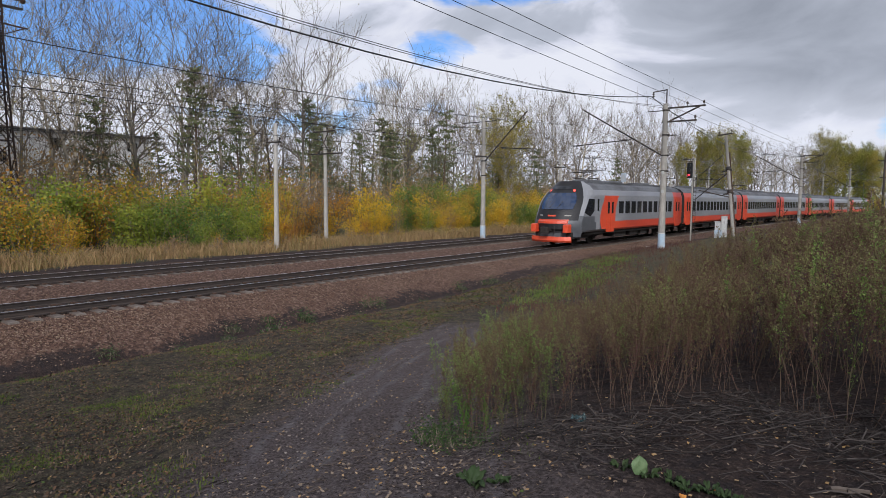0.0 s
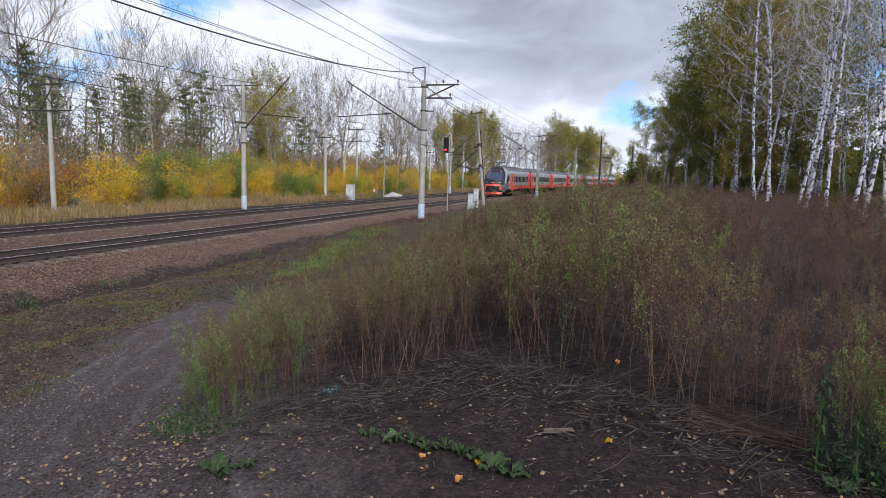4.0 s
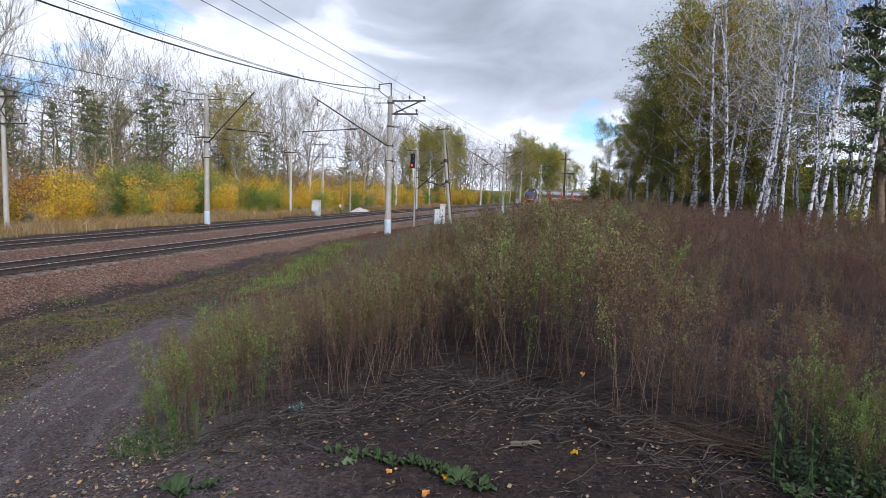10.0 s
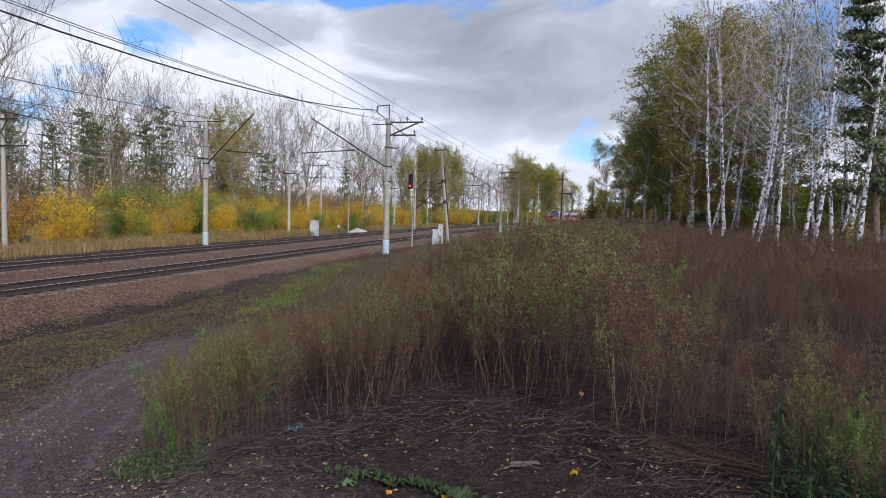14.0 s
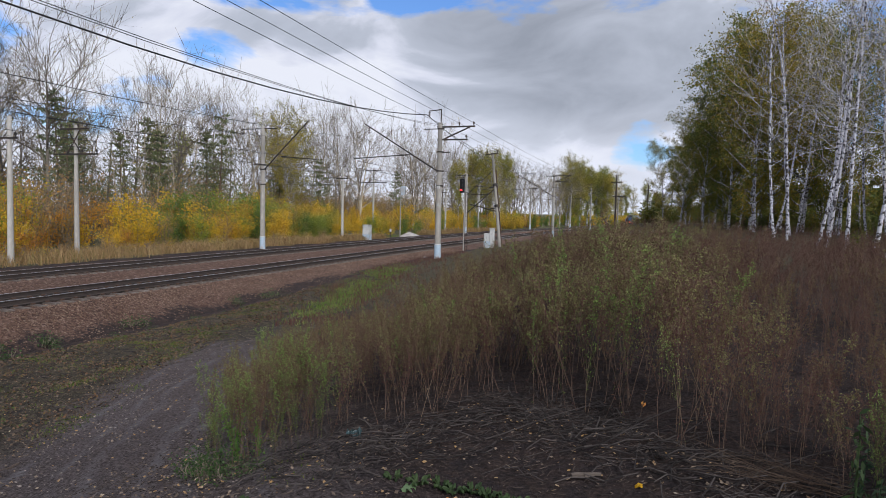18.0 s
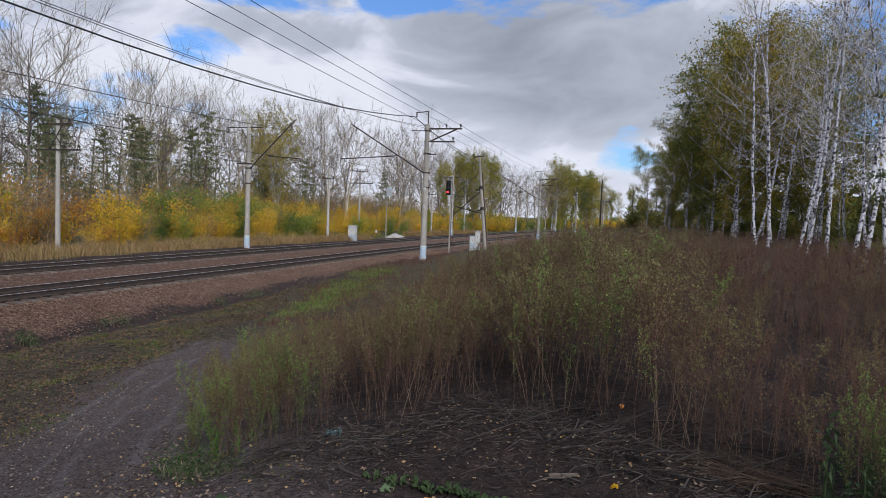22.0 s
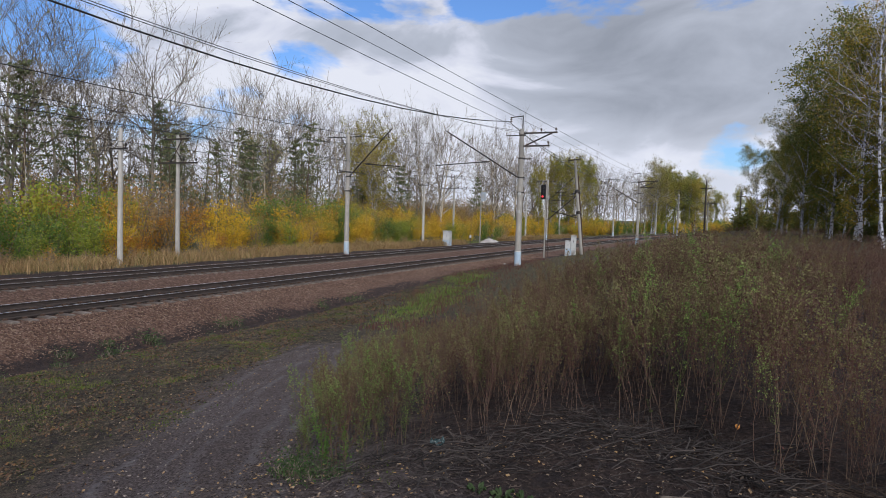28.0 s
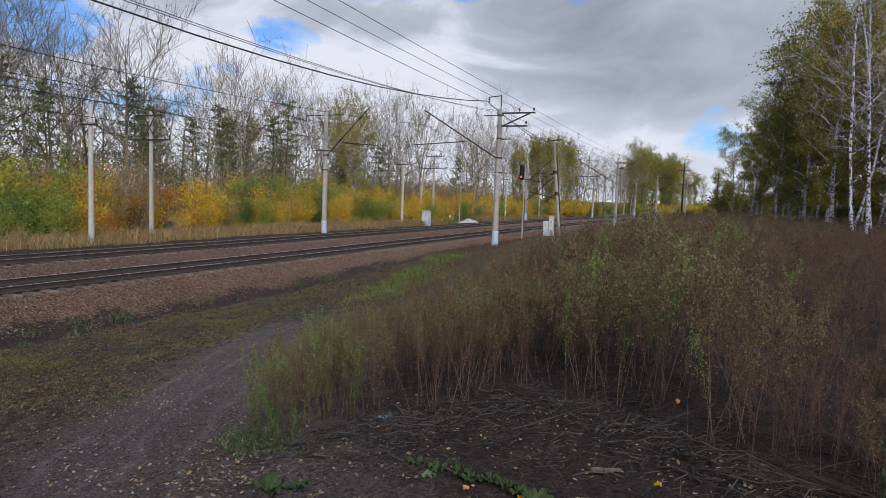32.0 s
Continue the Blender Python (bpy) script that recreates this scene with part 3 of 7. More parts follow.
def near_mast(y, lateral=-14.03):
    x = lateral + bend(y)
    z = ground_z(x, y) - 0.03
    b = grade(y) + 0.13 - z
    h = 9.2 + b
    root = thing("catenary_mast", x, y, z, "grey round concrete catenary mast with a blue-grey painted foot", "catenary mast", "masts beside the near track", rz=heading(y))
    post_mesh(root, h, 0.225, 0.15, CONCRETE)
    cantilever(root, -1, 5.95 + b, 9.2 + b, 6.95 + b, 5.55)
    for c in (5.95, 7.25, 4.95, 8.8):
        clamp(root, c + b, 0.175)
    g = Geo()
    g.tube((0.05, 0, h - 0.4), (0.05, 0, 10.1 + b), 0.04)
    g.tube((0.08, 0, 10.1 + b), (-0.85, 0, 10.02 + b), 0.035)
    g.tube((-0.2, 0, 8.8 + b), (-1.15, 0, 8.8 + b), 0.03)
    g.done("hook_bracket", STEEL_DARK, root, "dark steel hook bracket on the mast head")
    g = Geo()
    insulator(g, -0.8, 0, 10.02 + b, 2, 0.1)
    g.done("insulator_string", INSULATOR, root)
    for reach, zz in ((2.45, 8.88), (1.95, 8.02)):
        g = Geo()
        g.box(-0.2, reach, -0.05, 0.05, zz + b, zz + 0.1 + b)
        g.done("cross_arm", STEEL_DARK, root, "dark steel bracket pointing away from the track")
    g = Geo()
    g.tube((0.25, 0, 8.1 + b), (2.1, 0, 8.9 + b), 0.05)
    g.done("brace", STEEL_DARK, root)
    g = Geo()
    g.tube((0.15, 0, 7.2 + b), (0.75, 0, 7.22 + b), 0.035)
    g.done("stub_arm", STEEL_DARK, root)
    for xx, zz in ((2.35, 8.98), (1.35, 8.98), (1.85, 8.12)):
        g = Geo()
        pin_insulator(g, xx, 0, zz + b)
        g.done("pin_insulator", INSULATOR, root)
    for zz in (3.55, 4.75):
        g = Geo()
        g.box(-0.06, 0.10, -0.235, -0.17, zz + b, zz + 0.2 + b)
        g.done("number_plate", WHITE_PAINT, root, "small pale plate")
    return root


def far_mast(y, lateral=-30.1):
    x = lateral + bend(y)
    z = ground_z(x, y)
    b = grade(y) + 0.13 - z
    root = thing("catenary_mast", x, y, z, "grey round concrete catenary mast beyond the far track", "catenary mast", "masts beside the far track", rz=heading(y))
    post_mesh(root, 9.7 + b, 0.22, 0.15, CONCRETE)
    cantilever(root, 1, 6.25 + b, 10.0 + b, 7.15 + b, 4.1)
    for c in (6.25, 6.6, 5.05):
        clamp(root, c + b, 0.18)
    g = Geo()
    g.tube((-2.0, 0, 9.5 + b), (1.3, 0, 9.5 + b), 0.04)
    g.done("cross_arm", STEEL_DARK, root)
    g = Geo()
    g.tube((-0.15, 0, 8.6 + b), (-0.75, 0, 9.48 + b), 0.03)
    g.done("brace", STEEL_DARK, root)
    g = Geo()
    g.tube((-1.15, 0, 6.6 + b), (-0.1, 0, 6.65 + b), 0.04)
    g.done("stub_arm", STEEL_DARK, root)
    g = Geo()
    insulator(g, -1.95, 0, 9.5 + b, 3, 0.09)
    g.done("insulator_string", INSULATOR, root)
    return root


def line_pole(x, y, z0, h, arms, label, material, tilt=0.0, group=""):
    """A plain tapered pole with cross arms: (height, left, right, rise)."""
    root = thing("line_pole", x, y, z0, label, "utility pole", group)
    root.matrix_world = pose(x, y, z0, tilt * 0.3, tilt, heading(y))
    r0 = 0.17
    post_mesh(root, h, r0, 0.11, material, False)
    for z, left, right in arms:
        g = Geo()
        g.box(left, right, -0.16, -0.08, z - 0.05, z + 0.05)
        for s in np.linspace(left + 0.1, right - 0.1, 4 if right - left > 1.5 else 2):
            pin_insulator(g, s, -0.12, z + 0.05)
        g.done("cross_arm", STEEL_DARK, root)
    if len(arms) > 1:
        (za, la, ra), (zb, lb, rb) = arms[:2]
        g = Geo()
        m = (za + zb) / 2
        for z, w in ((za, 0.45), (zb, 0.55)):
            for s in (la, ra):
                g.tube((0, -0.12, m), (s * w, -0.12, z), 0.035)
        g.done("brace", STEEL_DARK, root)
    return root


for y in (-11.0, 40.6, 92.0, 137.0, 185.0):
    near_mast(y)
for y in (-12.0, 43.5, 101.0, 150.0, 198.0):
    far_mast(y)
line_pole(-32.9, 24.55, -0.45, 8.1, [(6.95, -0.75, 0.7)], "pale grey concrete line pole with one short cross arm", CONCRETE_PALE, 0.9, "line poles beyond the tracks")
for y, x in ((63.9, -33.6), (103.0, -34.4), (-15.0, -33.0)):
    line_pole(x + bend(y), y, ground_z(x, y), 8.1, [(6.95, -0.75, 0.7)], "pale grey concrete line pole with one short cross arm", CONCRETE_PALE, random.uniform(-0.6, 0.6), "line poles beyond the tracks")
for y, x, h in ((31.55, -36.2, 8.65), (79.0, -36.8, 9.1), (127.7, -35.9, 9.0)):
    line_pole(x + bend(y), y, -0.45, h, [(h - 0.25, -1.2, 1.2), (h - 1.9, -1.8, 2.0)], "pale concrete power pole with two long braced cross arms", CONCRETE_PALE, 0.0, "power poles at the edge of the wood")


def leaning_pole():
    root = line_pole(-13.8, 58.1, -0.35, 9.2, [(9.05, -0.6, 0.6)], "weathered concrete pole leaning over the relay boxes", CONCRETE, -6.6)
    for z, w in ((5.9, 0.55), (3.9, 0.6)):
        g = Geo()
        g.box(-w, 0.3, -0.08, 0.08, z - 0.06, z + 0.06)
        g.lathe([(0.19, z + 0.06), (0.24, z + 0.1), (0.24, z + 0.3), (0.16, z + 0.36)], 12)
        g.done("switch_bracket", STEEL_DARK, root, "dark steel bracket with a switch")
    g = Geo()
    g.tube((-0.1, 0, 3.6), (-2.6, 0, 2.6 + 1.9), 0.05)
    g.tube((-0.1, 0, 5.7), (-3.0, 0, 3.7), 0.045)
    g.done("stay_rod", STEEL_DARK, root)
    g = Geo()
    g.box(0.15, 0.24, -0.03, 0.03, 0.2, 7.5)
    g.done("cable_duct", RUST, root)


leaning_pole()


def wooden_power_pole(x, y, h, group=""):
    z = ground_z(x, y)
    root = thing("wooden_power_pole", x, y, z, "dark timber power pole with a cross arm and switch gear", "utility pole", group)
    g = Geo()
    g.lathe([(0.2, -0.6), (0.19, 0), (0.15, h * 0.6), (0.13, h)], 10)
    g.done("post", WOOD_DARK, root)
    g = Geo()
    g.box(-0.95, 0.95, -0.2, -0.1, h - 1.35, h - 1.22)
    g.done("cross_arm", STEEL_DARK, root)
    g = Geo()
    g.box(-0.6, 1.7, -0.22, -0.1, h - 3.9, h - 3.75)
    g.done("cross_arm", STEEL_DARK, root)
    g = Geo()
    g.tube((0.1, -0.15, h - 4.6), (1.4, -0.15, h - 3.8), 0.04)
    g.done("brace", STEEL_DARK, root)
    for px, py, pz in ((-0.85, -0.15, h - 1.22), (0.85, -0.15, h - 1.22), (0, 0, h), (0.5, -0.15, h - 3.75), (0.95, -0.15, h - 3.75), (1.45, -0.15, h - 3.75)):
        g = Geo()
        pin_insulator(g, px, py, pz)
        g.done("pin_insulator", INSULATOR, root)


wooden_power_pole(-6.7, 118.0, 9.6)
wooden_power_pole(-1.5, 150.0, 8.5)
wooden_power_pole(4.5, 185.0, 9.0)


RUST_DARK = mat("dark_rusty_steel", (0.022, 0.015, 0.013), (0.05, 0.03, 0.024), 18, 0.8, 0.3)


def lattice_tower(x, y):
    root = thing("lattice_tower", x, y, -0.2, "rusty dark steel lattice tower with two cross beams", "lattice tower")
    h, w0, w1 = 19.4, 0.85, 0.33
    lev = [h * i / 15 for i in range(16)]
    half = [w0 + (w1 - w0) * min(1, z / (h * 0.8)) for z in lev]
    for sx, sy in ((-1, -1), (1, -1), (1, 1), (-1, 1)):
        v = [(sx * (w + dx), sy * (w + dy), z) for w, z in zip(half, lev) for dx, dy in ((-0.06, -0.06), (0.06, -0.06), (0.06, 0.06), (-0.06, 0.06))]
        part("leg", v, [(4 * i + k, 4 * i + (k + 1) % 4, 4 * i + 4 + (k + 1) % 4, 4 * i + 4 + k) for i in range(15) for k in range(4)], RUST_DARK, root)
    for a, b in (((-1, -1), (1, -1)), ((1, -1), (1, 1)), ((1, 1), (-1, 1)), ((-1, 1), (-1, -1))):
        for i in range(15):
            p, q = (a, b) if i % 2 else (b, a)
            g = Geo()
            g.tube((p[0] * half[i], p[1] * half[i], lev[i]), (q[0] * half[i + 1], q[1] * half[i + 1], lev[i + 1]), 0.048, n=4)
            g.done("lacing_bar", RUST_DARK, root)
            if i % 3 == 0:
                g = Geo()
                g.tube((a[0] * half[i], a[1] * half[i], lev[i]), (b[0] * half[i], b[1] * half[i], lev[i]), 0.055, n=4)
                g.done("strut", RUST_DARK, root)
    for z, a, b in ((19.2, -2.0, 1.7), (18.5, -2.0, 1.9)):
        g = Geo()
        g.box(-0.1, 0.1, a, b, z - 0.09, z + 0.09)
        g.done("cross_beam", STEEL_DARK, root)
    g = Geo()
    g.tube((0, -2.9, 17.3), (0, 2.2, 17.0), 0.07)
    g.tube((0, -2.6, 17.3), (0, -0.5, 16.4), 0.05)
    g.tube((0, 2.0, 17.0), (0, 0.4, 16.2), 0.05)
    g.done("bracket", RUST, root)
    g = Geo()
    for yy in (-2.1, 1.95):
        g.lathe([(0.05, 18.95), (0.18, 19.0), (0.22, 19.2), (0.12, 19.4)], 10, at=(0, yy))
    g.done("insulators", INSULATOR, root)


lattice_tower(-59.8, 18.1)


def colour_signal():
    x, y = -16.38, 54.6
    z = ground_z(x, y)
    root = thing("colour_light_signal", x, y, z, "railway colour-light signal showing red on a thin grey mast", "railway signal")
    b = -z
    g = Geo()
    g.lathe([(0.14, -0.4), (0.14, 0.1), (0.065, 0.12), (0.055, 6.2 + b)], 12)
    g.done("post", CONCRETE, root, "thin grey post")
    g = Geo()
    g.box(-0.4, 0.02, -0.28, 0.0, 4.8 + b, 6.1 + b, cut=0.03)
    head = g.done("signal_head", BLACK, root, "black signal head with round backing")
    for zz in (5.05, 5.45, 5.85):
        g = Geo()
        g.tube((-0.2, -0.28, zz + b), (-0.2, -0.42, zz + b), 0.115, 0.115, 14)
        g.done("visor", BLACK, head)
    g = Geo()
    g.tube((-0.2, -0.43, 5.05 + b), (-0.2, -0.44, 5.05 + b), 0.085, 0.085, 16)
    g.done("red_lens", RED_GLOW, head, "lit red lens")
    g = Geo()
    g.box(-0.6, 0.1, 0.02, 0.05, 6.15 + b, 6.2 + b)
    for s in (-0.18, 0.18):
        g.tube((0.18 + s * 0.6, 0.1, 0.0), (0.18 + s * 0.6, 0.1, 5.0 + b), 0.02, n=6)
    for i in range(14):
        g.tube((0.07, 0.1, 0.3 + i * 0.34), (0.29, 0.1, 0.3 + i * 0.34), 0.014, n=5)
    g.done("ladder", STEEL_DARK, root)


colour_signal()


def far_signal():
    x, y = -30.8, 74.3
    z = ground_z(x, y)
    root = thing("lineside_signal", x, y, z, "thin grey signal post with a blue-grey head seen from behind", "railway signal")
    g = Geo()
    g.lathe([(0.11, -0.3), (0.1, 0.1), (0.07, 0.2), (0.06, 6.4)], 10)
    g.done("post", CONCRETE, root)
    g = Geo()
    g.box(0.05, 0.6, -0.15, 0.15, 5.4, 6.5, cut=0.03)
    g.done("signal_head", BASE_PAINT, root, "blue-grey signal head")


far_signal()


def relay_cabinet(x, y, z, w, d, h, label, split):
    root = thing("relay_cabinet", x, y, z, label, "cabinet", "lineside cabinets")
    g = Geo()
    g.box(-w / 2, w / 2, -d / 2, d / 2, -0.7, h, cut=0.02)
    g.done("body", WHITE_PAINT, root)
    if split:
        g = Geo()
        g.box(-w / 2 - 0.01, w / 2 + 0.01, -d / 2 - 0.01, d / 2 + 0.01, -0.7, h * 0.42)
        g.done("plinth", BASE_PAINT, root, "blue-grey painted lower half")
    for s in (-1, 1):
        g = Geo()
        xs = sorted((s * 0.02, s * (w / 2 - 0.04)))
        g.box(xs[0], xs[1], -d / 2 - 0.02, -d / 2, h * 0.48, h - 0.08)
        g.done("door", WHITE_PAINT, root)
    g = Geo()
    g.box(-w / 2 - 0.04, w / 2 + 0.04, -d / 2 - 0.05, d / 2 + 0.04, h, h + 0.04)
    g.done("lid", WHITE_PAINT, root)
    g = Geo()
    g.box(0.04, 0.07, -d / 2 - 0.05, -d / 2 - 0.02, h * 0.62, h * 0.74)
    g.done("handle", STEEL_DARK, root)


relay_cabinet(-30.95, 64.85, -0.5, 0.84, 0.65, 1.8, "white relay cabinet with a blue-grey lower half beside the far track", True)
relay_cabinet(-14.32, 57.0, 0.0, 0.4, 0.45, 1.55, "tall white relay box on a concrete plinth behind a lower one", False)
relay_cabinet(-14.6, 56.2, -0.05, 0.44, 0.5, 1.15, "low pale relay box with a weathered concrete plinth", True)


def gravel_heap(x, y):
    v, f = [], []
    z0 = ground_z(x, y)
    n = 40
    for i in range(13):
        for j in range(n):
            a, r = 2 * math.pi * j / n, i / 12
            h = 0.66 * (1 - r) ** 0.8 * (1 + 0.25 * noise.noise((3 * math.cos(a) * r, 3 * math.sin(a) * r, 1)))
            v.append((x + 1.2 * r * math.cos(a), y + 2.6 * r * math.sin(a), z0 + h - 0.06 + 0.03 * noise.noise((i, j * 1.3, 7))))
    for i in range(12):
        f += [(i * n + j, i * n + (j + 1) % n, i * n + n + (j + 1) % n, i * n + n + j) for j in range(n)]
    ob = part("gravel_heap", v, f, mat("pale_gravel", (0.34, 0.315, 0.29), (0.49, 0.46, 0.43), 22, 0.95, 0.8, (0.28, 0.26, 0.245)))
    tagged(ob, "heap of pale grey gravel beside the far track", "gravel heap")


gravel_heap(-31.5, 79.5)


def marker_post(x, y):
    root = thing("marker_post", x, y, ground_z(x, y), "short marker post with a white round plate", "marker post")
    g = Geo()
    g.lathe([(0.035, -0.2), (0.035, 0.9)], 8)
    g.done("post", STEEL_DARK, root)
    g = Geo()
    g.box(-0.13, 0.13, -0.05, -0.03, 0.75, 1.15, cut=0.008)
    g.done("plate", WHITE_PAINT, root)


marker_post(-31.2, 72.2)


def concrete_slabs():
    """Half-buried slabs beside the mast foot."""
    for x, y, w, d, rz in ((-15.9, 44.6, 1.2, 0.6, 8), (-16.2, 47.2, 0.8, 0.6, -12)):
        z = ground_z(x, y)
        g = Geo()
        g.box(-w / 2, w / 2, -d / 2, d / 2, -0.2, 0.06, cut=0.02)
        ob = g.done("concrete_slab", CONCRETE)
        ob.matrix_world = pose(x, y, z, 0, 3, rz)
        tagged(ob, "pale concrete slab half sunk in the grass", "slab", "slabs by the mast")


concrete_slabs()


def wire(points, r, label, sag=0.0, steps=14):
    """A wire slung from point to point."""
    pts = []
    for a, b in zip(points, points[1:]):
        for i in range(steps):
            t = i / steps
            pts.append([a[k] + (b[k] - a[k]) * t - (4 * sag * t * (1 - t) if k == 2 else 0) for k in range(3)])
    pts.append(list(points[-1]))
    n, v, f = 5, [], []
    for i, p in enumerate(pts):
        q = pts[min(i + 1, len(pts) - 1)]
        o = pts[max(i - 1, 0)]
        d = Vector((q[0] - o[0], q[1] - o[1], q[2] - o[2])).normalized()
        s = d.cross(Vector((0, 0, 1))).normalized()
        t = s.cross(d)
        v += [tuple(Vector(p) + r * (math.cos(6.2832 * k / n) * s + math.sin(6.2832 * k / n) * t)) for k in range(n)]
    for i in range(len(pts) - 1):
        f += [(i * n + k, i * n + (k + 1) % n, i * n + n + (k + 1) % n, i * n + n + k) for k in range(n)]
    return tagged(part("overhead_wire", v, f, WIRE), label, "wire", "overhead wires")


def along(lateral, z, ys):
    return [(lateral + bend(y), y, z + grade(y) + 0.15) for y in ys]


NEAR_Y, FAR_Y = (-62.0, -11.0, 40.6, 92.0, 137.0, 185.0, 235.0), (-66.0, -12.0, 43.5, 101.0, 150.0, 198.0, 240.0)
wire(along(-15.0, 9.75, NEAR_Y), 0.028, "thick black feeder cable slung from mast hooks", 1.9)
wire(along(-14.3, 9.1, NEAR_Y), 0.012, "thin black wire along the mast heads", 1.2)
wire(along(-14.1, 8.95, NEAR_Y), 0.012, "thin black wire along the mast heads", 1.05)
for lat, z, back, rise in ((-11.8, 9.2, -9.9, 9.35), (-12.8, 9.2, -10.8, 9.35), (-12.3, 8.35, -10.7, 8.95)):
    wire([(back, -11.0, rise)] + along(lat, z, NEAR_Y[2:]), 0.011, "thin power line on the mast brackets", 0.2)
for cx, ys, z, lift in ((NEAR_X, NEAR_Y, 8.25, 0.0), (FAR_X, FAR_Y, 8.6, 0.2)):
    wire(along(cx, z, ys), 0.016, "messenger wire of the overhead line", 1.05)
    wire(along(cx, 6.05 + lift, ys), 0.014, "contact wire over the railway track", 0.03)
wire(along(-32.2, 9.1, FAR_Y), 0.013, "black wire on the outer side of the far masts", 0.9)
for d in (-0.5, 0.5):
    wire([(-33.0 + d, -15, 6.6), (-33.0 + d, 24.5, 6.6), (-33.6 + d, 63.9, 6.6), (-34.4 + d, 103, 6.6)], 0.01, "thin line wire beyond the tracks", 0.5)
for d, z in ((-1.1, 8.3), (1.1, 8.3), (-1.7, 6.65), (0.0, 8.5), (1.9, 6.65)):
    wire([(-38.3 + d, -40, z + 1.3), (-36.3 + d, 31.4, z), (-36.8 + d, 79, z), (-35.1 + d, 127.7, z)], 0.01, "thin power line at the edge of the wood", 0.95)


# ---- train ----
TRAIN_GREY = mat("grey_train_paint", (0.235, 0.24, 0.255), (0.28, 0.285, 0.30), 3, 0.38, 0.0, (0.205, 0.21, 0.22), spec=0.5, stretch=(1, 0.2, 1))
TRAIN_DARK = mat("dark_grey_train_paint", (0.075, 0.08, 0.088), (0.095, 0.10, 0.11), 3, 0.4, spec=0.5)
TRAIN_RED = mat("orange_red_train_paint", (0.62, 0.066, 0.026), (0.70, 0.082, 0.03), 3, 0.42, 0.0, (0.52, 0.056, 0.026), spec=0.5, stretch=(1, 0.2, 1))
TRAIN_ROOF = mat("dusty_grey_roof", (0.10, 0.105, 0.115), (0.15, 0.155, 0.165), 5, 0.7, 0.1, (0.08, 0.08, 0.085))
TRAIN_GLASS = mat("dark_window_glass", (0.012, 0.014, 0.018), (0.016, 0.018, 0.022), 2, 0.08, spec=0.6)
SCREEN_GLASS = mat("blue_tinted_windscreen", (0.014, 0.028, 0.065), (0.02, 0.038, 0.085), 2, 0.05, spec=0.9)
UNDER = mat("grimy_underframe", (0.018, 0.016, 0.015), (0.035, 0.03, 0.027), 8, 0.85)
CAR_LEN, HALF = 21.6, 1.74
SECTION = [(-1.62, 0.92), (-1.74, 1.05), (-1.74, 1.55), (-1.74, 1.95), (-1.74, 2.95), (-1.72, 3.35), (-1.60, 3.72), (-1.30, 4.02), (-0.75, 4.22), (0.0, 4.28)]
SECTION += [(-x, z) for x, z in SECTION[-2::-1]]


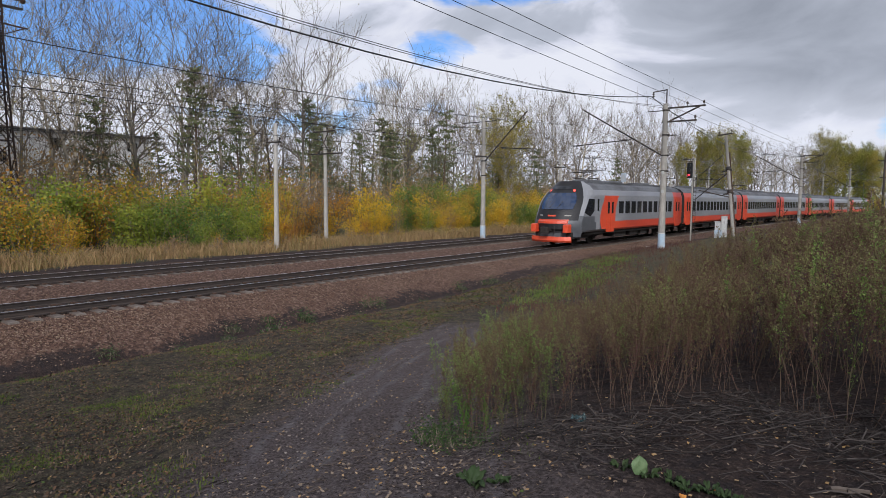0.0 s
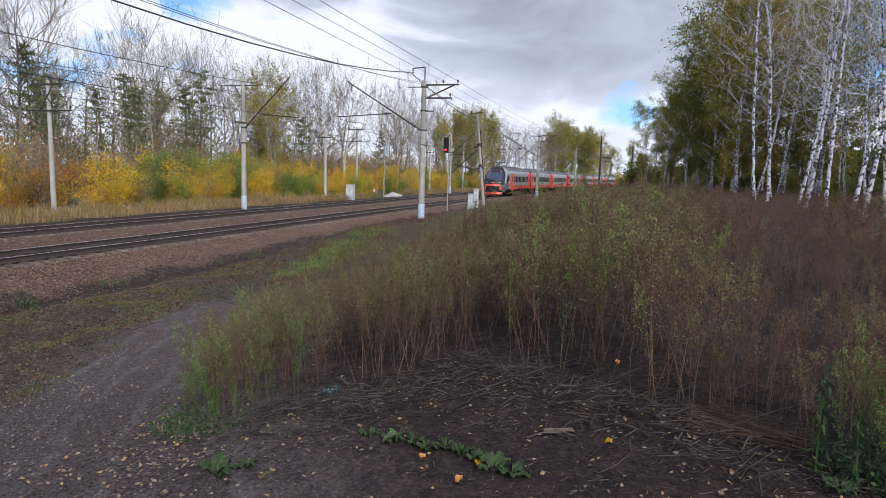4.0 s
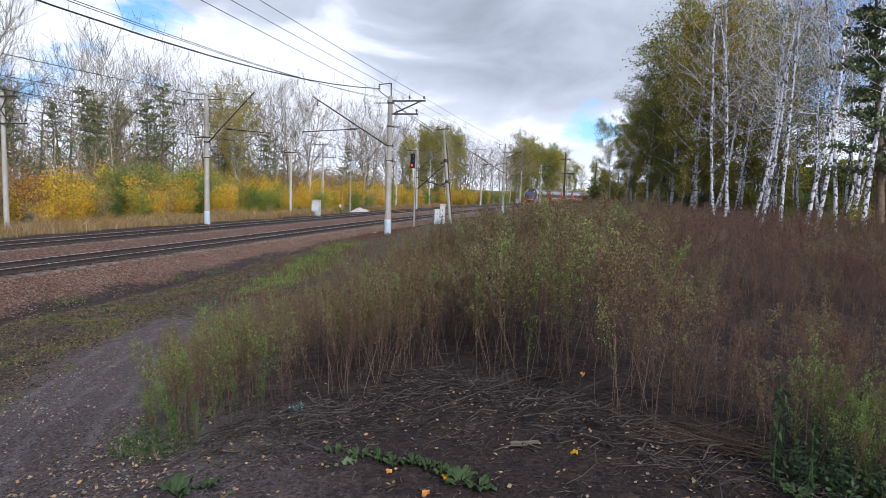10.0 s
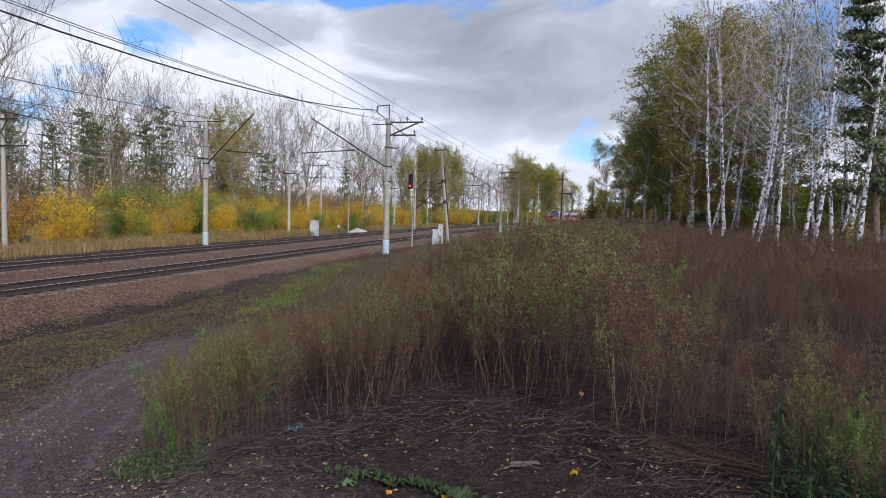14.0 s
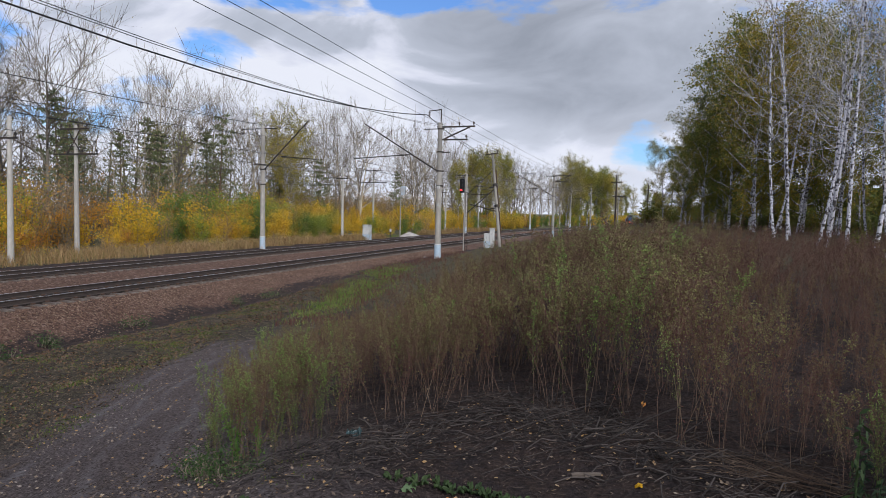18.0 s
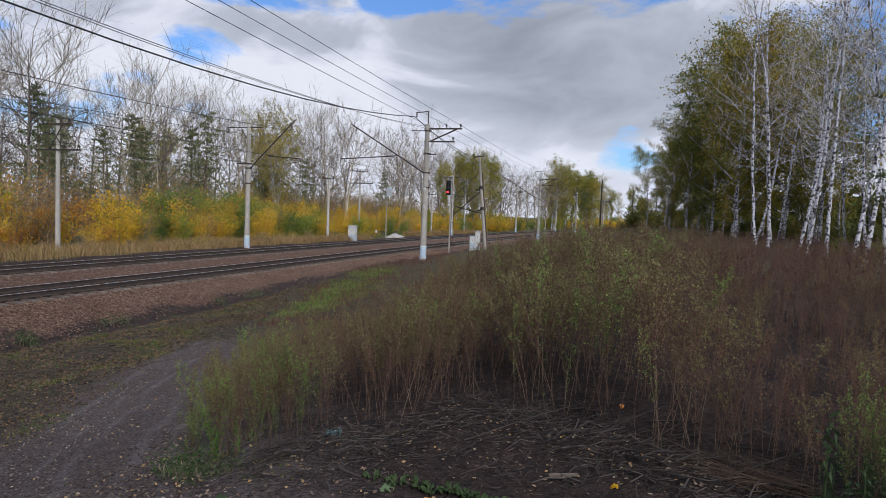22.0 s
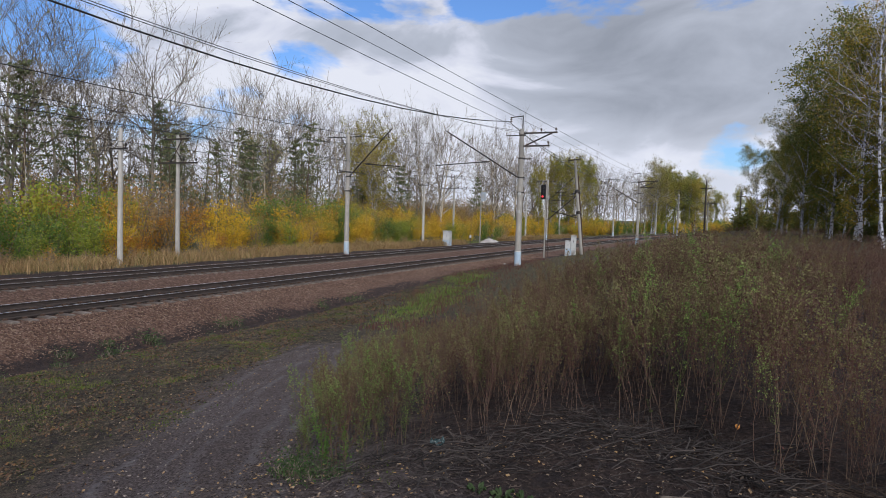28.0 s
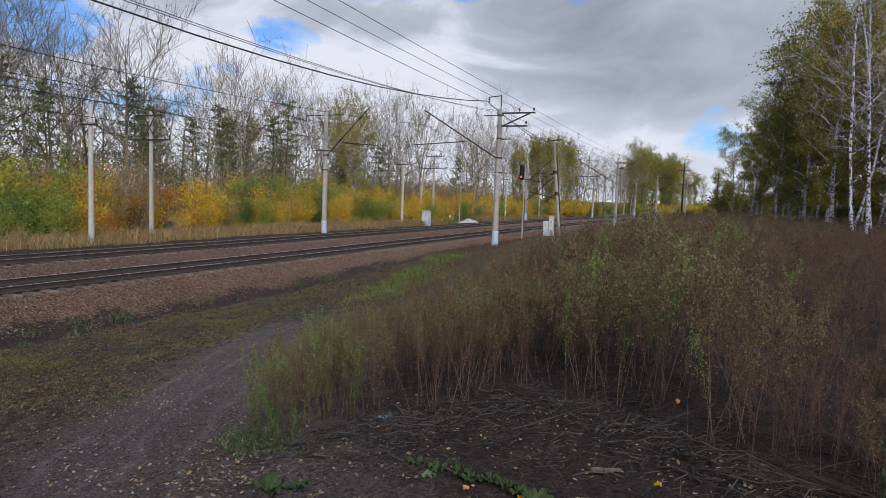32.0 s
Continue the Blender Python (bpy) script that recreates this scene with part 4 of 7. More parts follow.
def car_body(parent, nose):
    """The shell, with red blocks round the doors and a red band along the sill."""
    y0 = 3.3 if nose else 0.15
    marks = [y0, 6.7, CAR_LEN - 2.4, CAR_LEN - 0.15] if nose else [y0, 2.4, CAR_LEN - 2.4, CAR_LEN - 0.15]
    ys = sorted(set(marks + [y0 + (CAR_LEN - 0.15 - y0) * i / 10 for i in range(11)]))
    k = len(SECTION)
    v = [(x, y, z) for y in ys for x, z in SECTION]
    f, s = [], []
    for j in range(len(ys) - 1):
        m = (ys[j] + ys[j + 1]) / 2
        door = m > CAR_LEN - 2.4 or (not nose and m < 2.4)
        for i in range(k - 1):
            f.append((j * k + i, j * k + k + i, j * k + k + i + 1, j * k + i + 1))
            zz = (SECTION[i][1] + SECTION[i + 1][1]) / 2
            s.append(2 if zz > 3.6 else 1 if door or (zz < 1.5 and (m > 6.7 or not nose)) else 4 if zz < 1.5 else 0)
    f += [tuple(range(k)), tuple(range(len(v) - 1, len(v) - k - 1, -1))]
    s += [3, 3]
    part("body", v, f, [TRAIN_GREY, TRAIN_RED, TRAIN_ROOF, UNDER, TRAIN_DARK], parent, slots=s)
    if nose:
        out = [(4.45, 1.04), (4.2, 1.5), (4.2, 2.0), (4.4, 2.5), (4.75, 3.0), (4.9, 3.34), (7.25, 3.34), (7.0, 2.9), (6.75, 2.4), (6.7, 1.04)]
        for side in (-1, 1):
            k = len(out)
            g = Geo()
            g.add([(side * 1.75, y, z) for y, z in out] + [(side * 1.70, y, z) for y, z in out], [tuple(range(k)), tuple(range(2 * k - 1, k - 1, -1))] + [(i, (i + 1) % k, k + (i + 1) % k, k + i) for i in range(k)])
            g.done("door_surround", TRAIN_RED, parent, "orange-red panel with a slanting edge round the door")
    wy = [7.35 + i * 1.17 for i in range(10)] if nose else [2.75 + i * 1.17 for i in range(14)]
    for side in (-1, 1):
        for y in wy:
            g = Geo()
            xs = sorted((side * 1.728, side * 1.752))
            g.box(xs[0], xs[1], y, y + 0.82, 2.08, 2.95)
            g.done("side_window", TRAIN_GLASS, parent)
        for y in ((5.2,) if nose else (0.7,)) + (CAR_LEN - 2.0,):
            g = Geo()
            xs = sorted((side * 1.72, side * 1.765))
            for h in (0, 0.66):
                g.box(xs[0], xs[1], y + h, y + h + 0.62, 0.82, 3.16)
            xs = sorted((side * 1.76, side * 1.772))
            for h in (0.16, 0.82):
                g.box(xs[0], xs[1], y + h, y + h + 0.3, 2.1, 2.9, 1)
            g.done("door", [TRAIN_RED, TRAIN_GLASS], parent, "orange-red sliding door with narrow windows")
    g = Geo()
    g.box(-1.5, 1.5, 0.4 if not nose else 2.2, CAR_LEN - 0.4, 0.72, 0.94)
    for y, w in ((8.0, 2.2), (11.0, 1.6), (13.2, 1.3)):
        g.box(-1.35, -0.5, y, y + w, 0.36, 0.72, cut=0.03)
        g.box(0.5, 1.35, y - 0.5, y + w - 0.5, 0.38, 0.72, cut=0.03)
    g.done("underframe", UNDER, parent, "grimy underframe with equipment boxes")
    g = Geo()
    for y, w in ((4.5, 2.4), (9.2, 1.5), (14.5, 2.0)):
        g.box(-0.6, 0.6, y, y + w, 4.24, 4.46, cut=0.06)
    g.box(-0.85, -0.75, 3, CAR_LEN - 1, 4.2, 4.3)
    g.box(0.75, 0.85, 3, CAR_LEN - 1, 4.2, 4.3)
    g.done("roof_equipment", TRAIN_ROOF, parent, "dusty grey roof boxes")
    for y in (3.4, CAR_LEN - 3.0):
        g = Geo()
        for side in (-1, 1):
            xs = sorted((side * 0.98, side * 1.12))
            g.box(xs[0], xs[1], y - 1.7, y + 1.7, 0.5, 0.68, cut=0.02)
            for d in (-1.2, 1.2):
                g.box(xs[0] - 0.02, xs[1] + 0.02, y + d - 0.2, y + d + 0.2, 0.36, 0.62, cut=0.02)
        g.box(-1.0, 1.0, y - 0.25, y + 0.25, 0.52, 0.72)
        bogie = g.done("bogie", UNDER, parent)
        for d in (-1.2, 1.2):
            for side in (-1, 1):
                w = Geo()
                w.tube((side * 0.70, y + d, 0.475 + 0.18 - 0.18), (side * 0.83, y + d, 0.475), 0.475, n=18)
                w.tube((side * 0.83, y + d, 0.475), (side * 0.86, y + d, 0.475), 0.3, n=14)
                w.done("wheel", UNDER, bogie)


def pantograph(parent, y):
    """Base frame, two folded arms and the collector head, on four insulators."""
    base = Geo().tube((-0.55, y - 0.9, 4.55), (-0.55, y + 0.9, 4.55), 0.04).done("pantograph", STEEL_DARK, parent, "folded dark pantograph on the roof")
    Geo().tube((0.55, y - 0.9, 4.55), (0.55, y + 0.9, 4.55), 0.04).done("base_bar", STEEL_DARK, base)
    for s in (-1, 1):
        Geo().tube((s * 0.5, y - 0.8, 4.6), (s * 0.35, y + 0.9, 4.85), 0.03).done("lower_arm", STEEL_DARK, base)
        Geo().tube((s * 0.35, y + 0.9, 4.85), (s * 0.3, y - 0.5, 4.98), 0.025).done("upper_arm", STEEL_DARK, base)
    for d in (-0.5, -0.2):
        Geo().tube((-0.9, y + d, 5.0), (0.9, y + d, 5.0), 0.035).done("contact_strip", STEEL_DARK, base)
    for s in (-0.5, 0.5):
        for d in (-0.7, 0.7):
            Geo().lathe([(0.05, 4.26), (0.09, 4.32), (0.05, 4.36), (0.09, 4.42), (0.05, 4.46), (0.05, 4.55)], 8, at=(s, y + d)).done("insulator", INSULATOR, base)


def cab_front(parent):
    """The sloping nose: a sheet over width and height, set back towards the top and the sides."""

    def skin(u, z, out=0.0):
        x = HALF * u
        w = 1.0 if z < 2.8 else 1.0 - 0.46 * max(0.0, (z - 2.8) / 1.48) ** 1.7
        w *= 1.0 if z > 1.1 else 0.93 + 0.07 * max(0, (z - 0.5) / 0.6)
        lean = 0.0 if z < 1.5 else 1.75 * ((z - 1.5) / 2.78) ** 1.35
        y = 0.35 + lean + 1.12 * abs(u) ** 1.9 - (0.12 if 1.1 < z < 1.7 else 0.0) - out
        return (x * w, y, z)

    us = [-1, -0.95, -0.88, -0.78, -0.62, -0.4, -0.2, 0, 0.2, 0.4, 0.62, 0.78, 0.88, 0.95, 1]
    zs = [0.62, 0.9, 1.1, 1.45, 1.7, 2.0, 2.3, 2.6, 2.9, 3.2, 3.5, 3.8, 4.0, 4.15, 4.28]
    v = [skin(u, z) for z in zs for u in us]
    n = len(us)
    f, s = [], []
    for j in range(len(zs) - 1):
        for i in range(n - 1):
            f.append((j * n + i, j * n + i + 1, j * n + n + i + 1, j * n + n + i))
            z, u = (zs[j] + zs[j + 1]) / 2, abs(us[i] + us[i + 1]) / 2
            s.append(1 if 1.7 < z and u < 0.9 else 2 if z < 2.0 else 0)
    part("front_fairing", v, f, [TRAIN_GREY, BLACK, TRAIN_DARK], parent, "black-masked grey nose fairing", s, True)
    # cheeks between the nose and the straight body
    for side in (-1, 1):
        v, f, s = [], [], []
        ring = [p for p in SECTION if p[0] * side >= 0]
        ring = sorted(ring, key=lambda p: p[1])
        for x, z in ring:
            a = skin(side, max(0.62, z))
            mid = ((a[0] + x) / 2, (a[1] + 3.3) / 2, z)
            v += [a, mid, (x, 3.3, z)]
        for j in range(len(ring) - 1):
            z = (ring[j][1] + ring[j + 1][1]) / 2
            for i in range(2):
                q = (j * 3 + i, j * 3 + i + 1, j * 3 + 3 + i + 1, j * 3 + 3 + i)
                f.append(q if side > 0 else q[::-1])
                s.append(1 if z < 1.95 else 0)
        part("nose_cheek", v, f, [TRAIN_GREY, TRAIN_DARK], parent, slots=s)
        g = Geo()
        g.add([(side * 1.76, 1.75, 2.2), (side * 1.76, 2.6, 1.95), (side * 1.76, 3.2, 2.3), (side * 1.76, 3.2, 3.1), (side * 1.74, 2.45, 3.12),
               (side * 1.66, 1.75, 2.2), (side * 1.66, 2.6, 1.95), (side * 1.66, 3.2, 2.3), (side * 1.66, 3.2, 3.1), (side * 1.62, 2.45, 3.12)],
              [(0, 1, 2, 3, 4), (9, 8, 7, 6, 5)] + [(i, (i + 1) % 5, 5 + (i + 1) % 5, 5 + i) for i in range(5)])
        g.done("cab_side_window", TRAIN_GLASS, parent)
        g = Geo()
        xs = sorted((side * 1.735, side * 1.752))
        g.box(xs[0], xs[1], 3.55, 4.1, 1.05, 3.15)
        g.box(xs[0] - 0.004, xs[1] + 0.004, 3.68, 3.95, 2.3, 3.1, 1)
        g.done("cab_door", [TRAIN_GREY, TRAIN_GLASS], parent, "grey cab door with a small window")

    def sheet(name, u0, u1, z0, z1, material, out=0.02, label="", nu=8, nz=5, shape=None):
        v, f = [], []
        for q in (out, -0.03):
            for j in range(nz + 1):
                z = z0 + (z1 - z0) * j / nz
                half = 1.0 if shape is None else shape(j / nz)
                for i in range(nu + 1):
                    u = (u0 + u1) / 2 + (u1 - u0) / 2 * (2 * i / nu - 1) * half
                    v.append(skin(u, z, q))
        m = (nu + 1) * (nz + 1)
        for j in range(nz):
            for i in range(nu):
                a = j * (nu + 1) + i
                f += [(a, a + 1, a + nu + 2, a + nu + 1), (m + a + nu + 1, m + a + nu + 2, m + a + 1, m + a)]
        border = [i for i in range(nu + 1)] + [j * (nu + 1) + nu for j in range(1, nz + 1)] + [nz * (nu + 1) + i for i in range(nu - 1, -1, -1)] + [j * (nu + 1) for j in range(nz - 1, 0, -1)]
        for a, b in zip(border, border[1:] + border[:1]):
            f.append((b, a, m + a, m + b))
        return part(name, v, f, material, parent, label)

    sheet("windscreen", -0.70, 0.70, 2.42, 3.5, SCREEN_GLASS, 0.03, "dark blue raked windscreen", shape=lambda t: 0.93 + 0.07 * math.sin(math.pi * t))
    sheet("destination_panel", -0.5, 0.5, 3.72, 3.95, TRAIN_GLASS, 0.025)
    for s in (-1, 1):
        sheet("tail_lamp", s * 0.60 - 0.03, s * 0.60 + 0.03, 3.60, 3.71, TAIL_GLOW, 0.035, "lit red tail lamp", 3, 2)
        sheet("number_marking", s * 0.56 - 0.10, s * 0.56 + 0.10, 1.98, 2.05, CONCRETE_PALE, 0.02, "small white marking", 3, 1)
    sheet("emblem", -0.16, 0.16, 1.95, 2.05, TRAIN_RED, 0.02, "small red emblem", 3, 1)
    sheet("red_bar", -0.62, 0.62, 1.50, 1.76, TRAIN_RED, 0.05, "orange-red bar over the coupler")
    sheet("coupler_recess", -0.64, 0.64, 0.92, 1.46, BLACK, 0.03)
    for s in (-1, 1):
        g = Geo()
        g.box(s * 1.16 - 0.18, s * 1.16 + 0.18, 0.16, 0.75, 0.94, 1.46, cut=0.05)
        g.done("buffer_lamp_box", TRAIN_RED, parent, "orange-red corner box")
    g = Geo()
    g.box(-0.16, 0.16, -0.35, 0.5, 1.0, 1.22, cut=0.03)
    g.box(-0.27, 0.27, -0.5, -0.25, 0.9, 1.3, cut=0.04)
    g.tube((0.35, 0.3, 1.35), (0.5, -0.05, 0.85), 0.03)
    g.tube((-0.35, 0.3, 1.35), (-0.5, -0.05, 0.85), 0.03)
    g.done("coupler", UNDER, parent, "dark automatic coupler with hoses")
    g = Geo()
    v, f = [], []
    for j, (z, out) in enumerate(((0.30, 0.10), (0.42, 0.0), (0.66, 0.05))):
        for i in range(9):
            u = -1 + i / 4
            v.append((1.42 * u, out + 0.02 + 0.45 * abs(u) ** 2.6, z))
    for z, out in ((0.66, 0.13), (0.30, 0.18)):
        for i in range(9):
            u = -1 + i / 4
            v.append((1.38 * u, out + 0.05 + 0.45 * abs(u) ** 2.6, z))
    for j in range(5):
        for i in range(8):
            k = (j + 1) % 5
            f.append((j * 9 + i, j * 9 + i + 1, k * 9 + i + 1, k * 9 + i))
    part("rail_guard", v, f, TRAIN_RED, parent, "orange-red rail guard above the sleepers")
    g = Geo()
    g.box(-1.3, 1.3, 0.75, 3.3, 0.5, 0.93)
    g.done("nose_underframe", UNDER, parent)
    g = Geo()
    for s in (-0.32, 0.25):
        g.tube((s, skin(s / HALF, 2.5)[1] - 0.05, 2.5), (s + 0.28, skin(0, 3.0)[1] - 0.06, 2.95), 0.015, n=5)
    g.done("wiper", BLACK, parent)


def gangway(parent):
    g = Geo()
    g.box(-0.75, 0.75, CAR_LEN - 0.15, CAR_LEN + 0.25, 0.95, 3.4, cut=0.03)
    g.box(-0.12, 0.12, CAR_LEN - 0.3, CAR_LEN + 0.3, 0.85, 1.05)
    g.done("gangway", BLACK, parent, "black bellows between the cars")


# y of the tail of the train at each time
TAIL = [(0.0, 35.9), (1.0, 49.0), (2.0, 62.3), (3.0, 75.4), (5.5, 106.2), (8.0, 136.8), (11.0, 170.0), (14.0, 202.5), (20.0, 268.0), (26.0, 330.0), (32.0, 390.0)]
CARS = []


def build_train():
    for i in range(7):
        lab = "orange-red and grey commuter train cab car seen from its tail" if i == 0 else "orange-red and grey commuter train carriage on the near track"
        root = thing("railcar", NEAR_X, 36 + i * 22, 0.18, lab, "train car", "cars of the commuter train")
        if i < 2:
            car_body(root, i == 0)
            if i == 0:
                cab_front(root)
                pantograph(root, 5.6)
            gangway(root)
        else:
            for ch in CARS[1].children:
                c = new(ch.name.split(".")[0], ch.data)
                c.parent = root
                if "label" in ch:
                    c["label"] = ch["label"]
                for sub in ch.children:
                    w = new("wheel", sub.data)
                    w.parent = c
        CARS.append(root)
    pantograph(CARS[2], 5.6)
    pantograph(CARS[4], 5.6)


def motions():
    """The train draws away along the near track, each car turned to the bend."""
    for i, car in enumerate(CARS):
        rows = []
        for k in range(65):
            t = k / 2
            y = tail_at(t) + i * 22.0
            a, b = y + 3.4, y + 18.6
            xa, xb = NEAR_X + bend(a), NEAR_X + bend(b)
            turn = math.atan2(xa - xb, b - a)
            rows.append((t, pose(xa + 3.4 * math.sin(turn), a - 3.4 * math.cos(turn), 0.18 + grade(a), math.degrees(math.atan2(grade(b) - grade(a), b - a)), 0, math.degrees(turn))))
        walk(car, rows)
    for leaf, rows in WIND_LEAF:
        walk(leaf, rows)


def tail_at(t):
    """A smooth line through the times at which the tail passes."""
    for k in range(len(TAIL) - 1):
        (ta, ya), (tb, yb) = TAIL[k], TAIL[k + 1]
        if t <= tb:
            va = (yb - ya) / (tb - ta) if k == 0 else (yb - TAIL[k - 1][1]) / (tb - TAIL[k - 1][0])
            vb = (yb - ya) / (tb - ta) if k + 2 >= len(TAIL) else (TAIL[k + 2][1] - ya) / (TAIL[k + 2][0] - ta)
            s, h = (t - ta) / (tb - ta), tb - ta
            return (2 * s ** 3 - 3 * s ** 2 + 1) * ya + (s ** 3 - 2 * s ** 2 + s) * h * va + (3 * s ** 2 - 2 * s ** 3) * yb + (s ** 3 - s ** 2) * h * vb
    return TAIL[-1][1]


build_train()


# ---- house beyond the wood ----
BRICK_WHITE = mat("white_silicate_brick", (0.76, 0.76, 0.75), (0.86, 0.86, 0.85), 3, 0.9, 0.2, (0.68, 0.68, 0.68), stretch=(1, 0.4, 6))


def long_house():
    x, y0, y1, z1 = -89.0, -40.0, 45.0, 11.2
    root = thing("apartment_block", x, 0, 0, "long white brick building with a dark flat roof edge", "building")
    rows = ((9.2, 10.5), (7.1, 8.5), (3.2, 4.6))
    spots = [[22.4 + 9.7 * k for k in range(-6, 3)], [16.2 + 9.7 * k for k in range(-5, 3)], [20.0 + 9.7 * k for k in range(-6, 3)]]
    g = Geo()
    zs = [-1.0] + [q for r in rows[::-1] for q in r] + [z1]
    for i in range(len(zs) - 1):
        edges = [y0] + ([q for y in spots[2 - i // 2] for q in (y, y + 1.5)] if i % 2 else []) + [y1]
        for j in range(0, len(edges) - 1, 2):
            g.add([(0, edges[j], zs[i]), (0, edges[j + 1], zs[i]), (0, edges[j + 1], zs[i + 1]), (0, edges[j], zs[i + 1])], [(0, 1, 2, 3)])
    g.box(-12, -0.35, y0, y1, -1, z1 - 0.1)
    g.done("wall", BRICK_WHITE, root)
    g = Geo()
    g.box(-12.5, 0.55, y0 - 0.5, y1 + 0.5, z1, z1 + 0.28)
    g.done("roof", mat("dark_roof_edge", (0.07, 0.068, 0.07), (0.11, 0.105, 0.105), 4), root, "dark overhanging roof edge")
    g = Geo()
    for yy in (5.0, 15.0):
        g.box(-4, -3.2, yy, yy + 0.9, z1 + 0.28, z1 + 1.3)
    g.done("chimney", BRICK_WHITE, root)
    for (za, zb), ys in zip(rows, spots):
        for y in ys:
            g = Geo()
            ys = [y, y + 0.08, y + 0.5, y + 0.58, y + 0.96, y + 1.04, y + 1.42, y + 1.5]
            zz = [za, za + 0.08, zb - 0.08, zb]
            v = [(-0.05, a, c) for a in ys for c in zz]
            frame_faces = [(4 * i + j, 4 * i + 4 + j, 4 * i + 5 + j, 4 * i + 1 + j) for i in range(7) for j in range(3) if i % 2 == 0 or j != 1]
            win = part("window", v, frame_faces, WHITE_PAINT, root, "white window frame with three panes")
            for a in (0.08, 0.58, 1.04):
                g = Geo()
                g.box(-0.16, -0.12, y + a, y + a + 0.4, za + 0.06, zb - 0.06)
                g.done("pane", TRAIN_GLASS, win)


long_house()

# ---- plants ----


def fast_mesh(name, v, q, mats, slots=None):
    """A mesh of quads from arrays."""
    v, q = np.asarray(v, dtype=np.float32), np.asarray(q, dtype=np.int32)
    me = bpy.data.meshes.new(name)
    me.vertices.add(len(v))
    me.vertices.foreach_set("co", v.ravel())
    me.loops.add(q.size)
    me.loops.foreach_set("vertex_index", q.ravel())
    me.polygons.add(len(q))
    me.polygons.foreach_set("loop_start", np.arange(0, q.size, 4, dtype=np.int32))
    for m in mats:
        me.materials.append(m)
    if slots is not None:
        me.polygons.foreach_set("material_index", np.asarray(slots, dtype=np.int32))
    me.update(calc_edges=True)
    return me


def tubes(seg, sides):
    """Tapered prisms along segments (x0 y0 z0 x1 y1 z1 r0 r1)."""
    seg = np.asarray(seg, dtype=float)
    a, b, r0, r1 = seg[:, :3], seg[:, 3:6], seg[:, 6], seg[:, 7]
    d = b - a
    d /= np.linalg.norm(d, axis=1, keepdims=True) + 1e-9
    ref = np.where(np.abs(d[:, 2:3]) > 0.9, [[1.0, 0, 0]], [[0, 0, 1.0]])
    s = np.cross(d, ref)
    s /= np.linalg.norm(s, axis=1, keepdims=True) + 1e-9
    t = np.cross(d, s)
    if sides == 2:
        v = np.stack([a - s * r0[:, None], a + s * r0[:, None], b + s * r1[:, None], b - s * r1[:, None]], 1)
        n = len(seg)
        return v.reshape(-1, 3), np.arange(4 * n).reshape(n, 4)
    ring = []
    for p, r in ((a, r0), (b, r1)):
        for k in range(sides):
            w = 2 * math.pi * k / sides
            ring.append(p + r[:, None] * (math.cos(w) * s + math.sin(w) * t))
    v = np.stack(ring, 1)
    base = (np.arange(len(seg)) * 2 * sides)[:, None]
    q = np.concatenate([base + np.array([[k, (k + 1) % sides, sides + (k + 1) % sides, sides + k]]) for k in range(sides)], 0)
    return v.reshape(-1, 3), q


def chain(seg, sides):
    """One connected tube along the pieces of a single limb."""
    seg = np.asarray(seg, dtype=float)
    pts = np.vstack([seg[:, :3], seg[-1:, 3:6]])
    rad = np.append(seg[:, 6], seg[-1, 7])
    d = np.gradient(pts, axis=0)
    d /= np.linalg.norm(d, axis=1, keepdims=True) + 1e-9
    s = np.cross(d, [[0.31, 0.95, 0.05]])
    s /= np.linalg.norm(s, axis=1, keepdims=True) + 1e-9
    t = np.cross(d, s)
    ring = [pts + rad[:, None] * (math.cos(2 * math.pi * k / sides) * s + math.sin(2 * math.pi * k / sides) * t) for k in range(sides)]
    v = np.stack(ring, 1).reshape(-1, 3)
    q = [(i * sides + k, i * sides + (k + 1) % sides, (i + 1) * sides + (k + 1) % sides, (i + 1) * sides + k) for i in range(len(seg)) for k in range(sides)]
    return v, np.array(q)


def leaves(pts, size, rng, lift=-0.3, long=1.6):
    """A small pointed quad at each point, turned at random."""
    pts = np.asarray(pts, dtype=float)
    n = len(pts)
    d = rng.normal(size=(n, 3))
    d[:, 2] += lift
    d /= np.linalg.norm(d, axis=1, keepdims=True)
    e = rng.normal(size=(n, 3))
    e -= d * (e * d).sum(1, keepdims=True)
    e /= np.linalg.norm(e, axis=1, keepdims=True) + 1e-9
    s = size * rng.uniform(0.6, 1.3, size=(n, 1))
    v = np.stack([pts, pts + d * s * long * 0.5 + e * s * 0.5, pts + d * s * long, pts + d * s * long * 0.5 - e * s * 0.5], 1)
    return v.reshape(-1, 3), np.arange(4 * n).reshape(n, 4)


def joined(*parts_):
    v, q, s, o = [], [], [], 0
    for (pv, pq), slot in parts_:
        if len(pv) == 0:
            continue
        v.append(pv)
        q.append(pq + o)
        s.append(np.full(len(pq), slot))
        o += len(pv)
    return np.concatenate(v), np.concatenate(q), np.concatenate(s)


def branch(p, d, length, r, n, wob, up, rnd, out, taper=0.35):
    """A crooked limb of n pieces; returns its points."""
    pts = [(Vector(p), r)]
    p, d = Vector(p), Vector(d).normalized()
    for i in range(n):
        d = (d + Vector((rnd.gauss(0, wob), rnd.gauss(0, wob), rnd.gauss(0, wob * 0.6) + up))).normalized()
        q = p + d * (length / n)
        r1 = r * (1 - (1 - taper) * (i + 1) / n)
        out.append((*p, *q, pts[-1][1], r1))
        pts.append((q, r1))
        p = q
    return pts


